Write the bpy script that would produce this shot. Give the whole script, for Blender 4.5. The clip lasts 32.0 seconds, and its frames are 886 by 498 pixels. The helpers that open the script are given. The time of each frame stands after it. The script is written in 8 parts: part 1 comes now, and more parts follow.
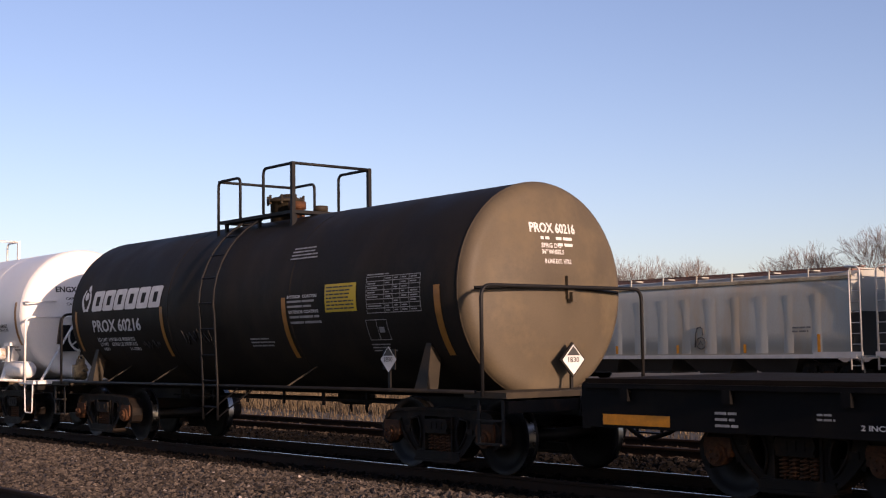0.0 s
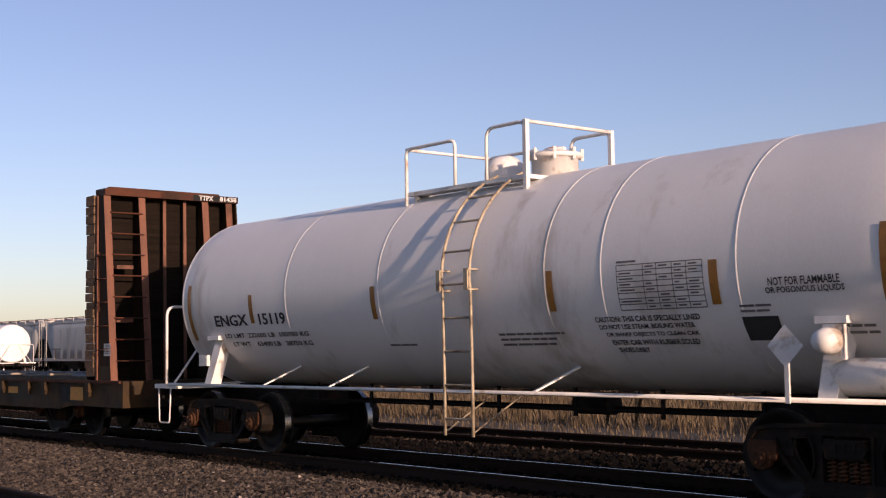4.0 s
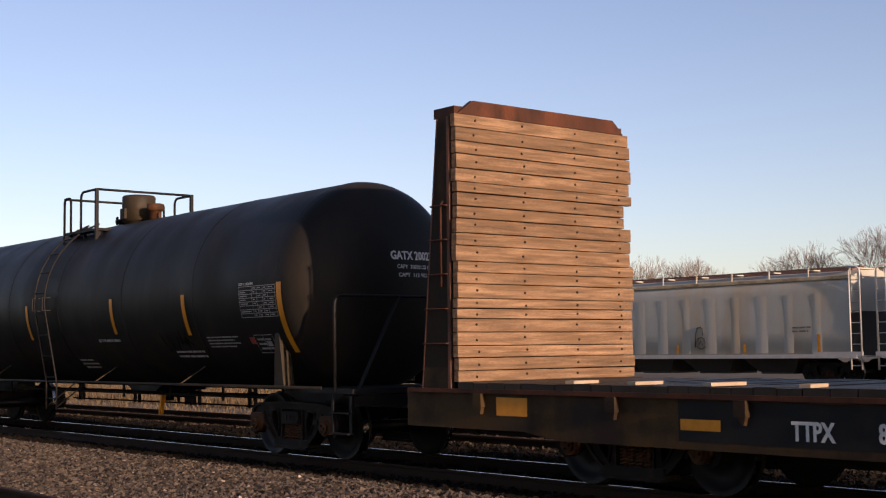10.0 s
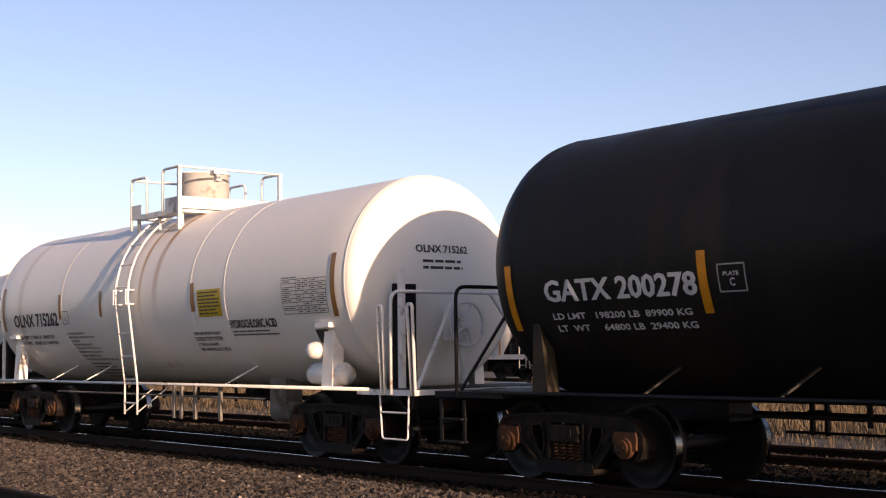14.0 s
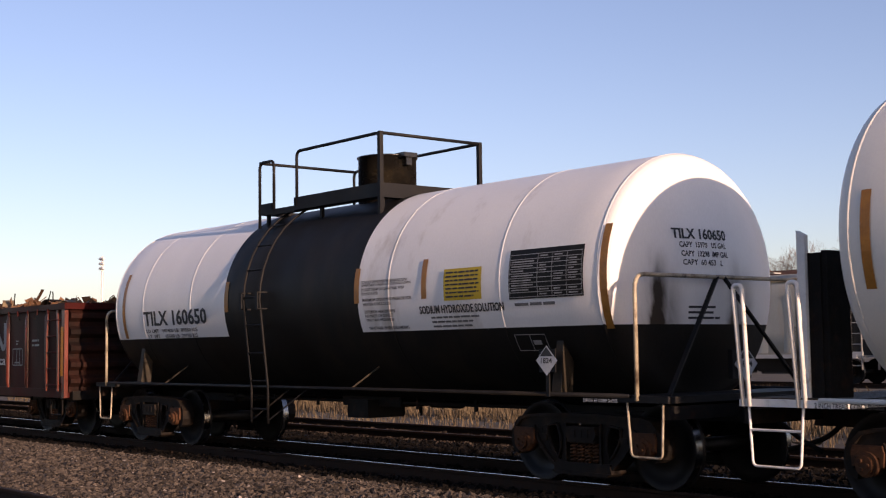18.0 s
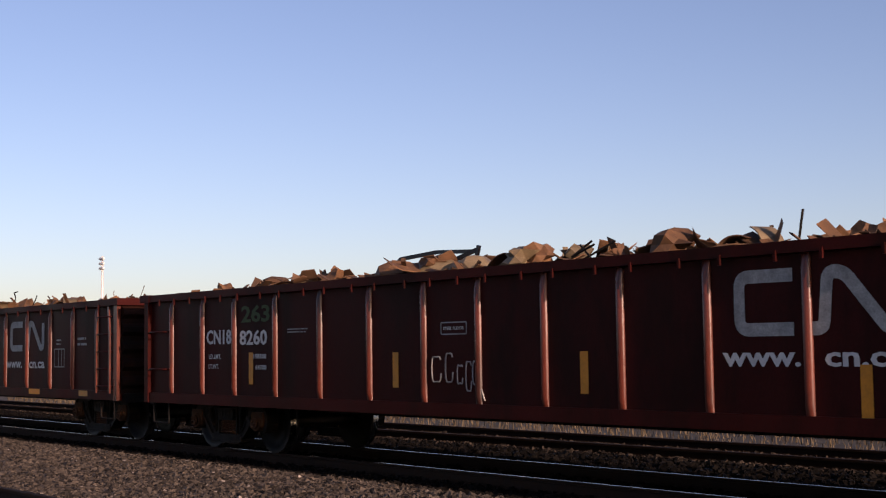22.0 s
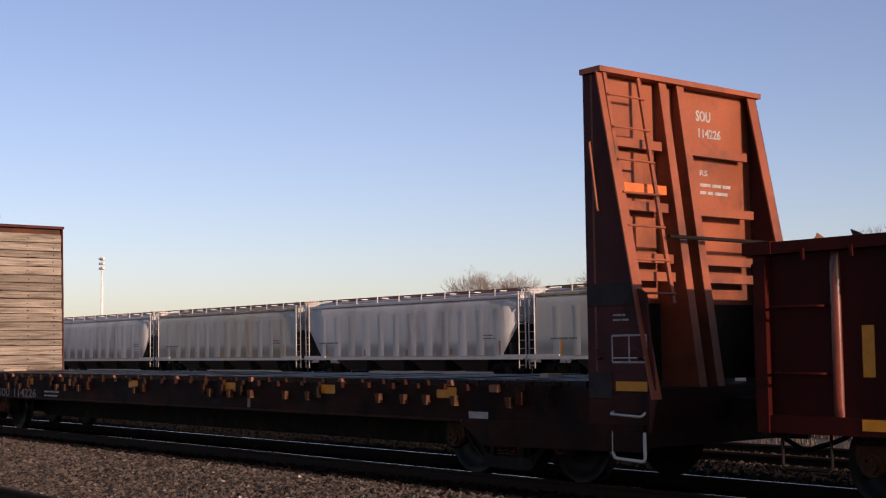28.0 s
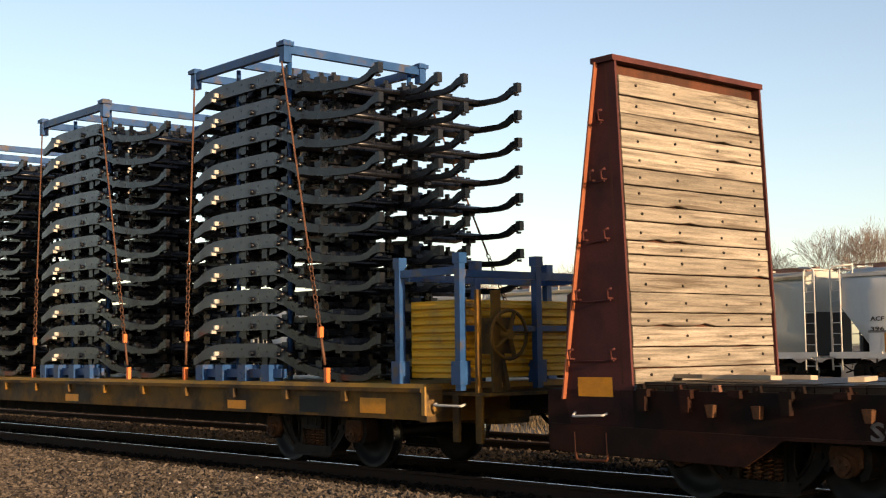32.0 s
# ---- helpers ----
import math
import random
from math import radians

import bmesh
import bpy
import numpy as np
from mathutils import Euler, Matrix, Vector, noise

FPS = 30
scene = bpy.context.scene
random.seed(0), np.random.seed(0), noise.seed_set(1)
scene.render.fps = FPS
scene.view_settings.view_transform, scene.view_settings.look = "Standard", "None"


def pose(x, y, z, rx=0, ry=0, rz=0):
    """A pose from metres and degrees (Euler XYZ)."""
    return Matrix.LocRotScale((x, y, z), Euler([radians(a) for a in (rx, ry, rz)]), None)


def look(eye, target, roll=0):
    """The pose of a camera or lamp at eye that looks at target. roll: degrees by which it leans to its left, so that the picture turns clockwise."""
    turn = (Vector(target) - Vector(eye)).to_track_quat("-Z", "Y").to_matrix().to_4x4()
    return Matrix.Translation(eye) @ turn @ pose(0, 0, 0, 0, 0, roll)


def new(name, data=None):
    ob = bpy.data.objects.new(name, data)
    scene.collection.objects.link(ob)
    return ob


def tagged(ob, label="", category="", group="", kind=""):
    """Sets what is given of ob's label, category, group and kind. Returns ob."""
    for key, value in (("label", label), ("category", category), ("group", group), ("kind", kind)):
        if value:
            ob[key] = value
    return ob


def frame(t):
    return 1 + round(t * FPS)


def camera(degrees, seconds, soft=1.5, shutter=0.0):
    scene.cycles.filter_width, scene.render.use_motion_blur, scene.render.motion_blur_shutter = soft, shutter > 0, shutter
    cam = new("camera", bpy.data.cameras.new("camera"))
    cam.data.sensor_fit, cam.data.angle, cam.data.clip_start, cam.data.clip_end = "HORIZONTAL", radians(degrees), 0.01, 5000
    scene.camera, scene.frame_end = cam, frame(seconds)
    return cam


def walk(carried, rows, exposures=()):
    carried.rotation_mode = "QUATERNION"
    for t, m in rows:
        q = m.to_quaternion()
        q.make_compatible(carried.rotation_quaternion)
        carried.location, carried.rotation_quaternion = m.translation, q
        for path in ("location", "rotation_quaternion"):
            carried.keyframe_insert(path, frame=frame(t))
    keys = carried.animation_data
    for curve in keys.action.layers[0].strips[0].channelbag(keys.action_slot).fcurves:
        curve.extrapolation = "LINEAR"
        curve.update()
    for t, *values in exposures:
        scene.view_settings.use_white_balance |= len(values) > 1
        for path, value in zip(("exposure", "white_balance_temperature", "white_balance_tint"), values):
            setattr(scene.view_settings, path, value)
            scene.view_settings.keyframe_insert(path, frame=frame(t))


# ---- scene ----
# ---------- camera ----------
cam = camera(37.22, 32.0, soft=1.15, shutter=0.06)
PAN = ((0.0, 0.0), (29.2, 0.0), (29.5, 0.07), (30.0, 0.52), (30.5, 1.03), (31.0, 1.50), (31.5, 1.84), (32.0, 1.82))
EXPOSURE = ((0.0, 0.47, 7350, 37), (1.0, 0.83, 8150, 34), (2.0, 0.62, 7600, 36), (3.0, 0.21, 7350, 37), (6.0, 0.44, 7350, 37), (7.0, 0.08, 7350, 38), (8.0, 0.06, 7350, 37), (9.0, 0.24, 7350, 37), (10.0, 0.57, 7950, 34), (11.0, 0.90, 8750, 30), (12.0, 1.05, 8750, 32), (13.3, 0.90, 8250, 33), (16.0, 0.36, 7450, 37), (18.0, 0.55, 7550, 37), (19.0, 0.72, 7950, 35), (20.0, 0.50, 7450, 37), (22.0, 0.30, 7250, 38), (24.0, 0.30, 7250, 38), (27.0, 0.39, 7350, 37), (28.0, 0.24, 7350, 37), (29.0, 0.14, 7350, 38), (30.0, 0.14, 7350, 38), (31.0, 0.49, 7600, 32), (32.0, 1.08, 9200, 21))
walk(cam, [(t, pose(0, 0, 1.533, 94.385, 0, 50.656 - a) @ pose(0, 0, 0, 0, 0, -0.736)) for t, a in PAN], EXPOSURE)

# ---------- sky and sun ----------
SUN_DIR = Vector((1.0, -0.055, 0.19)).normalized()
world = bpy.data.worlds.new("sky")
scene.world = world
world.use_nodes = True
sky = world.node_tree.nodes.new("ShaderNodeTexSky")
sky.sky_type = "NISHITA"
sky.sun_disc = False
sky.sun_elevation = math.asin(SUN_DIR.z)
sky.sun_rotation = math.atan2(SUN_DIR.x, SUN_DIR.y)
sky.dust_density, sky.air_density, sky.ozone_density = 0.8, 0.85, 2.5
world.node_tree.nodes["Background"].inputs[1].default_value = 0.14
world.node_tree.links.new(sky.outputs[0], world.node_tree.nodes["Background"].inputs[0])
sun = new("sun", bpy.data.lights.new("sun", "SUN"))
sun.data.energy, sun.data.angle, sun.data.color = 4.6, radians(0.53), (1.0, 0.85, 0.64)
sun.matrix_world = look(SUN_DIR * 100, (0, 0, 0))

# ---------- plan ----------
C = 11.62                     # centre line of the train's track
GAUGE = 1.505                 # between rail centres
# distance run by the train, second by second
RUN = (0, 4.96, 9.93, 14.91, 19.9, 24.88, 29.89, 34.89, 39.92, 44.92, 49.94, 54.92, 59.92, 64.91, 69.9, 74.91, 79.92,
       84.93, 89.95, 94.98, 100.01, 105.03, 110.06, 115.08, 120.11, 125.13, 130.2, 135.13, 140.23, 145.43, 150.66, 155.9, 161.1)


def run_at(t):
    return float(np.interp(t, range(33), RUN))


# ---------- materials ----------
def material(name, color, rough=0.6, metal=0.0, vary=0.15, scale=3.0, fine=60.0, bump=0.1, dirt=None, dirt_amount=0.0, island=0.0, stretch=(1, 1, 1), spec=0.4):
    """A painted or raw surface: base colour, broad and fine variation, a dirt colour in patches, and fine relief."""
    m = bpy.data.materials.new(name)
    m.use_nodes = True
    n, l = m.node_tree.nodes, m.node_tree.links
    b = n["Principled BSDF"]
    tc = n.new("ShaderNodeTexCoord")
    mp = n.new("ShaderNodeMapping")
    mp.inputs["Scale"].default_value = stretch
    l.new(tc.outputs["Object"], mp.inputs[0])
    n1 = n.new("ShaderNodeTexNoise")
    n1.inputs["Scale"].default_value, n1.inputs["Detail"].default_value = scale, 5
    n2 = n.new("ShaderNodeTexNoise")
    n2.inputs["Scale"].default_value, n2.inputs["Detail"].default_value = fine, 4
    l.new(mp.outputs[0], n1.inputs["Vector"])
    l.new(mp.outputs[0], n2.inputs["Vector"])
    mix = n.new("ShaderNodeMix")
    mix.data_type, mix.blend_type = "RGBA", "MULTIPLY"
    mix.inputs["Factor"].default_value = 1.0
    mix.inputs["A"].default_value = (*color, 1)
    r = n.new("ShaderNodeMapRange")
    r.inputs["From Min"].default_value, r.inputs["From Max"].default_value = 0.3, 0.7
    r.inputs["To Min"].default_value, r.inputs["To Max"].default_value = 1 - vary, 1 + vary
    l.new(n1.outputs[0], r.inputs["Value"])
    add = n.new("ShaderNodeMath")
    add.operation = "MULTIPLY"
    r2 = n.new("ShaderNodeMapRange")
    r2.inputs["From Min"].default_value, r2.inputs["From Max"].default_value = 0.3, 0.7
    r2.inputs["To Min"].default_value, r2.inputs["To Max"].default_value = 1 - vary * 0.6, 1 + vary * 0.6
    l.new(n2.outputs[0], r2.inputs["Value"])
    l.new(r.outputs[0], add.inputs[0])
    l.new(r2.outputs[0], add.inputs[1])
    last = add
    if island:
        geo = n.new("ShaderNodeNewGeometry")
        inf = n.new("ShaderNodeObjectInfo")
        sm = n.new("ShaderNodeMath")
        sm.operation = "ADD"
        l.new(geo.outputs["Random Per Island"], sm.inputs[0])
        l.new(inf.outputs["Random"], sm.inputs[1])
        fr = n.new("ShaderNodeMath")
        fr.operation = "FRACT"
        l.new(sm.outputs[0], fr.inputs[0])
        r3 = n.new("ShaderNodeMapRange")
        r3.inputs["To Min"].default_value, r3.inputs["To Max"].default_value = 1 - island, 1 + island
        l.new(fr.outputs[0], r3.inputs["Value"])
        last = n.new("ShaderNodeMath")
        last.operation = "MULTIPLY"
        l.new(add.outputs[0], last.inputs[0])
        l.new(r3.outputs[0], last.inputs[1])
    l.new(last.outputs[0], mix.inputs["B"])
    out = mix
    if dirt:
        n3 = n.new("ShaderNodeTexNoise")
        n3.inputs["Scale"].default_value, n3.inputs["Detail"].default_value, n3.inputs["Roughness"].default_value = scale * 0.7, 8, 0.65
        l.new(mp.outputs[0], n3.inputs["Vector"])
        r4 = n.new("ShaderNodeMapRange")
        r4.inputs["From Min"].default_value, r4.inputs["From Max"].default_value = 0.62 - dirt_amount * 0.4, 0.72 - dirt_amount * 0.25
        l.new(n3.outputs[0], r4.inputs["Value"])
        out = n.new("ShaderNodeMix")
        out.data_type = "RGBA"
        out.inputs["B"].default_value = (*dirt, 1)
        l.new(r4.outputs[0], out.inputs["Factor"])
        l.new(mix.outputs["Result"], out.inputs["A"])
    l.new(out.outputs["Result"], b.inputs["Base Color"])
    rr = n.new("ShaderNodeMapRange")
    rr.inputs["From Min"].default_value, rr.inputs["From Max"].default_value = 0.3, 0.7
    rr.inputs["To Min"].default_value, rr.inputs["To Max"].default_value = max(rough - 0.1, 0.03), min(rough + 0.1, 1)
    l.new(n1.outputs[0], rr.inputs["Value"])
    l.new(rr.outputs[0], b.inputs["Roughness"])
    b.inputs["Metallic"].default_value = metal
    b.inputs["Specular IOR Level"].default_value = spec
    if bump:
        bp = n.new("ShaderNodeBump")
        bp.inputs["Strength"].default_value, bp.inputs["Distance"].default_value = bump, 0.01
        l.new(n2.outputs[0], bp.inputs["Height"])
        l.new(bp.outputs[0], b.inputs["Normal"])
    return m


BLACK = material("black_paint", (0.009, 0.0084, 0.0077), 0.52, vary=0.3, scale=1.2, dirt=(0.0185, 0.0147, 0.0108), dirt_amount=0.22, stretch=(1, 1, 0.35), spec=0.13)
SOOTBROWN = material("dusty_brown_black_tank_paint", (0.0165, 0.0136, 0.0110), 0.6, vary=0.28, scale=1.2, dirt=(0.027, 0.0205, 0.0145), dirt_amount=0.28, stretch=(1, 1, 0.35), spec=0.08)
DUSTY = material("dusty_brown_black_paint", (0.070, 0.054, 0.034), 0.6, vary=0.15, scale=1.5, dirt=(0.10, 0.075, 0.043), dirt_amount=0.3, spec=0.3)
DUSTYDARK = material("dusty_dark_steel", (0.0247, 0.0189, 0.0123), 0.65, vary=0.25, scale=3, dirt=(0.039, 0.0292, 0.0169), dirt_amount=0.25, spec=0.2)
HANGGREY = material("road_dirty_white_steel", (0.20, 0.18, 0.155), 0.7, vary=0.25, scale=5, dirt=(0.10, 0.08, 0.06), dirt_amount=0.35, spec=0.2)
WHITE = material("white_paint", (0.72, 0.71, 0.68), 0.42, vary=0.05, scale=1.0, dirt=(0.50, 0.46, 0.40), dirt_amount=0.10, stretch=(1, 1, 0.3))
CREAM = material("cream_white_paint", (0.70, 0.67, 0.60), 0.42, vary=0.06, scale=1.0, dirt=(0.45, 0.37, 0.26), dirt_amount=0.14, stretch=(1, 1, 0.3))
WHITE_STEEL = material("white_painted_steel", (0.70, 0.68, 0.64), 0.5, vary=0.08, scale=4, dirt=(0.35, 0.25, 0.17), dirt_amount=0.15)
STENCIL_W = material("white_lettering_paint", (0.52, 0.52, 0.51), 0.6, vary=0.12, scale=6, bump=0)
STENCIL_K = material("black_lettering_paint", (0.03, 0.03, 0.03), 0.6, vary=0.12, scale=6, bump=0)
YELLOW = material("yellow_reflective_tape", (0.55, 0.2, 0.006), 0.4, vary=0.15, scale=8, bump=0)
AMBER = material("dull_amber_tape", (0.30, 0.125, 0.02), 0.45, vary=0.2, scale=8, bump=0)
SMALL_W = material("worn_white_small_print", (0.25, 0.25, 0.245), 0.6, vary=0.3, scale=9, bump=0)
SMALL_K = material("worn_black_small_print", (0.13, 0.125, 0.12), 0.6, vary=0.3, scale=9, bump=0)
SIGN_Y = material("yellow_sign_paint", (0.50, 0.34, 0.012), 0.5, vary=0.08, scale=6, bump=0)
GRIME = material("grimy_cast_steel", (0.0057, 0.0046, 0.0037), 0.8, vary=0.4, scale=6, dirt=(0.0202, 0.0093, 0.0046), dirt_amount=0.25, bump=0.4, spec=0.2)
SIDEFRAME = material("dusty_cast_side_frame", (0.0062, 0.0042, 0.003), 0.7, vary=0.4, scale=5, dirt=(0.021, 0.012, 0.0062), dirt_amount=0.28, bump=0.4, spec=0.18)
RUSTY = material("rusty_cast_steel", (0.062, 0.026, 0.012), 0.8, vary=0.4, scale=9, bump=0.4, spec=0.2)
WHEEL = material("wheel_steel", (0.0048, 0.004, 0.0035), 0.6, metal=0.3, vary=0.3, scale=6)
TREAD = material("polished_tread_steel", (0.28, 0.275, 0.265), 0.25, metal=1.0, vary=0.1, bump=0)
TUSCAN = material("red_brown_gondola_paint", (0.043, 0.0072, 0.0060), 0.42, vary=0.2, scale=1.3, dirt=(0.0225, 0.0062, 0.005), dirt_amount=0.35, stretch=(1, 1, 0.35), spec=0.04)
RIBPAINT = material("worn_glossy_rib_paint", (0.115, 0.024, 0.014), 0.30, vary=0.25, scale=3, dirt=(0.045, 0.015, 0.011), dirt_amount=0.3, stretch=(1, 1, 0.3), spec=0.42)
PATCHGREY = material("dull_grey_primer", (0.030, 0.026, 0.027), 0.7, vary=0.3, scale=2, dirt=(0.02, 0.012, 0.011), dirt_amount=0.3, spec=0.1)
MAROON = material("faded_maroon_plate", (0.0612, 0.018, 0.01656), 0.7, vary=0.3, scale=2, dirt=(0.03024, 0.01152, 0.0108), dirt_amount=0.3, spec=0.15)
OXIDE = material("oxide_red_paint", (0.21, 0.056, 0.024), 0.6, vary=0.2, scale=1.5, dirt=(0.10, 0.032, 0.018), dirt_amount=0.3)
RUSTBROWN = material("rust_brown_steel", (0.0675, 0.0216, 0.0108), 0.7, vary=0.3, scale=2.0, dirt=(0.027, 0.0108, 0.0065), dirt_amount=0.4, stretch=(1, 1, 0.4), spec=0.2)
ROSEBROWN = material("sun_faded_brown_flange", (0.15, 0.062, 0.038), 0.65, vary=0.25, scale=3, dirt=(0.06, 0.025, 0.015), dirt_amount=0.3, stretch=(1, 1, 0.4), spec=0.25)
OCHRE = material("faded_yellow_brown_paint", (0.0477, 0.02565, 0.008325), 0.7, vary=0.25, scale=1.6, dirt=(0.01665, 0.009675, 0.005475), dirt_amount=0.4, spec=0.2)
SOOTFLAT = material("sooty_flatcar_paint", (0.0040, 0.0038, 0.0040), 0.7, vary=0.3, scale=2, dirt=(0.009, 0.0072, 0.0055), dirt_amount=0.25, spec=0.1)
FLATBLACK = material("black_flatcar_paint", (0.0059, 0.0059, 0.0065), 0.6, vary=0.3, scale=2, dirt=(0.0131, 0.0107, 0.0083), dirt_amount=0.25, spec=0.2)
TTYELLOW = material("yellow_flatcar_paint", (0.33, 0.168, 0.022), 0.55, vary=0.15, scale=2, dirt=(0.15, 0.084, 0.03), dirt_amount=0.25)
SILLYELLOW = material("grimy_yellow_sill_paint", (0.125, 0.060, 0.011), 0.65, vary=0.3, scale=2, dirt=(0.035, 0.022, 0.012), dirt_amount=0.5, spec=0.15)
BLACKPLANK = material("soot_black_plank", (0.011, 0.008, 0.006), 0.9, vary=0.4, scale=3, bump=0.3, stretch=(1, 0.4, 6), spec=0.05)
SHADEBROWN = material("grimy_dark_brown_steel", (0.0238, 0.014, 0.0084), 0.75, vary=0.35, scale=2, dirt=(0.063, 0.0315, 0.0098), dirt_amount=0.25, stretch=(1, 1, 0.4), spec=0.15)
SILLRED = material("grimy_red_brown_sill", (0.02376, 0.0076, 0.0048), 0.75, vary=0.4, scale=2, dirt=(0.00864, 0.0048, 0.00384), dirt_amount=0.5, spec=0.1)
PLANK = material("weathered_pine_plank", (0.1561, 0.09733, 0.06059), 0.8, vary=0.45, scale=2.5, fine=40, bump=0.35, island=0.22, dirt=(0.1194, 0.07168, 0.04133), dirt_amount=0.3, stretch=(6, 0.6, 9), spec=0.15)
GREYPLANK = material("grey_weathered_plank", (0.19, 0.163, 0.132), 0.85, vary=0.42, scale=2.4, fine=30, bump=0.5, island=0.28, dirt=(0.075, 0.058, 0.044), dirt_amount=0.26, stretch=(6, 0.5, 11), spec=0.15)
DECKWOOD = material("old_deck_timber", (0.022, 0.0181, 0.0149), 0.55, vary=0.3, scale=3, bump=0.4, island=0.2, stretch=(2, 0.3, 2), spec=0.16)
HOPEAVE = material("tan_stained_eave", (0.42, 0.33, 0.21), 0.6, vary=0.25, scale=1.2, dirt=(0.20, 0.13, 0.07), dirt_amount=0.25)
PALEWOOD = material("pale_dunnage_timber", (0.30, 0.235, 0.17), 0.8, vary=0.15, scale=4, bump=0.2)
HOPGREY = material("light_grey_hopper_paint", (0.42, 0.42, 0.405), 0.5, vary=0.1, scale=0.6, dirt=(0.32, 0.30, 0.27), dirt_amount=0.2, stretch=(1, 1, 0.25))
HOPTAN = material("stained_grey_hopper_paint", (0.345, 0.345, 0.305), 0.5, vary=0.12, scale=0.6, dirt=(0.36, 0.30, 0.22), dirt_amount=0.22, stretch=(1, 1, 0.25))
HOPTRIM = material("bright_hopper_steel", (0.4, 0.39, 0.37), 0.5, vary=0.1, scale=3)
HOPDARK = material("dark_hopper_shade_steel", (0.030, 0.027, 0.024), 0.75, vary=0.3, scale=2)
ROOFRUST = material("rusty_roof_walk", (0.16, 0.085, 0.065), 0.8, vary=0.3, scale=3)
RAILSIDE = material("rusty_rail", (0.0186, 0.0099, 0.0062), 0.8, vary=0.3, scale=9, bump=0.3, spec=0.15)
RAILTOP = material("polished_rail_head", (0.13, 0.13, 0.14), 0.22, metal=1.0, vary=0.1, bump=0)
TIE = material("creosoted_tie", (0.0168, 0.0126, 0.0096), 0.9, vary=0.35, scale=6, bump=0.5, island=0.25, stretch=(3, 0.6, 3))
BALLAST = material("ballast_bed", (0.0146, 0.011, 0.0088), 0.95, vary=0.45, scale=14, fine=45, bump=0.9, dirt=(0.011, 0.0085, 0.0066), dirt_amount=0.3, spec=0.1)
# dark ballast by the main track: the train's shadow put into its colour
SHADEBED = material("oil_dark_ballast", (0.0056, 0.0045, 0.0038), 0.95, vary=0.45, scale=14, fine=45, bump=0.9, spec=0.05)
SHADESTONE = material("oil_dark_stone", (0.0053, 0.0043, 0.0036), 0.9, vary=0.25, scale=9, bump=0.3, island=0.7, spec=0.08)
MIDSTONE = material("brown_ballast_stone", (0.034, 0.0258, 0.020), 0.9, vary=0.25, scale=9, bump=0.3, island=0.7, spec=0.1)
PALESTONE = material("pale_ballast_stone", (0.19, 0.16, 0.14), 0.7, vary=0.25, scale=9, bump=0.3, island=0.6, spec=0.3)
STONE = material("ballast_stone", (0.0504, 0.0397, 0.0319), 0.85, vary=0.25, scale=9, bump=0.3, island=0.8, spec=0.2)
FIELD = material("dry_grass_ground", (0.048, 0.035, 0.022), 0.95, vary=0.3, scale=0.4, fine=9, bump=0.6, dirt=(0.075, 0.056, 0.031), dirt_amount=0.3)
STRAW = material("dry_grass_blade", (0.088, 0.062, 0.034), 0.85, vary=0.15, scale=4, bump=0, island=0.35)
BARK = material("bare_tree_bark", (0.13, 0.10, 0.085), 0.9, vary=0.25, scale=2, bump=0)
GALV = material("galvanised_pole", (0.60, 0.60, 0.58), 0.55, metal=0.0, vary=0.08, scale=1)
LAMPFACE = material("floodlight_face", (0.70, 0.70, 0.68), 0.3, vary=0.05, bump=0)
SCRAP = material("rusty_scrap_steel", (0.1038, 0.0481, 0.0211), 0.75, vary=0.4, scale=5, bump=0.4, island=0.55)
SCRAPPALE = material("pale_scrap_sheet", (0.1562, 0.1116, 0.0632), 0.6, vary=0.3, scale=4, bump=0.2, island=0.3)
FRAMEBLACK = material("e_coated_frame_steel", (0.0062, 0.0064, 0.0082), 0.30, vary=0.2, scale=6, bump=0, spec=0.3)
GLINTTAB = material("dull_zinc_tab", (0.30, 0.29, 0.27), 0.5, vary=0.2, scale=6, bump=0)
FRAMEGREY = material("waxed_grey_frame_steel", (0.026, 0.027, 0.033), 0.34, vary=0.2, scale=6, bump=0, spec=0.5)
RACKBLUE = material("blue_rack_steel", (0.010, 0.048, 0.135), 0.35, vary=0.15, scale=5, dirt=(0.0624, 0.052, 0.0468), dirt_amount=0.2, spec=0.22)
CRATEYELLOW = material("yellow_crate_steel", (0.56, 0.27, 0.010), 0.5, vary=0.15, scale=4, dirt=(0.15, 0.078, 0.024), dirt_amount=0.2)
CHAIN = material("rusty_chain", (0.075, 0.029, 0.015), 0.7, vary=0.3, scale=20)
HOOKRED = material("orange_hook_paint", (0.55, 0.12, 0.03), 0.5, vary=0.15, scale=10)


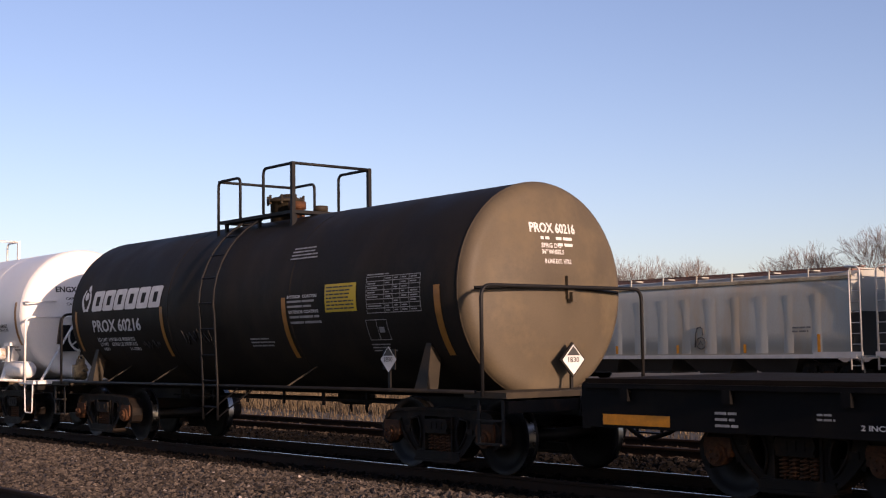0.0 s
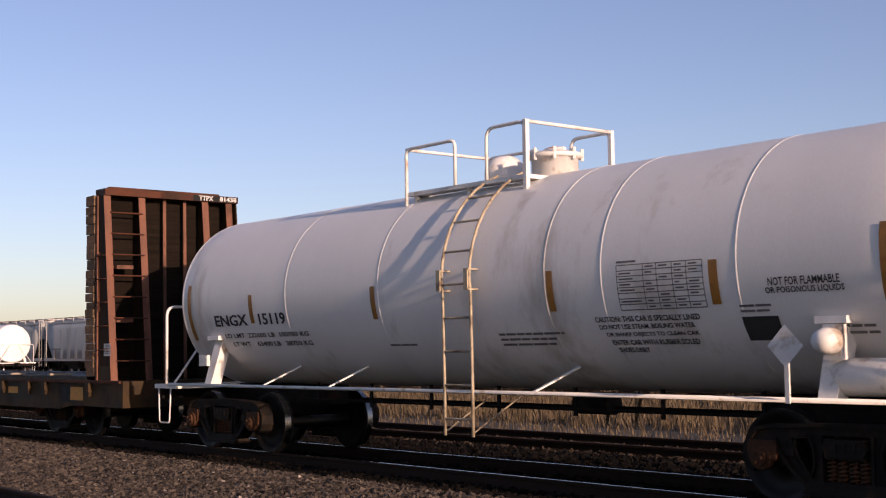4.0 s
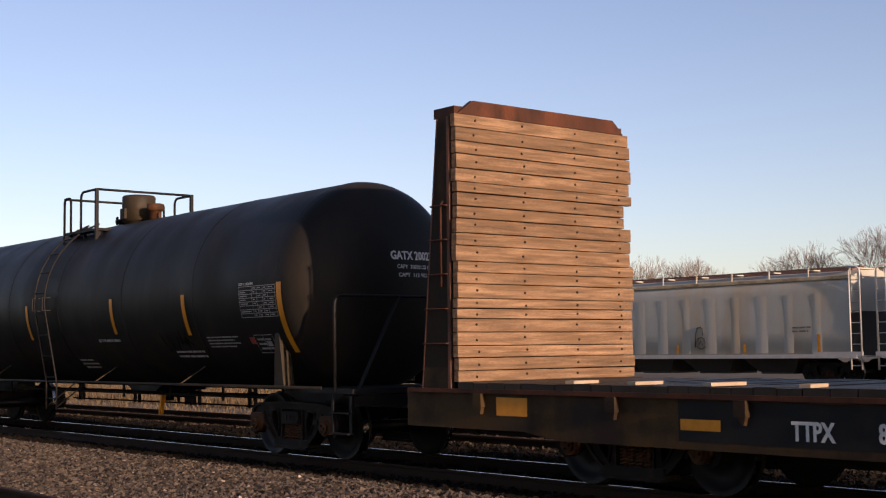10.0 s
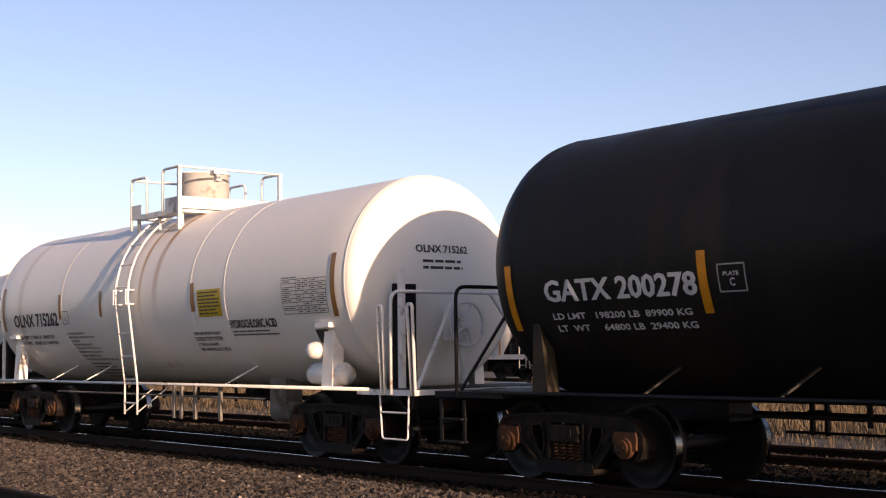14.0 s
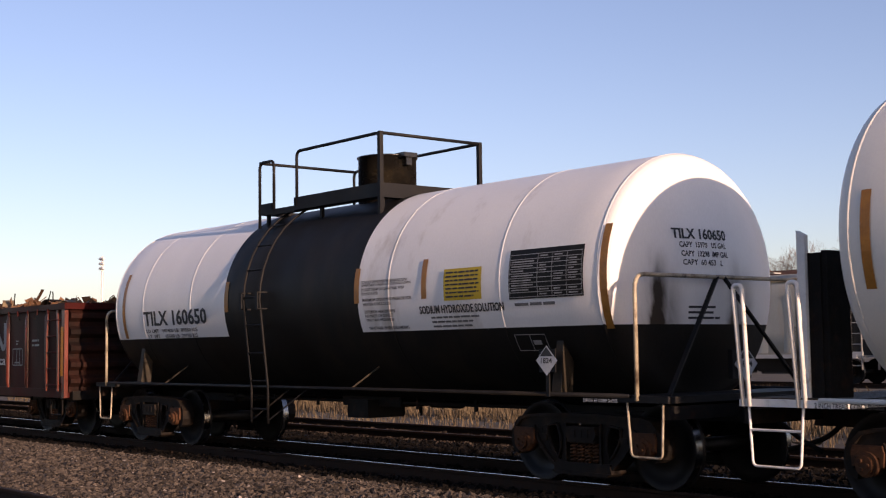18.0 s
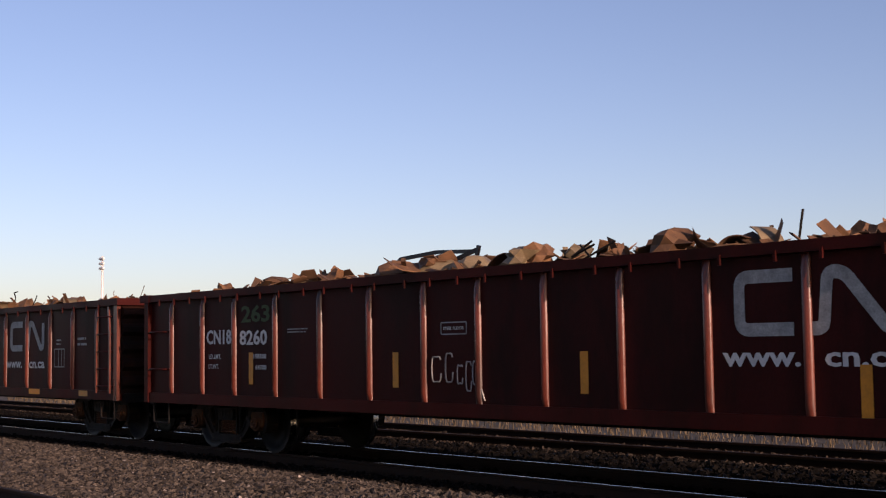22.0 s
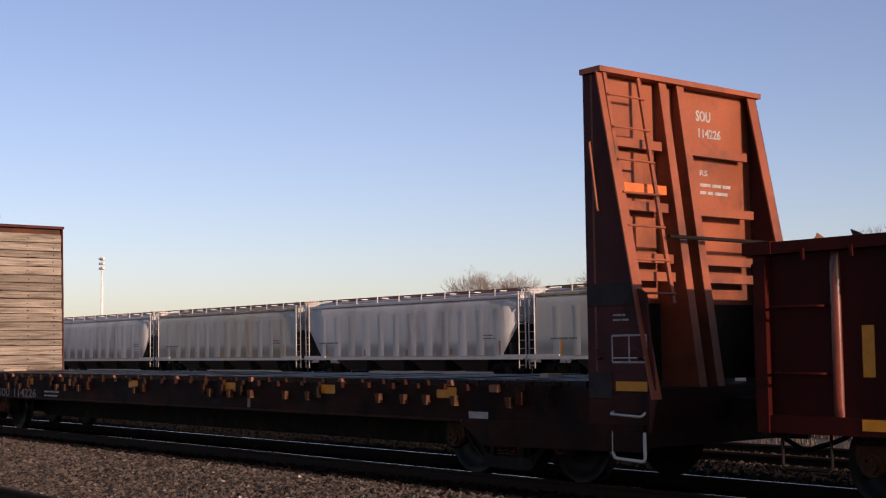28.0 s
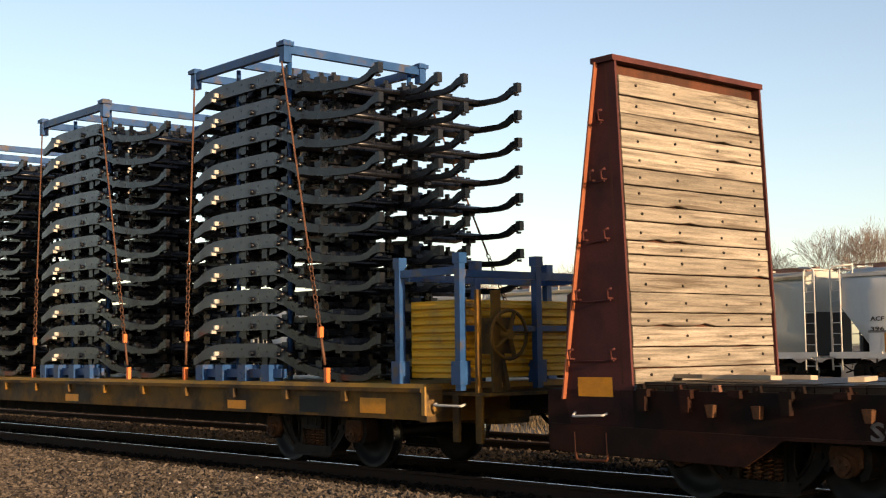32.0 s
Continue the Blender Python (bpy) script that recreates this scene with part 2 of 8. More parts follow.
def streaked(m, color, runs, axis=0, beyond=None, wobble=0.10):
    """Dirt that ran down a tank: each run is (x or y, half width, top, foot, strength); beyond: only past this x."""
    n, l = m.node_tree.nodes, m.node_tree.links
    b = n["Principled BSDF"]
    tc = n.new("ShaderNodeTexCoord")
    sep = n.new("ShaderNodeSeparateXYZ")
    l.new(tc.outputs["Object"], sep.inputs[0])
    mp = n.new("ShaderNodeMapping")
    mp.inputs["Scale"].default_value = (14, 1.5, 0.9)
    l.new(tc.outputs["Object"], mp.inputs[0])
    nz = n.new("ShaderNodeTexNoise")
    nz.inputs["Scale"].default_value, nz.inputs["Detail"].default_value = 1.6, 6
    l.new(mp.outputs[0], nz.inputs["Vector"])

    def calc(op, a, c):
        k = n.new("ShaderNodeMath")
        k.operation = op
        for i, v in enumerate((a, c)):
            if isinstance(v, (int, float)):
                k.inputs[i].default_value = v
            else:
                l.new(v, k.inputs[i])
        return k.outputs[0]

    def ramp(v, lo, hi, a, c):
        k = n.new("ShaderNodeMapRange")
        k.interpolation_type = "SMOOTHSTEP"
        for name, val in (("From Min", lo), ("From Max", hi), ("To Min", a), ("To Max", c)):
            k.inputs[name].default_value = val
        l.new(v, k.inputs["Value"])
        return k.outputs[0]
    wob = calc("MULTIPLY", calc("SUBTRACT", nz.outputs[0], 0.5), wobble)
    total = None
    for x, w, top, foot, amount in runs:
        d = calc("ABSOLUTE", calc("ADD", calc("SUBTRACT", sep.outputs[axis], x), wob), 0)
        v = calc("MULTIPLY", ramp(d, 0.0, w, amount, 0.0), ramp(sep.outputs[2], foot, top, 0.0, 1.0))
        total = v if total is None else calc("MAXIMUM", total, v)
    fac = calc("MULTIPLY", total, ramp(nz.outputs[0], 0.25, 0.65, 0.35, 1.0))
    if beyond is not None:
        fac = calc("MULTIPLY", fac, ramp(sep.outputs[0], beyond, beyond + 0.1, 0.0, 1.0))
    mix = n.new("ShaderNodeMix")
    mix.data_type = "RGBA"
    l.new(fac, mix.inputs["Factor"])
    l.new(b.inputs["Base Color"].links[0].from_socket, mix.inputs["A"])
    mix.inputs["B"].default_value = (*color, 1)
    l.new(mix.outputs["Result"], b.inputs["Base Color"])
    return m


RUSTRUN = streaked(material("cream_paint_with_rust_runs", (0.72, 0.69, 0.62), 0.42, vary=0.04, scale=0.5, stretch=(1, 1, 0.3)), (0.36, 0.19, 0.06),
                   ((0.12, 0.10, 3.5, 1.5, 1.2), (0.68, 0.13, 3.5, 1.8, 1.15), (0.32, 0.30, 4.0, 3.2, 0.8), (-1.08, 0.14, 3.7, 2.6, 0.6), (-0.35, 0.32, 4.0, 2.0, 0.5), (-5.1, 0.20, 1.9, 1.2, 0.4), (-3.1, 0.04, 3.4, 1.6, 0.3), (1.95, 0.03, 3.8, 2.0, 0.25)))

SPILLED = streaked(material("white_paint_with_spill_runs", (0.72, 0.71, 0.68), 0.42, vary=0.05, scale=1.0, dirt=(0.50, 0.46, 0.40), dirt_amount=0.10, stretch=(1, 1, 0.3)), (0.030, 0.021, 0.014),
                   ((-0.80, 0.20, 1.85, 2.75, 1.9), (-0.76, 0.42, 1.75, 2.65, 1.0), (0.42, 0.20, 1.80, 2.70, 1.5), (0.60, 0.34, 1.75, 2.6, 0.9)), 1, 5.83, 0.16)
PALERAIL = material("worn_cream_rail_paint", (0.36, 0.30, 0.21), 0.5, vary=0.3, scale=5, dirt=(0.09, 0.06, 0.04), dirt_amount=0.3)
GLOSSBLACK = material("glossy_black_enamel", (0.012, 0.0105, 0.009), 0.28, vary=0.2, scale=2, dirt=(0.03, 0.024, 0.016), dirt_amount=0.2, spec=0.6)


# ---------- mesh helpers ----------
def box(bm, x0, x1, y0, y1, z0, z1, mi=0):
    v = [bm.verts.new((x, y, z)) for x in (x0, x1) for y in (y0, y1) for z in (z0, z1)]
    for a in ((0, 1, 3, 2), (4, 6, 7, 5), (0, 4, 5, 1), (2, 3, 7, 6), (0, 2, 6, 4), (1, 5, 7, 3)):
        bm.faces.new([v[i] for i in a]).material_index = mi


def beam(bm, p, q, w, h, mi=0, up=(0, 0, 1)):
    """A bar of section w by h from p to q."""
    p, q = Vector(p), Vector(q)
    d = (q - p).normalized()
    s = d.cross(Vector(up))
    if s.length < 1e-3:
        s = d.cross(Vector((0, 1, 0)))
    s.normalize()
    u = s.cross(d)
    v = [bm.verts.new(e + s * a * w / 2 + u * b * h / 2) for e in (p, q) for a, b in ((-1, -1), (1, -1), (1, 1), (-1, 1))]
    for a in ((3, 2, 1, 0), (4, 5, 6, 7), (0, 1, 5, 4), (1, 2, 6, 5), (2, 3, 7, 6), (3, 0, 4, 7)):
        bm.faces.new([v[i] for i in a]).material_index = mi


def rod(bm, p, q, r, seg=8, mi=0, r2=None):
    p, q = Vector(p), Vector(q)
    d = (q - p).normalized()
    s = d.orthogonal().normalized()
    u = d.cross(s)
    rings = []
    for e, rr in ((p, r), (q, r if r2 is None else r2)):
        rings.append([bm.verts.new(e + (s * math.cos(2 * math.pi * i / seg) + u * math.sin(2 * math.pi * i / seg)) * rr) for i in range(seg)])
    for i in range(seg):
        f = bm.faces.new((rings[0][i], rings[0][(i + 1) % seg], rings[1][(i + 1) % seg], rings[1][i]))
        f.material_index, f.smooth = mi, seg > 6
    bm.faces.new(rings[0][::-1]).material_index = mi
    bm.faces.new(rings[1]).material_index = mi


def pipe(bm, pts, r, seg=7, mi=0):
    """A bent pipe through pts, mitred at its corners."""
    pts = [Vector(p) for p in pts]
    rings = []
    for i, p in enumerate(pts):
        a = (pts[i] - pts[i - 1]).normalized() if i else (pts[1] - pts[0]).normalized()
        b = (pts[i + 1] - pts[i]).normalized() if i + 1 < len(pts) else a
        d = (a + b).normalized()
        if i == 0:
            s = d.orthogonal().normalized()
        s = (s - d * s.dot(d)).normalized()
        u = d.cross(s)
        rings.append([bm.verts.new(p + (s * math.cos(2 * math.pi * k / seg) + u * math.sin(2 * math.pi * k / seg)) * r) for k in range(seg)])
    for a, b in zip(rings, rings[1:]):
        for k in range(seg):
            f = bm.faces.new((a[k], a[(k + 1) % seg], b[(k + 1) % seg], b[k]))
            f.material_index, f.smooth = mi, True
    bm.faces.new(rings[0][::-1]).material_index = mi
    bm.faces.new(rings[-1]).material_index = mi


def rounded(pts, r=0.12, n=4):
    """A path with its inner corners rounded."""
    pts = [Vector(p) for p in pts]
    out = [pts[0]]
    for a, b, c in zip(pts, pts[1:], pts[2:]):
        k = min(r, (a - b).length * 0.49, (c - b).length * 0.49)
        p, q = b + (a - b).normalized() * k, b + (c - b).normalized() * k
        out += [(p * (1 - t) + b * t) * (1 - t) + (b * (1 - t) + q * t) * t for t in (i / n for i in range(n + 1))]
    return out + [pts[-1]]


def lathe(bm, prof, axis="x", seg=48, center=(0, 0, 0), mi=0, caps=True, smooth=True, pick=None):
    """Turns a profile of (along, radius) round an axis."""
    rings = []
    for a, r in prof:
        ring = []
        for i in range(seg):
            t = 2 * math.pi * i / seg
            c, s = r * math.cos(t), r * math.sin(t)
            p = {"x": (a, -c, s), "y": (c, a, s), "z": (c, s, a)}[axis]
            ring.append(bm.verts.new(Vector(center) + Vector(p)))
        rings.append(ring)
    for a, b in zip(rings, rings[1:]):
        for i in range(seg):
            f = bm.faces.new((a[i], b[i], b[(i + 1) % seg], a[(i + 1) % seg]))
            f.smooth = smooth
            f.material_index = pick(f) if pick else mi
    if caps:
        for ring in (rings[0], rings[-1]):
            f = bm.faces.new(ring)
            f.material_index = pick(f) if pick else mi


def prism(bm, poly, y0, y1, mi=0, axis="y"):
    """A polygon in x and z, drawn out along y (or in y and z, along x)."""
    at = (lambda a, b, d: (a, d, b)) if axis == "y" else (lambda a, b, d: (d, a, b))
    A = [bm.verts.new(at(a, b, y0)) for a, b in poly]
    B = [bm.verts.new(at(a, b, y1)) for a, b in poly]
    bm.faces.new(A).material_index = mi
    bm.faces.new(B[::-1]).material_index = mi
    for i in range(len(poly)):
        j = (i + 1) % len(poly)
        bm.faces.new((A[j], A[i], B[i], B[j])).material_index = mi


def finish(bm):
    bmesh.ops.recalc_face_normals(bm, faces=bm.faces)


def part(name, bm, mats, parent=None, label="", at=None):
    if isinstance(bm, bmesh.types.BMesh):
        finish(bm)
        me = bpy.data.meshes.new(name)
        bm.to_mesh(me)
        bm.free()
        for m in mats if isinstance(mats, (list, tuple)) else (mats,):
            me.materials.append(m)
    else:
        me = bm
    ob = new(name, me)
    if at is not None:
        ob.matrix_basis = at
    if parent:
        ob.parent = parent
    if label:
        tagged(ob, label)
    return ob


def thing(name, label, category, group="", kind="", at=None):
    ob = new(name)
    if at is not None:
        ob.matrix_basis = at
    return tagged(ob, label, category, group, kind)


def B():
    return bmesh.new()


# ---------- lettering ----------
_letters = {}


def letter_mesh(text):
    """Flat letters with a width and height of one, from the built-in font."""
    if text not in _letters:
        cu = bpy.data.curves.new("letters", "FONT")
        cu.body, cu.resolution_u, cu.offset = text, 2, 0.02
        ob = bpy.data.objects.new("letters", cu)
        scene.collection.objects.link(ob)
        me = bpy.data.meshes.new_from_object(ob.evaluated_get(bpy.context.evaluated_depsgraph_get()))
        bpy.data.objects.remove(ob)
        co = np.array([v.co[:2] for v in me.vertices])
        lo, hi = co.min(0), co.max(0)
        _letters[text] = ((co - lo) / (hi - lo), [tuple(p.vertices) for p in me.polygons])
        bpy.data.meshes.remove(me)
    return _letters[text]


def write(bm, text, x0, x1, z0, z1, put, mi=0):
    """Letters from x0 to x1 and z0 to z1, laid on a surface by put(x, z); tall ones have a heavier stroke."""
    co, faces = letter_mesh(text)
    thick = 0.022 * (z1 - z0) if z1 - z0 > 0.09 else 0.0
    for d in (-thick, 0.0, thick) if thick else (0.0,):
        v = [bm.verts.new(put(x0 + d + (x1 - x0) * a, z0 + (z1 - z0) * b)) for a, b in co]
        for f in faces:
            try:
                bm.faces.new([v[i] for i in f]).material_index = mi
            except ValueError:
                pass


def patch(bm, x0, x1, z0, z1, put, mi=0, n=1):
    """A painted or taped strip that follows the surface."""
    for i in range(n):
        a, b = z0 + (z1 - z0) * i / n, z0 + (z1 - z0) * (i + 1) / n
        bm.faces.new([bm.verts.new(put(x, z)) for x, z in ((x0, a), (x1, a), (x1, b), (x0, b))]).material_index = mi


def bars(bm, x0, x1, z0, z1, put, rows=3, mi=0, seed=0, words=4):
    """Lines of unreadable small print: rows of short bars."""
    rnd = random.Random(seed)
    step = (z1 - z0) / rows
    h = step * 0.42
    for i in range(rows):
        z = z1 - step * (i + 0.72)
        x = x0
        end = x1 - (x1 - x0) * rnd.uniform(0, 0.25)
        while x < end - 0.02:
            w = min(rnd.uniform(0.5, 1.4) * (x1 - x0) / words, end - x)
            patch(bm, x, x + w, z, z + h, put, mi)
            x += w + h * 0.7


def grid(bm, x0, x1, z0, z1, put, cols, rows, mi=0, w=0.009, fill=True, seed=0):
    """A ruled data panel."""
    rnd = random.Random(seed)
    for i in range(rows + 1):
        z = z0 + (z1 - z0) * i / rows
        patch(bm, x0, x1, z - w / 2, z + w / 2, put, mi)
    for c in [0] + list(cols) + [1]:
        x = x0 + (x1 - x0) * c
        patch(bm, x - w / 2, x + w / 2, z0, z1, put, mi, n=4)
    if fill:
        edges = [0] + list(cols) + [1]
        for i in range(rows):
            for a, b in zip(edges, edges[1:]):
                if rnd.random() < 0.8:
                    xa, xb = x0 + (x1 - x0) * a + 0.03, x0 + (x1 - x0) * b - 0.03
                    z = z0 + (z1 - z0) * (i + 0.36) / rows
                    patch(bm, xa, xa + (xb - xa) * rnd.uniform(0.5, 0.95), z, z + (z1 - z0) / rows * 0.28, put, mi)


def on_tank(r, zc, lift=0.009):
    """Lays x and height z on the near side of a tank."""
    def put(x, z):
        s = max(-0.999, min(0.999, (z - zc) / r))
        return (x, -(r + lift) * math.sqrt(1 - s * s), zc + (r + lift) * s)
    return put


def on_plane(y):
    return lambda x, z: (x, y, z)


BRASSY = material("dusty_brass_casting", (0.30, 0.20, 0.10), 0.6, vary=0.3, scale=9, dirt=(0.05, 0.035, 0.022), dirt_amount=0.35, spec=0.3)
GREENPAINT = material("faded_green_chalk", (0.045, 0.075, 0.03), 0.8, vary=0.2, scale=6, bump=0)
FAINTGREY = material("worn_grey_scrawl", (0.075, 0.068, 0.06), 0.8, vary=0.3, scale=8, bump=0)
WORNPINK = material("worn_pinkish_lettering", (0.15, 0.125, 0.118), 0.7, vary=0.4, scale=9, bump=0)
FAINT = material("faded_white_scrawl", (0.3, 0.28, 0.26), 0.8, vary=0.3, scale=8, bump=0)
SOOTPALE = material("pale_spill_stain", (0.24, 0.185, 0.13), 0.6, vary=0.3, scale=5, bump=0)
SOOT = material("dark_spill_stain", (0.05, 0.036, 0.026), 0.6, vary=0.3, scale=5, bump=0)
REDMARK = material("red_mark", (0.25, 0.04, 0.03), 0.5, vary=0.1, bump=0)


# ---------- trucks ----------
R_WHEEL = 0.457
_shared = {}
SPIN = []                     # wheelsets that roll


def shared(name, make, mats):
    if name not in _shared:
        bm = B()
        make(bm)
        finish(bm)
        me = bpy.data.meshes.new(name)
        bm.to_mesh(me)
        bm.free()
        for m in mats:
            me.materials.append(m)
        _shared[name] = me
    return _shared[name]


def make_side_frame(bm):
    """A cast side frame: flat top chord, hooked jaws round the bearings, columns, and arms that close two rounded windows."""
    up = [(-1.10, 0.66), (-1.02, 0.745), (-0.88, 0.775), (-0.60, 0.785), (-0.30, 0.80), (0.30, 0.80), (0.60, 0.785), (0.88, 0.775), (1.02, 0.745), (1.10, 0.66)]
    lo = [(1.02, 0.60), (0.78, 0.615), (0.62, 0.655), (0.46, 0.695), (-0.46, 0.695), (-0.62, 0.655), (-0.78, 0.615), (-1.02, 0.60)]
    prism(bm, up + lo, -0.085, 0.085)
    prism(bm, [(x, z + 0.004) for x, z in up] + [(x * 0.97, z - 0.030) for x, z in up][::-1], -0.115, 0.115)
    for s in (-1, 1):
        outer = [(0.80, 0.63), (0.74, 0.50), (0.64, 0.37), (0.52, 0.26), (0.42, 0.185), (0.30, 0.15)]
        inner = [(0.30, 0.27), (0.38, 0.285), (0.45, 0.35), (0.52, 0.44), (0.575, 0.55), (0.60, 0.66)]
        prism(bm, [(s * x, z) for x, z in outer + inner], -0.08, 0.08)
        prism(bm, [(s * x, z) for x, z in outer] + [(s * (x - 0.03), z + 0.025) for x, z in outer][::-1], -0.11, 0.11)
        # column beside the spring nest, with a raised wear plate
        prism(bm, [(s * 0.26, 0.25), (s * 0.38, 0.25), (s * 0.345, 0.38), (s * 0.35, 0.56), (s * 0.41, 0.71), (s * 0.26, 0.71)], -0.075, 0.075)
        prism(bm, [(s * 0.255, 0.26), (s * 0.285, 0.26), (s * 0.285, 0.70), (s * 0.255, 0.70)], -0.105, 0.105)
        # rounded rim of the window
        rim = [(0.41, 0.68), (0.36, 0.56), (0.355, 0.42), (0.39, 0.31), (0.45, 0.36), (0.52, 0.46), (0.57, 0.57), (0.56, 0.66), (0.41, 0.68)]
        pipe(bm, [(s * x, -0.085, z) for x, z in rim], 0.018, 5)
        # hooked jaw
        prism(bm, [(s * 1.10, 0.67), (s * 1.165, 0.58), (s * 1.17, 0.45), (s * 1.13, 0.35), (s * 1.05, 0.315), (s * 1.045, 0.37), (s * 1.085, 0.42), (s * 1.09, 0.53), (s * 1.03, 0.62)], -0.10, 0.10)
        prism(bm, [(s * 0.80, 0.63), (s * 0.745, 0.50), (s * 0.72, 0.38), (s * 0.665, 0.41), (s * 0.66, 0.63)], -0.085, 0.085)
        box(bm, s * 0.62 - 0.05, s * 0.62 + 0.05, -0.105, -0.08, 0.49, 0.56)
    prism(bm, [(-0.45, 0.155), (0.45, 0.155), (0.42, 0.265), (-0.42, 0.265)], -0.12, 0.12)
    prism(bm, [(-0.40, 0.13), (0.40, 0.13), (0.46, 0.165), (-0.46, 0.165)], -0.15, 0.15)


def make_bolster_end(bm):
    prism(bm, [(-0.20, 0.50), (0.20, 0.50), (0.235, 0.58), (0.21, 0.665), (-0.21, 0.665), (-0.235, 0.58)], -0.14, 0.09)
    for k in (-0.1, 0.0, 0.1):
        box(bm, k - 0.025, k + 0.025, -0.15, -0.13, 0.54, 0.63)
    box(bm, -0.22, 0.22, -0.13, 0.09, 0.485, 0.51)


def make_spring(bm):
    pts = [(0.044 * math.cos(i * 0.9), 0.044 * math.sin(i * 0.9), 0.265 + 0.23 * i / 42) for i in range(43)]
    pipe(bm, pts, 0.013, 5)
    rod(bm, (0, 0, 0.26), (0, 0, 0.49), 0.022, 8)


def make_bearing(bm):
    rod(bm, (0, 0.04, 0), (0, -0.10, 0), 0.115, 16)
    rod(bm, (0, -0.10, 0), (0, -0.14, 0), 0.085, 16)
    for i in range(3):
        a = i * 2.094
        rod(bm, (0.045 * math.cos(a), -0.14, 0.045 * math.sin(a)), (0.045 * math.cos(a), -0.165, 0.045 * math.sin(a)), 0.018, 6)
    prism(bm, [(-0.17, 0.10), (-0.15, 0.17), (0.15, 0.17), (0.17, 0.10), (0.16, -0.02), (0.125, -0.02), (0.12, 0.07), (-0.12, 0.07), (-0.125, -0.02), (-0.16, -0.02)], -0.07, 0.07)


def make_wheelset(bm):
    for s in (-1, 1):
        y = s * 0.7525
        inner, outer = y - s * 0.07, y + s * 0.065
        lathe(bm, [(inner, 0.10), (inner, 0.14), (inner + s * 0.02, 0.20), (inner, 0.38), (inner, 0.475), (inner + s * 0.018, 0.485), (inner + s * 0.032, 0.462)], "y", 40, caps=False, mi=0)
        lathe(bm, [(inner + s * 0.032, 0.462), (outer, 0.455)], "y", 40, caps=False, mi=1)
        lathe(bm, [(outer, 0.455), (outer, 0.385), (outer - s * 0.045, 0.37), (outer - s * 0.03, 0.18), (outer + s * 0.02, 0.13), (outer + s * 0.02, 0.05)], "y", 40, caps=False, mi=0)
    rod(bm, (0, -1.0, 0), (0, 1.0, 0), 0.08, 12)


def make_bolster(bm):
    box(bm, -0.17, 0.17, -0.95, 0.95, 0.52, 0.72)
    box(bm, -0.22, 0.22, -0.35, 0.35, 0.70, 0.80)
    for s in (-1, 1):
        rod(bm, (s * 0.50, -0.7, 0.38), (s * 0.50, 0.7, 0.38), 0.045, 8)
        box(bm, s * 0.45 - 0.04, s * 0.45 + 0.04, -0.85, -0.62, 0.30, 0.55)
        box(bm, s * 0.45 - 0.04, s * 0.45 + 0.04, 0.62, 0.85, 0.30, 0.55)


def truck(car, x, cap=RUSTY, roll=True, base=1.85):
    t = part("truck", shared("truck_bolster", make_bolster, [GRIME]), None, car, at=pose(x, 0, 0))
    for s in (-1, 1):
        part("side_frame", shared("side_frame", make_side_frame, [SIDEFRAME]), None, t, at=pose(0, s * 1.0, 0, 0, 0, 0 if s < 0 else 180))
        part("bolster_end", shared("bolster_end", make_bolster_end, [SIDEFRAME]), None, t, at=pose(0, s * 1.0, 0, 0, 0, 0 if s < 0 else 180))
        for k in (-0.175, -0.06, 0.06, 0.175):
            part("spring", shared("spring", make_spring, [RUSTY]), None, t, at=pose(k, s * 1.05, 0))
        for k in (-1, 1):
            part("bearing", shared("bearing" + cap.name, make_bearing, [cap]), None, t, at=pose(k * base / 2, s * 1.06, R_WHEEL, 0, 0, 0 if s < 0 else 180))
    for k in (-1, 1):
        w = part("wheelset", shared("wheelset", make_wheelset, [WHEEL, TREAD]), None, t, at=pose(k * base / 2, 0, R_WHEEL))
        if roll:
            SPIN.append((w, k * base / 2))


def coupler(car, x, d):
    """Drawbar, knuckle and hose at the end of a car; d is the way out."""
    bm = B()
    box(bm, min(x, x + d * 0.55), max(x, x + d * 0.55), -0.10, 0.10, 0.78, 0.98)
    prism(bm, [(x + d * 0.5, 0.74), (x + d * 0.80, 0.78), (x + d * 0.84, 0.98), (x + d * 0.5, 1.02)], -0.17, 0.10)
    pipe(bm, rounded([(x + d * 0.1, 0.35, 0.75), (x + d * 0.35, 0.38, 0.55), (x + d * 0.75, 0.25, 0.42)], 0.2), 0.028, 6)
    part("coupler", bm, GRIME, car)


# ---------- tank cars ----------
def tank_profile(half, r, head, n=12):
    """Half length to the seam, radius and depth of the heads."""
    k = 0.16 * r if head < 0.5 else 0
    pr = []
    if k:   # flanged and dished head
        out = [(half + head - (head - k * 0.8) * (i / n) ** 2, (r - k) * i / n) for i in range(n + 1)]
        base_x = out[-1][0]
        out += [(half + (base_x - half) * math.cos(a), r - k + k * math.sin(a)) for a in (math.pi / 2 * i / 6 for i in range(1, 7))]
    else:
        out = [(half + head * math.cos(a), r * math.sin(a)) for a in (math.pi / 2 * i / n for i in range(n + 1))]
    out[0] = (out[0][0], 0.01)
    left = [(-a, b) for a, b in out]
    cyl = [(-half + 2 * half * i / 24, r) for i in range(1, 24)]
    return left + cyl + out[::-1]


def head_x(half, r, head, rad):
    """How far out a head is at a distance from its axis."""
    pts = sorted([(b, a) for a, b in tank_profile(half, r, head) if a > half - 0.01])
    return float(np.interp(rad, [p[0] for p in pts], [p[1] for p in pts]))


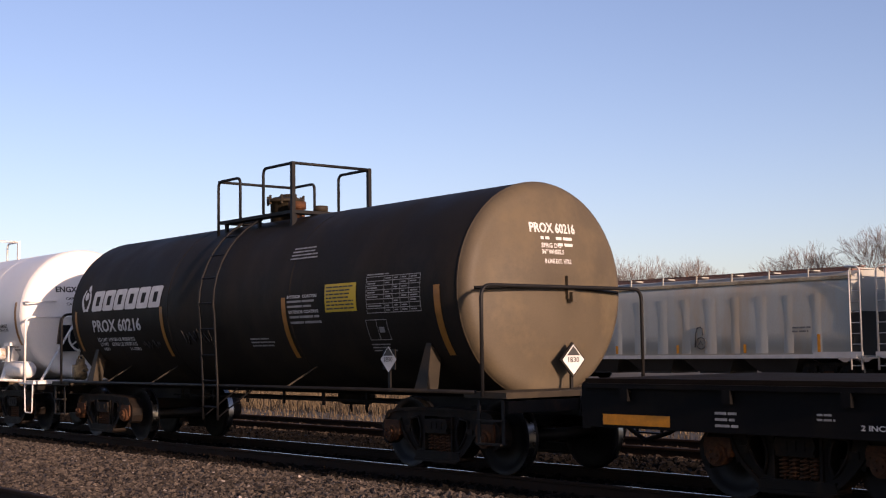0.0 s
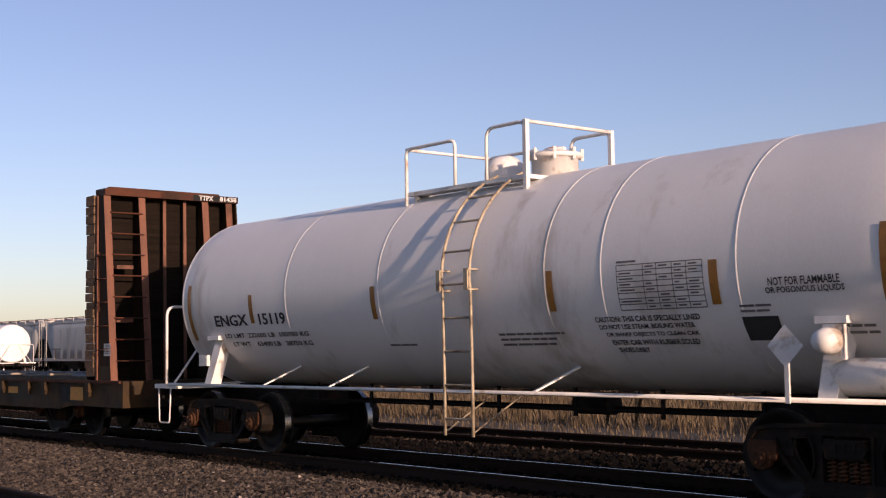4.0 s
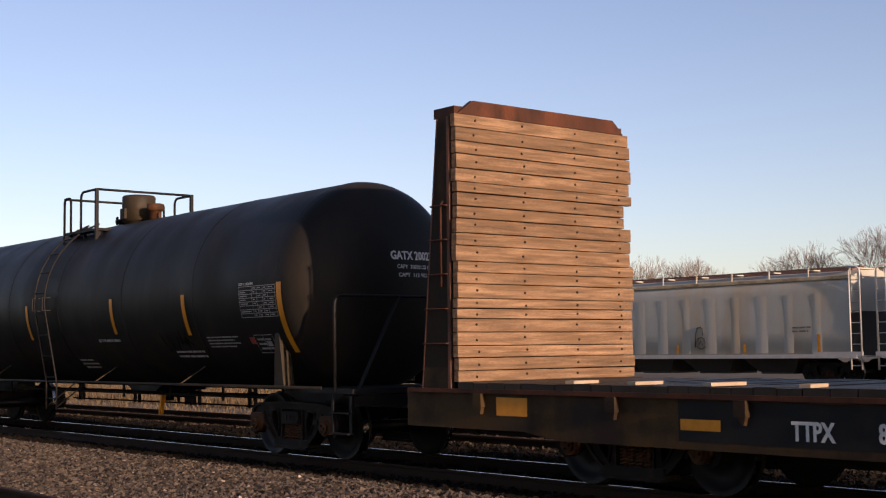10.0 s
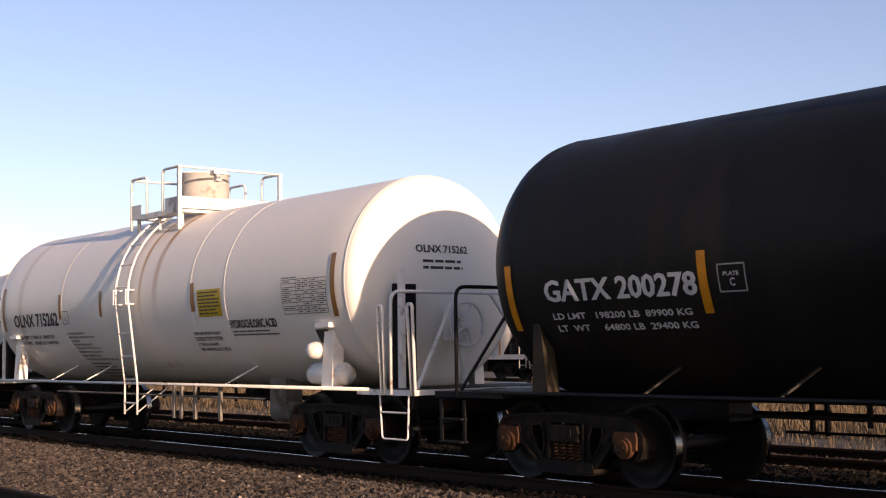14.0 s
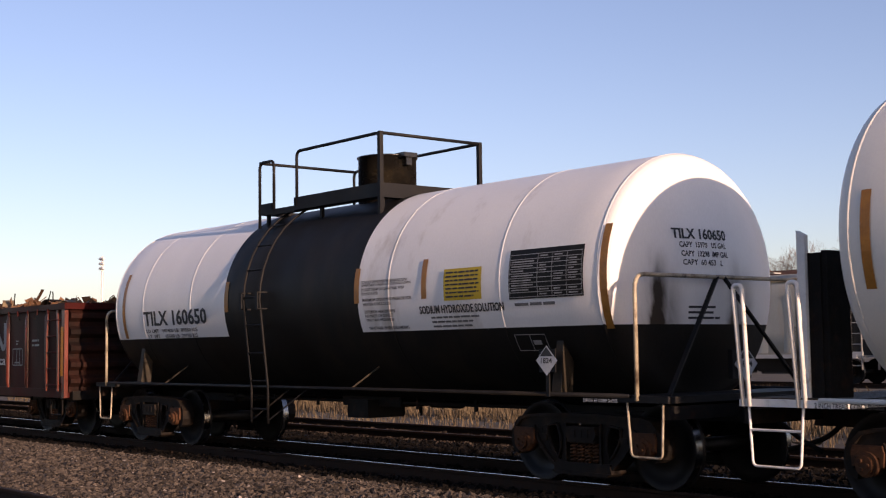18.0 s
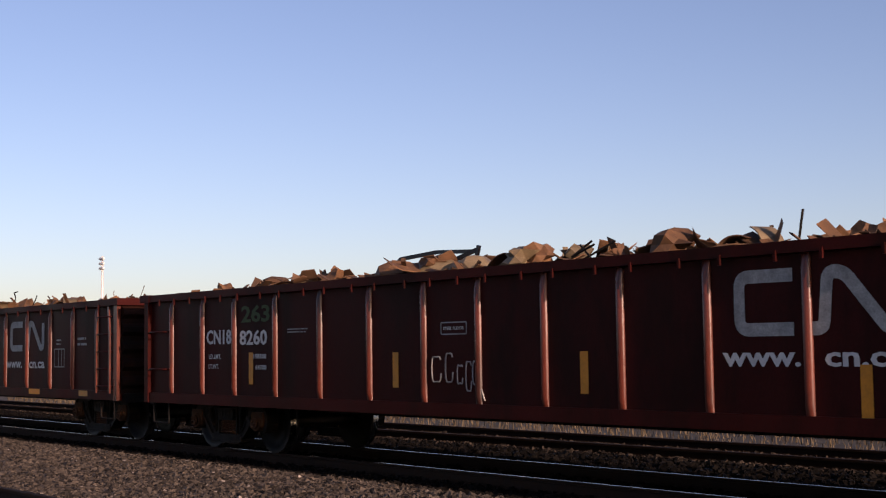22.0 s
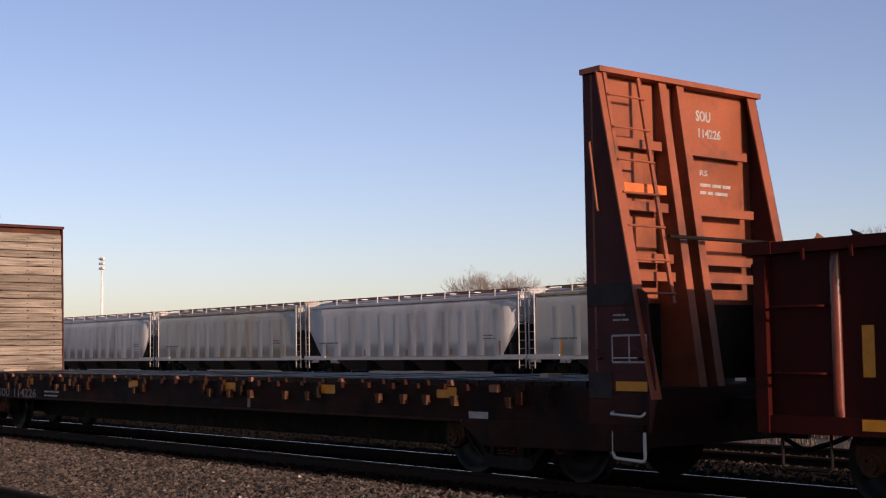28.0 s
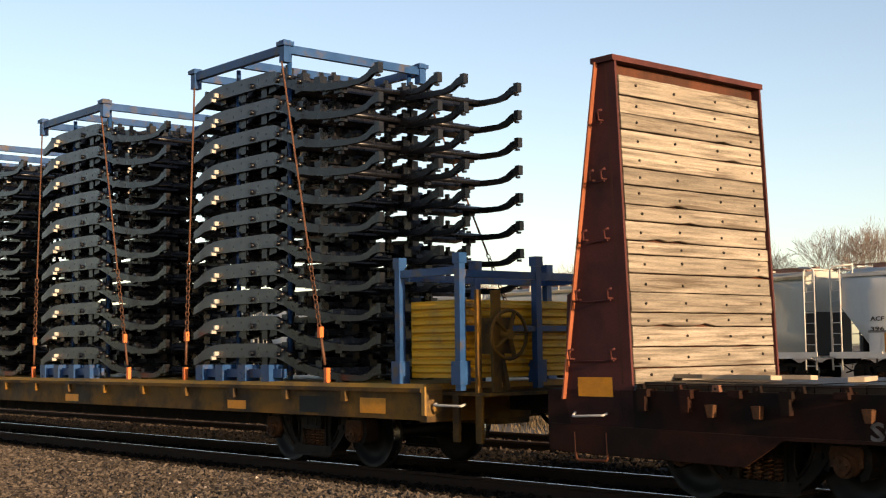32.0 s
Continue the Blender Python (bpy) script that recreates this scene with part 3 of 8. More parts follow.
def on_head(half, r, head, zc, lift=0.006):
    def put(y, z):
        return (head_x(half, r, head, math.hypot(y, z - zc)) + lift, y, z)
    return put


def ladder(car, mat, x0, x1, path, rungs, r=0.02, name="ladder"):
    """Two stringers along a path of (y, z), and rungs."""
    lad = B()
    for x in (x0, x1):
        pipe(lad, [(x, y, z) for y, z in path], r, 6)
    lens = [0]
    for a, b in zip(path, path[1:]):
        lens.append(lens[-1] + math.dist(a, b))
    for i in range(rungs):
        d = lens[-1] * (i + 0.5) / rungs
        y, z = np.interp(d, lens, [p[0] for p in path]), np.interp(d, lens, [p[1] for p in path])
        rod(lad, (x0, y, z), (x1, y, z), r * 0.75, 6)
    return part(name, lad, mat, car)


def tank_car(spec):
    half, r, zc, head = spec["half"], spec["r"], spec["zc"], spec["head"]
    car = thing("tank_car", spec["label"], "tank car", "freight cars of the passing train")
    steel = spec["steel"]
    bm = B()
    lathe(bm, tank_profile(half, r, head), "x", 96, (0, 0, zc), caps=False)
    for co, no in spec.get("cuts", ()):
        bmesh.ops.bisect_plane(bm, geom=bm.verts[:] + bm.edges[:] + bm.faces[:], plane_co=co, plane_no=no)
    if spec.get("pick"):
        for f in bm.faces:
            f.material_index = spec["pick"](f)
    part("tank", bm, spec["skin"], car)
    # weld seams
    for x in spec["seams"]:
        bm = B()
        lathe(bm, [(x - 0.018, r - 0.004), (x - 0.008, r + 0.005), (x + 0.008, r + 0.005), (x + 0.018, r - 0.004)], "x", 72, (0, 0, zc), caps=False, pick=spec.get("pick"))
        part("weld_seam", bm, spec["skin"], car)
    tc = spec["truck"]
    end = half + head + spec.get("overhang", 0.55)
    side = spec.get("side", 1.40)
    zr = spec.get("zr", 1.03)
    for s in (-1, 1):
        truck(car, s * tc, spec.get("cap", RUSTY), spec.get("roll", True))
        coupler(car, s * (end - 0.1), s)
        # stub sill and saddle
        bm = B()
        x0, x1 = sorted((s * (tc - 1.6), s * end))
        box(bm, x0, x1, -0.20, 0.20, 0.72, 1.02)
        part("stub_sill", bm, spec["sillmat"], car)
        for q in (-1, 1):
            bm = B()
            y1 = q * (side - 0.02)
            zt = zc - 0.62
            yt = q * math.sqrt(max(r * r - 0.62 ** 2, 0.1)) * 0.97
            k = spec.get('saddle_x', tc) * s
            cap = spec.get("saddle_cap", False)
            sw = spec.get("saddle_w", 0.13)
            A = [(k - sw, y1, zr - 0.02), (k + sw, y1, zr - 0.02), (k + (0.12 if cap else 0.04), yt * 1.01, zt - 0.02), (k - (0.10 if cap else 0.06), yt * 1.01, zt - 0.02)]
            Bq = [(a, b - q * 0.18, c) for a, b, c in A]
            va, vb = [bm.verts.new(p) for p in A], [bm.verts.new(p) for p in Bq]
            bm.faces.new(va)
            bm.faces.new(vb[::-1])
            for i in range(4):
                bm.faces.new((va[i], va[(i + 1) % 4], vb[(i + 1) % 4], vb[i]))
            if cap:
                box(bm, k - 0.17, k + 0.17, min(yt * 0.96, yt * 1.06 + q * 0.05), max(yt * 0.96, yt * 1.06 + q * 0.05), zt - 0.02, zt + 0.05)
            part("saddle", bm, spec.get("saddlemat", steel), car)
        # end platform
        bm = B()
        x0, x1 = sorted((s * (half + head * 0.35), s * end))
        box(bm, x0, x1, -side, side, zr - 0.07, zr)
        part("end_platform", bm, spec.get("endmat", steel), car)
        bm = B()
        box(bm, min(s * (end - 0.02), s * (end - 0.1)), max(s * (end - 0.02), s * (end - 0.1)), -side + 0.05, side - 0.05, zr - 0.24, zr - 0.10)
        part("end_sill", bm, GRIME, car)
        # handrail of the end platform
        xe = s * (end - 0.42)
        if s in spec.get("u_rails", (-1, 1)):
            bm = B()
            pipe(bm, rounded([(xe, -side, zr - 0.05), (xe, -side, spec.get("zh", 2.3)), (xe, side, spec.get("zh", 2.3)), (xe, side, zr - 0.05)], 0.16, 5), 0.024)
            part("end_handrail", bm, spec.get("railmat", steel), car)
            for q in (-1, 1) if spec.get("braces", True) else ():
                bm = B()
                beam(bm, (xe, q * spec.get("brace_top", 0.30), spec.get("zh", 2.3)), (xe + s * 0.22, q * 1.15, zr), 0.05, 0.025)
                part("end_brace", bm, steel, car)
        # corner steps
        for q in (-1, 1):
            bm = B()
            a, b = s * (end - 0.52), s * (end - 0.09)
            y = q * (side - 0.03)
            if spec.get("step_pipe"):
                a = b - s * spec["step_pipe"]
                pipe(bm, rounded([(a, y, zr - 0.02), (a + s * 0.05, y, 0.40), (b - s * 0.03, y, 0.40), (b, y, zr - 0.02)], 0.05, 3), spec.get("step_r", 0.013), 6)
                if spec.get("step_bar"):
                    rod(bm, (a + s * 0.025, y, 0.74), (b - s * 0.015, y, 0.74), 0.014, 6)
            else:
                beam(bm, (a, y, zr - 0.1), (a, y, 0.42), 0.05, 0.016)
                beam(bm, (b, y, zr - 0.1), (b, y, 0.42), 0.05, 0.016)
                box(bm, min(a, b), max(a, b), y - 0.06, y + 0.06, 0.415, 0.435)
                box(bm, min(a, b), max(a, b), y - 0.05, y + 0.05, 0.69, 0.71)
            part("corner_step", bm, spec.get("railmat", steel), car)
    # running rails along both sides, with struts up to the tank
    for q in (-1, 1):
        bm = B()
        rod(bm, (-(half + head), q * side, zr), (half + head, q * side, zr), 0.024, 8)
        part("side_rail", bm, steel, car)
        for x in spec["struts"]:
            bm = B()
            beam(bm, (x - 0.12, q * side, zr), (x + 0.10, q * math.sqrt(max(r * r - (zc - 1.32) ** 2, 0.2)), 1.32), 0.07, 0.02)
            part("strut", bm, spec.get("strutmat", steel), car)
    # ladders
    px = spec["plat"]
    lx0, lx1 = spec["ladder"]
    zp = zc + r + 0.02
    for q in (-1, 1):
        path = [(q * (side + 0.02), 0.50), (q * (side + 0.02), zr), (q * (r + 0.09), zc - 0.15)]
        path += [(q * (r + 0.11) * math.cos(a), zc + (r + 0.11) * math.sin(a)) for a in (1.22 * i / 8 for i in range(9))]
        ladder(car, spec.get("laddermat", steel), lx0, lx1, path, spec.get("rungs", 9))
        for x in (lx0, lx1):
            bm = B()
            beam(bm, (x + 0.45, q * (side - 0.35), zr - 0.05), (x, q * side, 0.55), 0.04, 0.015)
            part("ladder_brace", bm, spec.get("laddermat", steel), car)
            if spec.get("bracket", True):
                bm = B()
                for z in (zc - 0.13, zc + 0.11):
                    box(bm, x - 0.035, x + 0.035, min(q * r, q * (r + 0.17)), max(q * r, q * (r + 0.17)), z, z + 0.02)
                box(bm, x - 0.035, x + 0.035, q * (r + 0.16) - 0.01, q * (r + 0.16) + 0.01, zc - 0.13, zc + 0.13)
                part("ladder_bracket", bm, spec.get("laddermat", steel), car)
    # top platform with its railing
    x0, x1 = px
    py = spec.get("py", 0.80)
    zd = spec.get("zd", zp + 0.02)
    zt = spec.get("zt", 4.45)
    bm = B()
    for q in (-1, 1):
        box(bm, x0, x1, q * py - 0.20 * (q > 0) - 0.0, q * py + 0.20 * (q < 0), zd - 0.05, zd)
        for x in (x0 + 0.1, (x0 + x1) / 2, x1 - 0.1):
            beam(bm, (x, q * (py - 0.1), zd - 0.04), (x, q * (py - 0.1), zc + math.sqrt(r * r - (py - 0.1) ** 2) - 0.02), 0.05, 0.05)
    box(bm, x1 - 0.22, x1, -py + 0.2, py - 0.2, zd - 0.05, zd)
    box(bm, x0, x0 + 0.22, -py + 0.2, py - 0.2, zd - 0.05, zd)
    ktop = spec.get("kick_top", 0.22)
    if spec.get("kick"):
        for q in (-1, 1):
            box(bm, x0, x0 + 0.36, q * py - 0.01, q * py + 0.01, zd - 0.05, zd + ktop - 0.02)
            box(bm, x0 + spec["kickx"], x1, q * py - 0.01, q * py + 0.01, zd - 0.05, zd + ktop)
            box(bm, x0 + 0.36, x0 + spec["kickx"], q * py - 0.01, q * py + 0.01, zd - 0.07, zd + 0.02)
        if spec.get("endkick"):
            box(bm, x1 - 0.01, x1 + 0.01, -py, py, zd + ktop - 0.20, zd + ktop)
    part("top_platform", bm, spec.get("platmat", steel), car)
    rr = 0.024
    sq = spec.get("square", True)
    rad = 0.03 if sq else 0.14
    g0, g1 = spec.get("gate", (x0 + (x1 - x0) * 0.24, x0 + (x1 - x0) * 0.46))
    for q in (-1, 1):
        y = q * py
        bm = B()
        pipe(bm, rounded([(x0, y, zd - 0.25), (x0, y, zt - 0.06), (g0, y, zt - 0.06), (g0, y, zd)], 0.10, 4), rr)
        part("railing", bm, spec.get("platmat", steel), car)
        bm = B()
        pipe(bm, rounded([(g1, y, zd), (g1, y, zt), (x1, y, zt), (x1, y, zd - 0.25)], 0.14 if not sq else 0.10, 4), rr)
        beam(bm, (x1, y, zt + 0.02), (x1, y, zd - 0.35), 0.06, 0.06)
        part("railing", bm, spec.get("platmat", steel), car)
    bm = B()
    pipe(bm, [(x0, -py, zt - 0.06), (x0, py, zt - 0.06)], rr)
    part("railing", bm, spec.get("platmat", steel), car)
    if spec.get("endrail", True):
        bm = B()
        pipe(bm, [(x1, -py, zt), (x1, py, zt)], rr)
        part("railing", bm, spec.get("platmat", steel), car)
    for f in spec["fittings"]:
        kind, x, y, rad, h, mat = f
        bm = B()
        z0 = zc + r - 0.12
        if kind == "dome":
            lathe(bm, [(z0, rad), (z0 + h * 0.55, rad)] + [(z0 + h * 0.55 + h * 0.45 * math.sin(a), rad * math.cos(a)) for a in (math.pi / 2 * i / 7 for i in range(1, 7))] + [(z0 + h, 0.01)], "z", 28, (x, y, 0))
        elif kind == "drum":
            lathe(bm, [(z0, rad), (z0 + h - 0.02, rad), (z0 + h - 0.02, rad + 0.02), (z0 + h, rad + 0.02), (z0 + h, 0.01)], "z", 36, (x, y, 0))
            box(bm, x + rad * 0.3, x + rad + 0.14, y - 0.12, y + 0.12, z0 + h - 0.05, z0 + h + 0.015)
            box(bm, x + rad * 0.8, x + rad + 0.10, y - 0.05, y + 0.05, z0 + h - 0.16, z0 + h - 0.05)
        elif kind == "housing":
            lathe(bm, [(z0, rad * 0.75), (z0 + 0.16, rad * 0.75), (z0 + 0.16, rad), (z0 + h - 0.03, rad), (z0 + h, rad - 0.03), (z0 + h, 0.01)], "z", 32, (x, y, 0))
            box(bm, x - rad * 0.3, x + rad * 0.3, y - rad - 0.03, y - rad + 0.02, z0 + 0.2, z0 + h * 0.6)
            box(bm, x - rad - 0.08, x - rad + 0.02, y - 0.03, y + 0.03, z0 + h * 0.75, z0 + h * 0.82)
        elif kind == "manway":
            lathe(bm, [(z0, rad), (z0 + h - 0.08, rad), (z0 + h - 0.08, rad + 0.06), (z0 + h - 0.03, rad + 0.06), (z0 + h - 0.03, rad + 0.02), (z0 + h, rad - 0.04), (z0 + h, 0.01)], "z", 28, (x, y, 0))
            for i in range(8):
                a = i * math.pi / 4
                rod(bm, (x + (rad + 0.045) * math.cos(a), y + (rad + 0.045) * math.sin(a), z0 + h - 0.12), (x + (rad + 0.045) * math.cos(a), y + (rad + 0.045) * math.sin(a), z0 + h + 0.03), 0.022, 6)
            pipe(bm, [(x - rad - 0.05, y, z0 + h - 0.02), (x - rad * 0.5, y, z0 + h + 0.05), (x + rad * 0.6, y, z0 + h + 0.03)], 0.025, 6)
        else:
            lathe(bm, [(z0, rad), (z0 + h * 0.7, rad), (z0 + h * 0.7, rad * 1.3), (z0 + h, rad * 1.3), (z0 + h, 0.01)], "z", 20, (x, y, 0))
            box(bm, x - rad * 0.3, x + rad * 1.6, y - rad * 0.25, y + rad * 0.25, z0 + h * 0.35, z0 + h * 0.6)
        part({"dome": "dome", "manway": "manway"}.get(kind, "valve"), bm, mat, car)
    # brake rigging and air pipe below
    bm = B()
    for q in (-1, 1):
        rod(bm, (-tc + 1.2, q * 0.30, 0.80), (tc - 1.2, q * 0.30, 0.80), 0.022, 6)
    for i in range(7):
        x = -tc + 1.5 + (2 * tc - 3.0) * i / 6
        beam(bm, (x, -0.30, 1.06), (x, -0.30, 0.72), 0.05, 0.03)
    rod(bm, (0.9, 0.25, 0.85), (1.5, 0.25, 0.85), 0.14, 14)
    part("brake_rigging", bm, GRIME, car)
    for x in spec.get("hangers", ()):
        bm = B()
        box(bm, x - 0.035, x + 0.035, -side + 0.06, -side + 0.10, 0.48 if x > 1 else 0.60, zr - 0.02)
        part("hanger", bm, HANGGREY, car)
    if spec.get("hangers"):
        bm = B()
        rod(bm, (-tc + 1.6, -side + 0.14, 0.84), (tc - 1.6, -side + 0.14, 0.84), 0.018, 6)
        part("brake_rod", bm, HANGGREY, car)
        bm = B()
        lathe(bm, [(2.95, 0.02), (2.97, 0.14), (3.02, 0.17), (3.5, 0.17), (3.55, 0.14), (3.57, 0.02)], "x", 20, (0, -0.55, 0.62))
        box(bm, 3.0, 3.45, -0.70, -0.40, 0.72, zc - r + 0.12)
        part("brake_cylinder", bm, HANGGREY, car)
    return car


def stain(car, put, yc, w, z0, z1, shift=-0.05):
    """A dark run of dirt that narrows upward on a tank head."""
    bm = B()
    n = 30
    for i in range(n):
        za, zb = (z0 + (z1 - z0) * k / n for k in (i, i + 1))
        k = w * (1 - 0.85 * (i / n) ** 2)
        for c in range(10):
            ya, yb = (yc + k * (2 * e / 10 - 1) + shift * i / n for e in (c, c + 1))
            bm.faces.new([bm.verts.new(put(a, b)) for a, b in ((ya, za), (yb, za), (yb, zb), (ya, zb))]).material_index = 1 if c in (0, 1, 8, 9) or i > 0.8 * n else 0
    part("dirt_stain", bm, [SOOT, SOOTPALE], car)


def strips(car, put, marks, mat, name="reflective_strip", label=""):
    for x, z0, z1, w in marks:
        bm = B()
        patch(bm, x - w / 2, x + w / 2, z0, z1, put, 0, 8)
        part(name, bm, mat, car, label)


def lettering(car, mat, put, items, label=""):
    """One painted mark for each item."""
    for it in items:
        bm = B()
        kind, args = it[0], it[1:]
        if kind in ("text", "worn"):
            write(bm, *args, put)
        elif kind == "bars":
            bars(bm, *args[:4], put, *args[4:])
        elif kind == "grid":
            grid(bm, *args[:4], put, *args[4:])
        elif kind == "patch":
            patch(bm, *args, put, 0, 4)
        soft = {STENCIL_W: SMALL_W, STENCIL_K: SMALL_K}.get(mat, mat) if kind in ("bars", "worn", "grid") else mat
        mark = part("small_print" if kind == "bars" else "data_panel" if kind == "grid" else "lettering", bm, soft, car, label)
        if kind in ("bars", "grid"):
            tagged(mark, kind="stuff")


CARS = []                     # (thing, place in the train)


def brake_wheel(car, x, y, z, mat, r=0.27, dark=None):
    bm = B()
    pts = [(x, y + r * math.cos(a), z + r * math.sin(a)) for a in (2 * math.pi * i / 24 for i in range(25))]
    pipe(bm, pts, 0.022, 6)
    for i in range(5):
        a = 2 * math.pi * i / 5
        beam(bm, (x, y, z), (x, y + r * math.cos(a), z + r * math.sin(a)), 0.06, 0.015)
    rod(bm, (x - 0.25, y, z), (x + 0.03, y, z), 0.06, 10)
    part("brake_wheel", bm, mat, car)
    bm = B()
    box(bm, x - 0.30, x - 0.10, y - 0.16, y + 0.16, z - 0.22, z + 0.20)
    if dark:
        box(bm, x - 0.34, x - 0.06, y - 0.40, y - 0.06, z - 0.30, z + 0.24)
    beam(bm, (x - 0.2, y, z), (x - 0.2, y + 0.15, 1.05), 0.06, 0.06)
    part("brake_gear_box", bm, dark or mat, car)


def sign_yellow(car, put, x0, x1, z0, z1, seed):
    bm = B()
    patch(bm, x0, x1, z0, z1, put, 0, 6)
    p = part("notice_panel", bm, SIGN_Y, car, "yellow notice panel with lines of black print")
    lift = lambda x, z: Vector(put(x, z)) + Vector((0, -0.004, 0))
    bm = B()
    bars(bm, x0 + 0.04, x1 - 0.02, z0 + 0.02, z1 - 0.02, lift, 7, 0, seed, 6)
    part("print", bm, STENCIL_K, p)


def placard(car, x, y, z, put, text, s=0.17):
    """A diamond hazard placard on a plate; put lays it on its holder."""
    bm = B()
    bm.faces.new([bm.verts.new(put(a, b)) for a, b in ((0, -s), (s, 0), (0, s), (-s, 0))])
    p = part("placard", bm, STENCIL_W, car, "white diamond hazard placard")
    up = lambda a, b: put(a, b, 0.004)
    bm = B()
    write(bm, text, -s * 0.52, s * 0.52, -s * 0.18, s * 0.18, up)
    part("number", bm, STENCIL_K, p)
    bm = B()
    bm.faces.new([bm.verts.new(up(a, b)) for a, b in ((-s * 0.62, 0.28 * s), (s * 0.62, 0.28 * s), (0, 0.9 * s))])
    part("symbol", bm, STENCIL_K, p)


def side_board(car, x, y, z, text, mat):
    """Placard holder that stands on the side rail."""
    bm = B()
    beam(bm, (x, y, 1.0), (x, y, z - 0.1), 0.05, 0.02)
    box(bm, x - 0.13, x + 0.13, y - 0.012, y + 0.004, z - 0.13, z + 0.13)
    part("placard_holder", bm, mat, car)
    placard(car, x, y, z, lambda a, b, k=0.0: (x + a, y - 0.018 - k, z + b), text)


# dusty black acid car
P = dict(braces=False, half=5.60, r=1.39, zc=2.28, head=0.33, truck=4.85, label="dusty black tank car with a brown-lit end and white lettering",
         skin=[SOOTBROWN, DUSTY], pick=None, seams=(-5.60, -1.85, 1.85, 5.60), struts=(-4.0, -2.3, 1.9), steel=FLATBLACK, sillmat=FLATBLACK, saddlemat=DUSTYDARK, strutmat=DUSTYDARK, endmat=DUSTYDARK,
         plat=(-1.33, 0.93), py=0.72, gate=(-0.63, 0.08), zt=4.42, zd=3.70, endkick=True, ladder=(-0.58, -0.13), bracket=False, fittings=[("manway", -0.40, 0.0, 0.25, 0.50, DUSTYDARK), ("valve", 0.10, -0.1, 0.11, 0.38, RUSTY), ("valve", 0.40, 0.15, 0.09, 0.30, DUSTYDARK)])
# sun-facing head is lighter: sunlight on its dust put into the paint colour
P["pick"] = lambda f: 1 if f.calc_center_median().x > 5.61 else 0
car_a = tank_car(P)
CARS.append((car_a, -17.83))
PA0 = on_tank(1.39, 2.28)
PA = lambda x, z: PA0(x + 0.05, z)
HA = on_head(5.60, 1.39, 0.33, 2.28)
strips(car_a, PA, [(-5.47, 1.60, 2.32, 0.09), (-2.11, 1.49, 2.31, 0.10), (1.66, 1.45, 2.31, 0.11), (5.17, 1.47, 2.34, 0.12)], AMBER)
lettering(car_a, STENCIL_W, PA, [("text", "PROX 60216", -4.78, -2.89, 1.93, 2.15), ("text", "LD LMT 199100 LB 90300 KG", -4.69, -3.23, 1.765, 1.83), ("text", "LTWT    63900 LB 29000 KG", -4.64, -3.20, 1.68, 1.745), ("text", "NEW", -4.59, -4.34, 1.60, 1.655), ("text", "11-2001", -3.53, -3.14, 1.60, 1.655), ("bars", 1.66, 2.39, 2.84, 3.04, 4, 0, 2, 3),
    ("text", "INTERIOR  COATING", 1.76, 2.52, 2.29, 2.335), ("bars", 1.76, 2.50, 2.14, 2.28, 2, 0, 3, 2), ("text", "EXTERIOR COATING", 1.79, 2.54, 2.075, 2.12), ("bars", 1.80, 2.60, 1.91, 2.065, 2, 0, 4, 2), ("grid", 3.69, 4.84, 2.03, 2.50, (0.34, 0.5, 0.64, 0.8), 8), ("bars", 3.69, 4.2, 2.51, 2.55, 1, 0, 4, 2),
    ("grid", 3.62, 4.07, 1.68, 1.94, (0.5,), 1), ("bars", 3.59, 4.09, 1.52, 1.64, 3, 0, 5, 3), ("bars", 0.57, 1.23, 1.61, 1.76, 3, 0, 6, 3)])
# owner's emblem as plain shapes: six slanted bold rings and a cupped mark
PS = lambda x, z: PA(x + 0.20 * (z - 2.30), z)
for i in range(6):
    bm = B()
    x0 = -4.80 + i * 0.445
    patch(bm, x0, x0 + 0.135, 2.32, 2.65, PS, 0, 4)
    patch(bm, x0 + 0.28, x0 + 0.415, 2.32, 2.65, PS, 0, 4)
    patch(bm, x0 + 0.03, x0 + 0.385, 2.57, 2.665, PS, 0, 2)
    patch(bm, x0 + 0.03, x0 + 0.385, 2.305, 2.40, PS, 0, 2)
    part("emblem_block", bm, STENCIL_W, car_a)
bm = B()
for k in range(8):
    z = 2.31 + k * 0.05
    bend = 0.10 * math.sin(math.pi * k / 8)
    for c in (-1, 1):
        xm = -5.05 + c * (0.055 + bend)
        patch(bm, xm - 0.05 + 0.004 * k, xm + 0.05 - 0.004 * k, z, z + 0.05, PA, 0)
for x, z, d in ((-5.05, 2.585, 0.075), (-5.0, 2.735, 0.055)):
    bm.faces.new([bm.verts.new(PA(x + d * math.cos(t), z + d * math.sin(t))) for t in (math.pi * k / 5 for k in range(10))])
part("emblem", bm, STENCIL_W, car_a)
# brass-coloured brake valve on the end platform
bm = B()
lathe(bm, [(1.05, 0.10), (1.12, 0.13), (1.32, 0.13), (1.36, 0.09), (1.45, 0.07), (1.45, 0.01)], "z", 16, (-6.22, -0.95, 0))
box(bm, -6.36, -6.24, -1.05, -0.85, 1.10, 1.34)
rod(bm, (-6.20, -0.95, 1.22), (-5.92, -0.95, 1.24), 0.035, 8)
pipe(bm, rounded([(-6.42, -0.90, 1.08), (-6.42, -0.90, 1.50), (-6.20, -0.90, 1.52), (-6.14, -0.90, 1.30)], 0.06), 0.018, 6)
part("brake_valve", bm, BRASSY, car_a, "dusty brass-coloured brake valve with pipes")
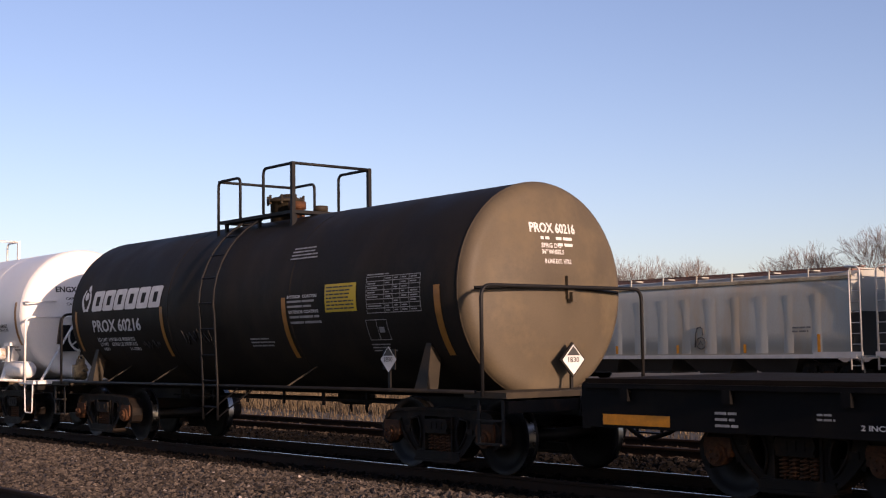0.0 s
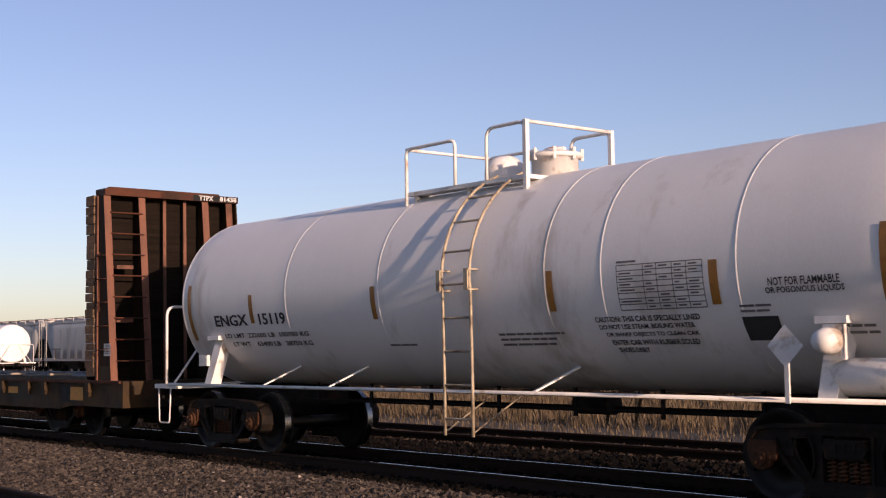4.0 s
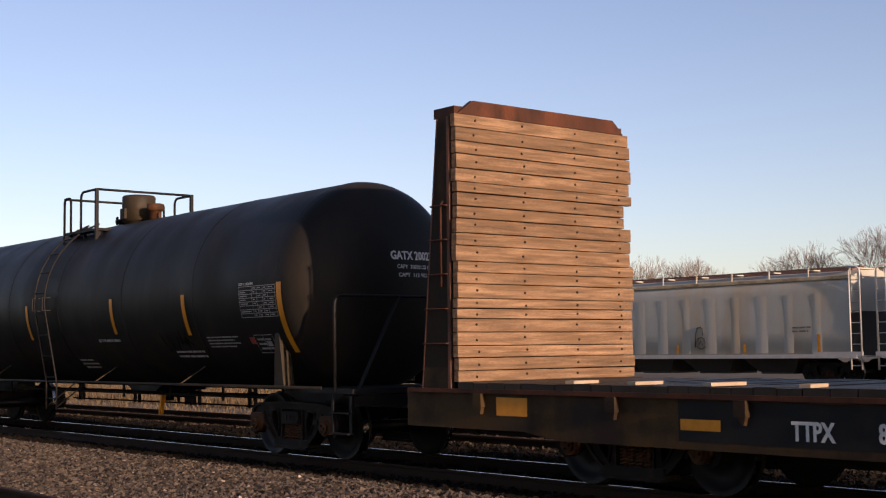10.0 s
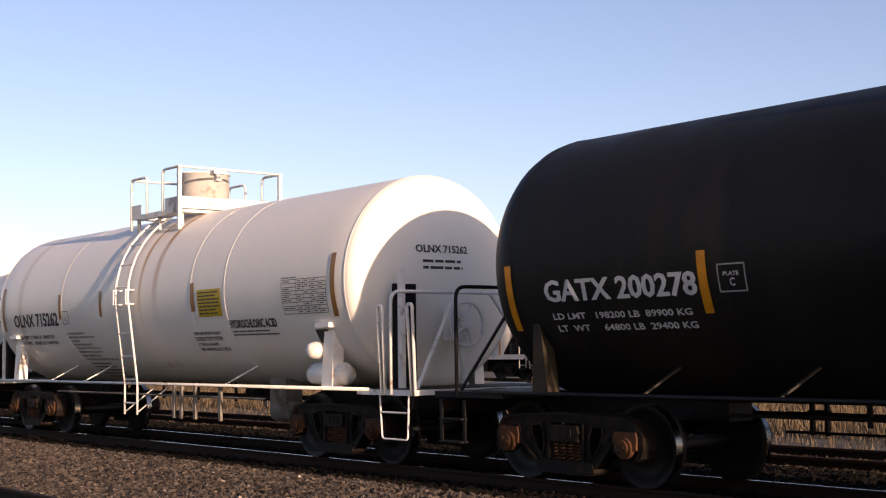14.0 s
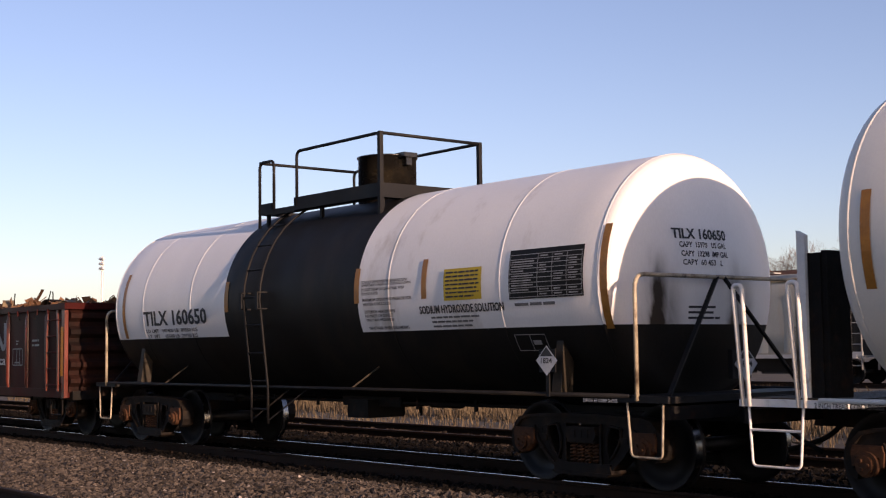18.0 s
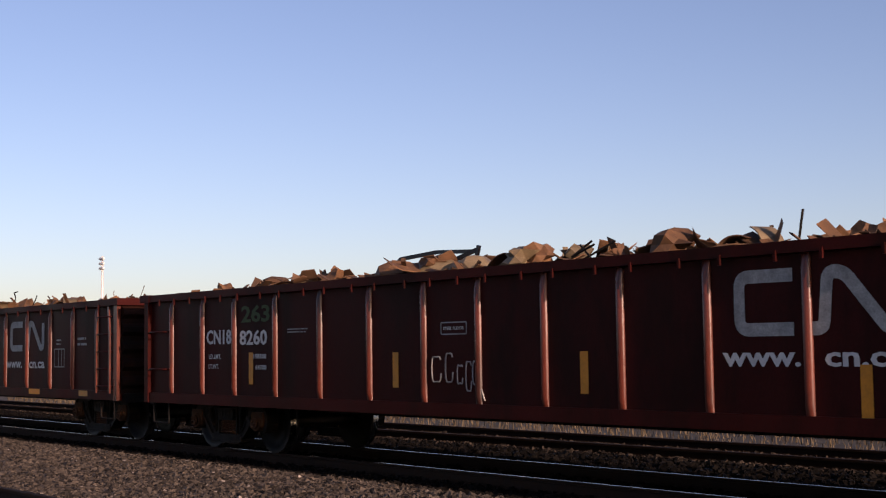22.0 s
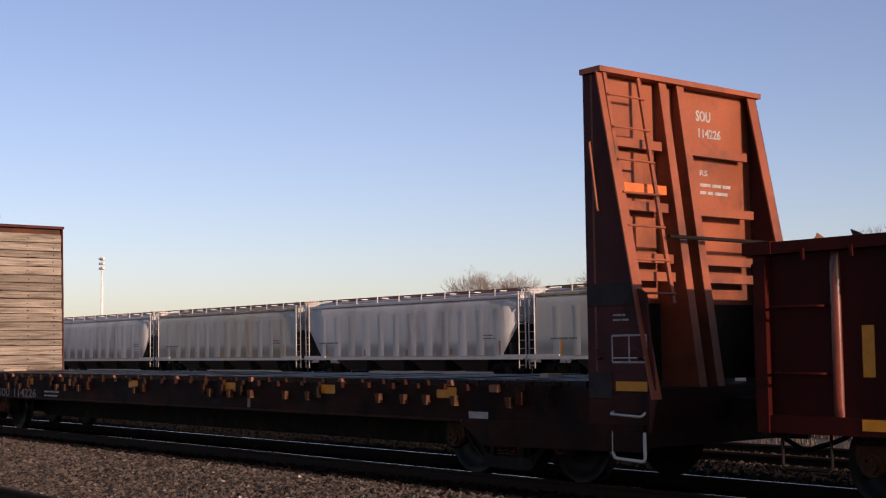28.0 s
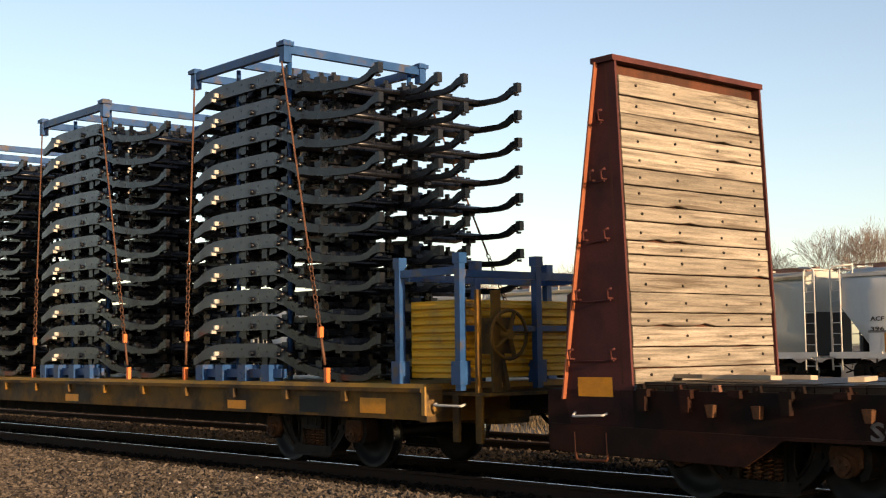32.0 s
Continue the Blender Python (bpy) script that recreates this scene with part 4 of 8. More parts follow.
for x0, w, z0, h, seed in ((-1.46, 0.86, 1.66, 0.28, 3), (-2.95, 0.6, 1.62, 0.16, 4)):
    rnd = random.Random(seed)
    bm = B()
    pts = [Vector(PA(x0 + w * i / 15 + rnd.uniform(-0.05, 0.05), z0 + h * (0.5 + 0.5 * (-1) ** i * rnd.uniform(0.3, 1)))) for i in range(16)]
    pipe(bm, pts, 0.006, 4)
    part("painted_scrawl", bm, FAINTGREY, car_a, "thin grey painted scrawl")
sign_yellow(car_a, PA, 2.72, 3.46, 2.07, 2.45, 1)
for txt, y0, y1, z0, z1 in (("PROX 60216", -0.40, 0.39, 2.99, 3.12), ("SPRG D-5", -0.24, 0.10, 2.80, 2.86), ('36" WHEELS', -0.24, 0.14, 2.72, 2.78), ("8 LINE EXT. HTRS", -0.20, 0.26, 2.60, 2.66)):
    bm = B()
    write(bm, txt, y0, y1, z0, z1, HA)
    part("lettering", bm, STENCIL_W, car_a)
for y0, y1, z0, z1 in ((-0.24, -0.08, 2.90, 2.95), (0.02, 0.34, 2.90, 2.95), (0.04, 0.34, 2.82, 2.87)):
    bm = B()
    bars(bm, y0, y1, z0 - 0.02, z1 + 0.02, HA, 1, 0, 7, 2)
    part("lettering", bm, STENCIL_W, car_a)
placard(car_a, 0, 0, 0, lambda a, b, k=0.0: (6.03 + k, 0.15 + a, 1.39 + b), "1830", 0.19)
bm = B()
prism(bm, [(0.15, 1.17), (0.37, 1.39), (0.15, 1.61), (-0.07, 1.39)], 5.99, 6.02, axis="x")
box(bm, 5.97, 6.0, 0.13, 0.17, 1.0, 1.2)
part("placard_holder", bm, FLATBLACK, car_a)
side_board(car_a, 4.25, -1.40, 1.42, "1830", FLATBLACK)
bm = B()
pipe(bm, [HA(-1.25, 2.28), HA(-0.6, 2.30), HA(0.2, 2.30), HA(0.8, 2.28), HA(1.25, 2.26)], 0.022)
part("head_rail", bm, FLATBLACK, car_a)
bm = B()
box(bm, 5.82, 5.98, 0.13, 0.25, 2.16, 2.45)
box(bm, 5.95, 6.04, 0.15, 0.23, 2.12, 2.24)
part("head_bracket", bm, DUSTY, car_a)

# white tank car
# ladder in a duller cream than its car: shadow put into the colour
Q = dict(laddermat=PALERAIL, step_pipe=0.42, saddle_w=0.10, half=6.5, r=1.345, zc=2.37, head=0.40, truck=5.65, label="white tank car with black lettering and brown side strips",
         skin=[WHITE], seams=(-6.5, -3.45, -1.2, 1.96, 2.84, 4.65, 6.5), struts=(-3.9, -2.2, 1.9), steel=WHITE_STEEL, sillmat=GRIME, overhang=0.47, saddle_cap=True,
         plat=(-1.31, 1.07), py=0.75, gate=(-0.28, 0.34), zt=4.31, zd=3.66, square=False, ladder=(0.27, 0.79), fittings=[("dome", -0.15, 0.0, 0.27, 0.50, WHITE_STEEL), ("manway", 0.80, 0.0, 0.30, 0.42, WHITE_STEEL), ("valve", 0.72, 0.1, 0.08, 0.50, HOOKRED)])
car_e = tank_car(Q)
CARS.append((car_e, -32.61))
PE0 = on_tank(1.345, 2.37)
PE = lambda x, z: PE0(x - 0.01, z)
HE = on_head(6.5, 1.345, 0.40, 2.37)
strips(car_e, PE, [(-6.28, 1.74, 2.61, 0.10), (-4.40, 1.97, 2.39, 0.10), (-1.30, 1.95, 2.38, 0.10), (2.06, 1.95, 2.40, 0.10), (4.38, 1.95, 2.39, 0.11), (6.29, 1.74, 2.61, 0.11)], AMBER)
lettering(car_e, STENCIL_K, PE, [("text", "ENGX", -5.52, -4.55, 1.94, 2.11), ("text", "15119", -4.22, -3.49, 1.94, 2.11), ("text", "LD LMT  222600 LB  100950 KG", -5.34, -3.0, 1.76, 1.83),
    ("text", "LT WT    63400 LB   28750 KG", -5.20, -3.0, 1.63, 1.70), ("grid", 3.09, 4.25, 1.93, 2.40, (0.32, 0.48, 0.66, 0.82), 8, 0, 0.010), ("bars", 3.09, 3.5, 2.41, 2.46, 1, 0, 2, 2),
    ("text", "NOT FOR FLAMMABLE", 5.02, 5.81, 2.10, 2.18), ("text", "OR POISONOUS LIQUIDS", 4.98, 5.85, 2.02, 2.09), ("text", "CAUTION: THIS CAR IS SPECIALLY LINED", 2.66, 4.12, 1.81, 1.87),
    ("text", "DO NOT USE STEAM, BOILING WATER", 2.69, 4.02, 1.725, 1.785), ("text", "OR SHARP OBJECTS TO CLEAN CAR.", 2.75, 4.05, 1.645, 1.70), ("text", "ENTER CAR WITH RUBBER SOLED", 2.79, 4.0, 1.565, 1.62), ("text", "SHOES ONLY", 2.83, 3.27, 1.485, 1.54), ("bars", 1.01, 2.19, 1.56, 1.74, 3, 0, 4, 6), ("patch", 4.63, 5.06, 1.59, 1.82), ("bars", 4.64, 5.09, 1.85, 1.95, 2, 0, 5, 3),
    ("bars", -1.21, -0.47, 1.58, 1.64, 1, 0, 6, 4), ("bars", 5.55, 6.1, 1.62, 1.74, 2, 0, 8, 3)])
for txt, y0, y1, z0, z1 in (("ENGX", -0.70, -0.28, 2.81, 2.93), ("15119", -0.12, 0.15, 2.82, 2.94), ("CAPY  15918 GAL", -0.51, 0.13, 2.65, 2.71), ("CAPY 60 249 LTR", -0.50, 0.14, 2.54, 2.60)):
    bm = B()
    write(bm, txt, y0, y1, z0, z1, HE)
    part("lettering", bm, STENCIL_K, car_e)
for y0, y1, z0, z1 in ((0.28, 0.5, 1.95, 2.2),):
    bm = B()
    bars(bm, y0, y1, z0 - 0.02, z1 + 0.02, HE, 1 if z1 - z0 < 0.1 else 4, 0, 9, 3)
    part("lettering", bm, STENCIL_K, car_e)
brake_wheel(car_e, 6.98, -0.20, 1.90, WHITE_STEEL, 0.30, FLATBLACK)
bm = B()
pipe(bm, rounded([(6.6, -1.30, 2.60), (6.9, -1.30, 2.60), (6.95, -0.75, 2.62), (6.8, -0.75, 2.62)], 0.06), 0.018)
part("head_grab", bm, WHITE_STEEL, car_e)
bm = B()
pipe(bm, rounded([(7.02, -0.10, 1.75), (7.06, 0.02, 1.4), (7.0, 0.05, 1.05)], 0.1), 0.022, 6)
part("brake_chain", bm, GRIME, car_e)
stain(car_e, on_head(6.5, 1.345, 0.40, 2.37, 0.010), -0.62, 0.05, 1.75, 2.3, 0.0)
bm = B()
box(bm, -5.74, -5.50, -1.47, -1.41, 1.33, 1.50)
for z in (1.40, 1.46):
    box(bm, -5.73, -5.51, -1.478, -1.47, z, z + 0.012)
part("card_holder", bm, GALV, car_e, "grey routing card holder")
# air reservoir and valve on the near end platform
bm = B()
lathe(bm, [(5.66, 0.02), (5.69, 0.14), (5.76, 0.175), (6.56, 0.175), (6.62, 0.14), (6.65, 0.02)], "x", 24, (0, -1.18, 1.24))
part("air_reservoir", bm, WHITE_STEEL, car_e)
bm = B()
lathe(bm, [(-1.58, 0.02), (-1.56, 0.09), (-1.48, 0.12), (-1.34, 0.12)], "y", 20, (5.72, 0, 1.57))
box(bm, 5.62, 5.82, -1.36, -1.28, 1.40, 1.72)
part("valve_cover", bm, WHITE_STEEL, car_e)
bm = B()
bm.faces.new([bm.verts.new((5.28 + a, -1.46, 1.53 + b)) for a, b in ((0, -0.2), (0.2, 0), (0, 0.2), (-0.2, 0))])
beam(bm, (5.28, -1.44, 1.0), (5.28, -1.44, 1.5), 0.05, 0.02)
part("placard_holder", bm, WHITE_STEEL, car_e, "empty white diamond placard holder")

# long black tank car
G = dict(half=7.58, r=1.57, zc=2.495, head=0.81, truck=7.15, label="long black tank car with yellow strips and white lettering",
         skin=[BLACK, DUSTY], seams=(-7.55, -2.6, -0.2, 2.5, 5.0, 7.55), struts=(-5.6, -3.9, 1.2, 4.4), steel=FLATBLACK, sillmat=FLATBLACK, overhang=0.72, strutmat=DUSTYDARK, saddlemat=DUSTYDARK, saddle_x=7.25,
         plat=(-1.22, 0.25), py=1.0, gate=(-0.92, -0.45), zt=4.65, zd=3.92, square=False, ladder=(-1.02, -0.55), rungs=10, fittings=[("manway", -0.72, 0.15, 0.22, 0.28, FLATBLACK), ("housing", -0.02, 0.0, 0.32, 0.66, DUSTYDARK), ("valve", 0.67, 0.0, 0.12, 0.44, RUSTY)])
car_g = tank_car(G)
CARS.append((car_g, -73.45))
PG0 = on_tank(1.57, 2.495)
PG = lambda x, z: PG0(x + 0.05, z)
HG = on_head(7.58, 1.57, 0.81, 2.495)
strips(car_g, PG, [(-7.60, 1.74, 2.47, 0.10), (-4.80, 1.86, 2.47, 0.11), (-1.72, 1.83, 2.49, 0.11), (2.04, 1.88, 2.49, 0.11), (4.65, 1.82, 2.46, 0.11), (7.50, 1.53, 2.53, 0.13)], YELLOW)
lettering(car_g, STENCIL_W, PG, [("text", "GATX 200278", -7.04, -4.89, 2.04, 2.28), ("text", "LD LMT   198200 LB  89900 KG", -6.99, -5.02, 1.85, 1.92), ("text", "LT  WT     64800 LB  29400 KG", -6.97, -5.0, 1.72, 1.79),
    ("grid", -4.61, -4.29, 2.06, 2.32, (), 1, 0, 0.015, False), ("text", "PLATE", -4.55, -4.36, 2.21, 2.25), ("text", "C", -4.48, -4.42, 2.11, 2.19), ("text", "VENT TANK WHEN UNLOADING", 1.22, 2.07, 1.75, 1.80),
    ("grid", 6.40, 7.40, 2.05, 2.50, (0.36, 0.5, 0.66, 0.8), 8), ("text", "DOT111A100W1", 6.40, 6.80, 2.52, 2.56), ("grid", 6.54, 7.05, 1.53, 1.79, (0.5,), 1), ("bars", 6.6, 7.0, 1.56, 1.76, 3, 0, 3, 2), ("bars", 5.13, 6.14, 1.61, 1.80, 4, 0, 4, 5)])
lettering(car_g, FAINT, PG, [("bars", -0.10, 0.66, 1.27, 1.47, 3, 0, 6, 3), ("bars", 3.9, 4.9, 1.45, 1.6, 2, 0, 8, 4)])
rnd = random.Random(12)
bm = B()
pipe(bm, [Vector(PG(3.6 + 1.0 * i / 17 + rnd.uniform(-0.06, 0.06), 1.72 + 0.20 * (-1) ** i * rnd.uniform(0.2, 1))) for i in range(18)], 0.006, 4)
part("painted_scrawl", bm, DUSTYDARK, car_g, "thin dark grey painted scrawl")
lettering(car_g, REDMARK, PG, [("patch", 6.40, 6.54, 1.66, 1.76)])
for txt, y0, y1, z0, z1 in (("GATX 200278", -0.18, 0.71, 2.85, 2.98), ("CAPY  30090 US GAL", -0.08, 0.66, 2.72, 2.78), ("CAPY  113 903 L", -0.06, 0.57, 2.60, 2.66)):
    bm = B()
    write(bm, txt, y0, y1, z0, z1, HG)
    part("lettering", bm, STENCIL_W, car_g)
bm = B()
for z, r in ((0.74, 0.028), (0.53, 0.018)):
    rod(bm, (-5.9, 1.28, z), (5.6, 1.28, z), r, 6)
part("brake_pipe", bm, GRIME, car_g)
for x in (-5.43, -2.62, -0.34, 0.0, 2.12, 4.6):
    bm = B()
    for d in (-0.10, 0.10):
        box(bm, x + d - 0.02, x + d + 0.02, 1.24, 1.30, 0.50, 1.02)
    rod(bm, (x - 0.14, 1.27, 0.74), (x + 0.14, 1.27, 0.74), 0.055, 8)
    part("pipe_hanger", bm, GRIME, car_g)
bm = B()
prism(bm, [(0.35, 1.06), (0.75, 0.86), (1.7, 0.86), (2.15, 1.06)], -0.5, 0.5)
rod(bm, (1.2, 0, 0.9), (1.2, 0, 0.66), 0.12, 12)
part("outlet_sump", bm, FLATBLACK, car_g)
bm = B()
beam(bm, (1.32, -0.15, 0.80), (1.22, -0.15, 0.42), 0.08, 0.05)
part("outlet_handle", bm, YELLOW, car_g, "yellow outlet handle")

# cream acid car
O = dict(half=6.15, r=1.50, zc=2.50, head=0.42, truck=5.35, label="cream-white acid tank car with rust streaks below its hatch",
         skin=[RUSTRUN], seams=(-6.15, -3.1, 1.91, 2.97, 6.15), struts=(-3.7, -2.2, 2.9), steel=WHITE_STEEL, sillmat=GRIME, overhang=0.9, saddle_x=5.55, hangers=(1.05, 1.3, 1.75, 2.55), saddle_cap=True, u_rails=(1,), step_pipe=0.62, step_bar=True,
         plat=(-1.19, 0.60), py=1.0, gate=(-0.59, 0.0), zt=4.71, zd=3.98, kick=True, kickx=1.28, endkick=True, ladder=(-0.55, -0.08), rungs=10, fittings=[("drum", -0.37, 0.0, 0.46, 0.86, WHITE_STEEL)])
car_o = tank_car(O)
CARS.append((car_o, -90.5))
PO = on_tank(1.50, 2.50)
HO = on_head(6.15, 1.50, 0.42, 2.50)
strips(car_o, PO, [(-5.97, 2.02, 2.89, 0.10), (-3.17, 2.20, 2.66, 0.10), (-1.40, 2.20, 2.65, 0.10), (1.97, 2.19, 2.64, 0.11), (5.88, 2.01, 2.87, 0.11)], AMBER)
lettering(car_o, STENCIL_K, PO, [("text", "OLNX 715262", -5.44, -3.30, 2.08, 2.34), ("grid", -3.06, -2.81, 2.11, 2.34, (), 1, 0, 0.015, False), ("text", "C", -2.97, -2.90, 2.15, 2.22),
    ("text", "LD LMT  217000 LB  98400 KG", -5.35, -3.69, 1.85, 1.92), ("text", "LT  WT    69000 LB  31300 KG", -5.30, -3.64, 1.74, 1.81), ("text", "HYDROCHLORIC ACID", 2.99, 4.32, 1.90, 2.03),
    ("text", "VENT TANK WHEN UNLOADING", 1.77, 2.62, 1.82, 1.87), ("text", "CONDUCTIVITY TESTED", 1.75, 2.62, 1.73, 1.79), ("text", "AT EACH LOADING", 1.76, 2.40, 1.65, 1.70), ("text", "SEE SHIPPERS RECORDS", 1.75, 2.67, 1.57, 1.62),
    ("text", "DO NOT MAKE CONNECTION", -3.05, -2.30, 1.905, 1.945), ("text", "BEFORE VENTING TO RELEASE PRESSURE", -3.03, -1.93, 1.837, 1.877), ("text", "AVOID FLAMES", -3.00, -2.65, 1.769, 1.809), ("text", "VENT TANK WHILE UNLOADING", -2.98, -2.18, 1.701, 1.741), ("text", "AFTER LOADING OR UNLOADING, WASH", -2.95, -1.93, 1.633, 1.673), ("text", "EXTERIOR OF TANK AND DOME WITH", -2.92, -1.95, 1.565, 1.605), ("text", "WATER TO REMOVE SPILLAGE", -2.89, -2.14, 1.497, 1.537), ("text", "PROTECT INTERIOR LINING WHEN ENTERING TANK", -2.86, -1.51, 1.429, 1.469), ("bars", -2.83, -1.75, 1.10, 1.40, 5, 0, 2, 6), ("grid", 4.60, 5.72, 2.07, 2.55, (0.34, 0.5, 0.66, 0.82), 9, 0, 0.010), ("bars", 4.6, 5.0, 2.56, 2.60, 1, 0, 3, 2), ("bars", 3.0, 4.3, 1.78, 1.88, 2, 0, 5, 8), ("patch", 5.25, 5.55, 1.62, 1.84)])
sign_yellow(car_o, PO, 2.13, 2.86, 2.10, 2.52, 4)
for txt, y0, y1, z0, z1 in (("OLNX 715262", -0.55, 0.35, 2.87, 2.98),):
    bm = B()
    write(bm, txt, y0, y1, z0, z1, HO)
    part("lettering", bm, STENCIL_K, car_o)
bm = B()
bars(bm, -0.45, 0.25, 2.62, 2.80, HO, 2, 0, 3, 4)
part("lettering", bm, STENCIL_K, car_o)
for s in (-1, 1):
    bm = B()
    for i in range(12):
        y = -1.33 + i * 0.235
        box(bm, min(s * 6.35, s * 7.40), max(s * 6.35, s * 7.40), y, y + 0.20, 1.031, 1.042)
    part("deck_grating", bm, DUSTYDARK, car_o, "grimy steel deck grating")
brake_wheel(car_o, 6.85, 0.05, 1.88, WHITE_STEEL, 0.30)
for s in (-1, 1):
    bm = B()
    prism(bm, [(s * 6.86, 1.03), (s * 6.95, 1.03), (s * 6.95, 2.62), (s * 6.86, 2.57)], -1.14, -1.08)
    part("end_post", bm, WHITE_STEEL, car_o)
    bm = B()
    box(bm, min(s * 6.66, s * 6.72), max(s * 6.66, s * 6.72), -1.08, -0.72, 1.03, 2.42)
    box(bm, min(s * 6.72, s * 6.86), max(s * 6.72, s * 6.86), -1.10, -1.06, 1.03, 2.40)
    part("end_plate", bm, GRIME, car_o)
lettering(car_o, STENCIL_K, on_plane(-1.506), [("text", "2 INCH TREAD COND SHOES", -6.55, -5.85, 0.965, 1.015)])
bm = B()
patch(bm, -1.39, 0.67, 1.30, 1.41, on_tank(1.515, 2.50), 0, 2)
part("reinforcing_pad", bm, CREAM, car_o)
# twin upright handrails at the corners
for xs in (-7.45, -6.82, 6.82, 7.45):
    for q in (-1, 1):
        bm = B()
        pipe(bm, rounded([(xs + 0.03, q * 1.40, 0.96), (xs - 0.06, q * 1.40, 2.12), (xs + 0.05, q * 1.40, 2.12), (xs + 0.10, q * 1.40, 0.96)], 0.05), 0.022)
        part("corner_handrail", bm, WHITE_STEEL, car_o)
bm = B()
lathe(bm, [(4.95, 0.02), (4.98, 0.13), (5.04, 0.16), (5.75, 0.16), (5.81, 0.13), (5.84, 0.02)], "x", 24, (0, -1.20, 1.22))
part("air_reservoir", bm, WHITE_STEEL, car_o)
bm = B()
lathe(bm, [(-1.52, 0.02), (-1.50, 0.09), (-1.42, 0.12), (-1.30, 0.12)], "y", 20, (5.3, 0, 1.55))
part("valve_cover", bm, WHITE_STEEL, car_o)

# two-tone caustic car
T = dict(half=5.81, r=1.45, zc=2.285, head=0.40, truck=5.2, label="white and black caustic soda tank car with a black middle band",
         skin=[BLACK, SPILLED], seams=(-5.81, -4.8, -3.16, 2.10, 4.24, 5.81), struts=(-4.0, 1.3), overhang=0.51, steel=FLATBLACK, sillmat=FLATBLACK, strutmat=DUSTYDARK, saddlemat=DUSTYDARK, saddle_x=5.08,
         plat=(-1.93, 1.22), py=0.90, zt=4.53, zd=3.70, ladder=(-1.32, -0.87), gate=(-1.52, -0.88), kick=True, kickx=0.98, endkick=True, kick_top=0.14, saddle_w=0.08, railmat=PALERAIL, step_pipe=0.50, brace_top=0.06, fittings=[("drum", 0.18, 0.0, 0.43, 0.76, GLOSSBLACK)])


def pick_t(f):
    c = f.calc_center_median()
    return 1 if c.z > 1.78 and (c.x < -2.08 or c.x > 1.42) else 0


T["pick"] = pick_t
T["cuts"] = (((0, 0, 1.78), (0, 0, 1)), ((-2.08, 0, 0), (1, 0, 0)), ((1.42, 0, 0), (1, 0, 0)))
car_t = tank_car(T)
bm = B()
box(bm, -0.5, 0.9, -0.35, 0.35, 0.74, 1.0)
box(bm, -0.1, 0.4, -0.55, 0.10, 0.58, 0.84)
part("underbody_box", bm, GRIME, car_t)
CARS.append((car_t, -105.58))
PT0 = on_tank(1.45, 2.285)
PT = lambda x, z: PT0(x + 0.29, z)
HT = on_head(5.81, 1.45, 0.40, 2.285)
strips(car_t, PT, [(-5.80, 1.80, 2.90, 0.10), (-2.30, 2.15, 2.61, 0.11), (1.12, 2.16, 2.62, 0.11), (2.55, 2.17, 2.66, 0.10), (5.62, 1.74, 2.86, 0.11)], AMBER)
lettering(car_t, STENCIL_K, PT, [("text", "TILX 160650", -5.06, -2.93, 1.99, 2.24), ("text", "LD LMT   197400 LB  89550 KG", -5.03, -3.28, 1.88, 1.94), ("text", "LT  WT     65600 LB  29750 KG", -5.0, -3.31, 1.79, 1.85),
    ("text", "SODIUM HYDROXIDE SOLUTION", 2.44, 4.01, 1.98, 2.08), ("text", "CONSULT OWNER BEFORE REPAIRING TANK", 1.22, 2.22, 2.410, 2.450), ("text", "SHARP OBJECTS MUST NOT CONTACT LINING", 1.23, 2.29, 2.365, 2.405), ("text", "DO NOT STEAM OR CLEAN TANK WITH", 1.23, 2.15, 2.312, 2.352), ("text", "BOILING WATER", 1.24, 1.60, 2.259, 2.299), ("text", "MAXIMUM OPERATING PRESSURE FOR", 1.25, 2.30, 2.177, 2.217), ("text", "HEATER COILS 25 PSI", 1.26, 1.86, 2.120, 2.160), ("text", "EXTERIOR HEATER PIPES", 1.28, 1.94, 2.022, 2.062), ("text", "NO INLET OR OUTLET", 1.28, 1.88, 1.969, 2.009), ("text", "PIPE CAPS REQUIRED", 1.29, 1.89, 1.912, 1.952), ("text", "VENT TANK WHEN UNLOADING", 1.31, 2.16, 1.810, 1.850), ("bars", 2.65, 3.61, 1.80, 1.96, 3, 0, 4, 7), ("bars", 4.2, 4.9, 2.0, 2.08, 1, 0, 3, 3)])
lettering(car_t, BLACK, PT, [("patch", 4.12, 5.32, 2.10, 2.66)])
PT2 = on_tank(1.45, 2.285, 0.014)
lettering(car_t, STENCIL_W, lambda x, z: PT2(x + 0.29, z), [("grid", 4.14, 5.30, 2.12, 2.60, (0.40, 0.60, 0.80), 9, 0, 0.008), ("grid", 4.08, 4.58, 1.52, 1.70, (0.5,), 1)])
sign_yellow(car_t, PT, 2.94, 3.64, 2.13, 2.51, 8)
for txt, y0, y1, z0, z1 in (("TILX 160650", -0.60, 0.27, 2.72, 2.84), ("CAPY  15970   US GAL", -0.51, 0.25, 2.625, 2.69), ("CAPY  13298  IMP GAL", -0.49, 0.28, 2.525, 2.59), ("CAPY  60 453   L", -0.475, 0.17, 2.43, 2.495)):
    bm = B()
    write(bm, txt, y0, y1, z0, z1, HT)
    part("lettering", bm, STENCIL_K, car_t)
bm = B()
bars(bm, -0.40, 0.12, 1.82, 2.0, HT, 3, 0, 5, 3)
part("lettering", bm, STENCIL_K, car_t)
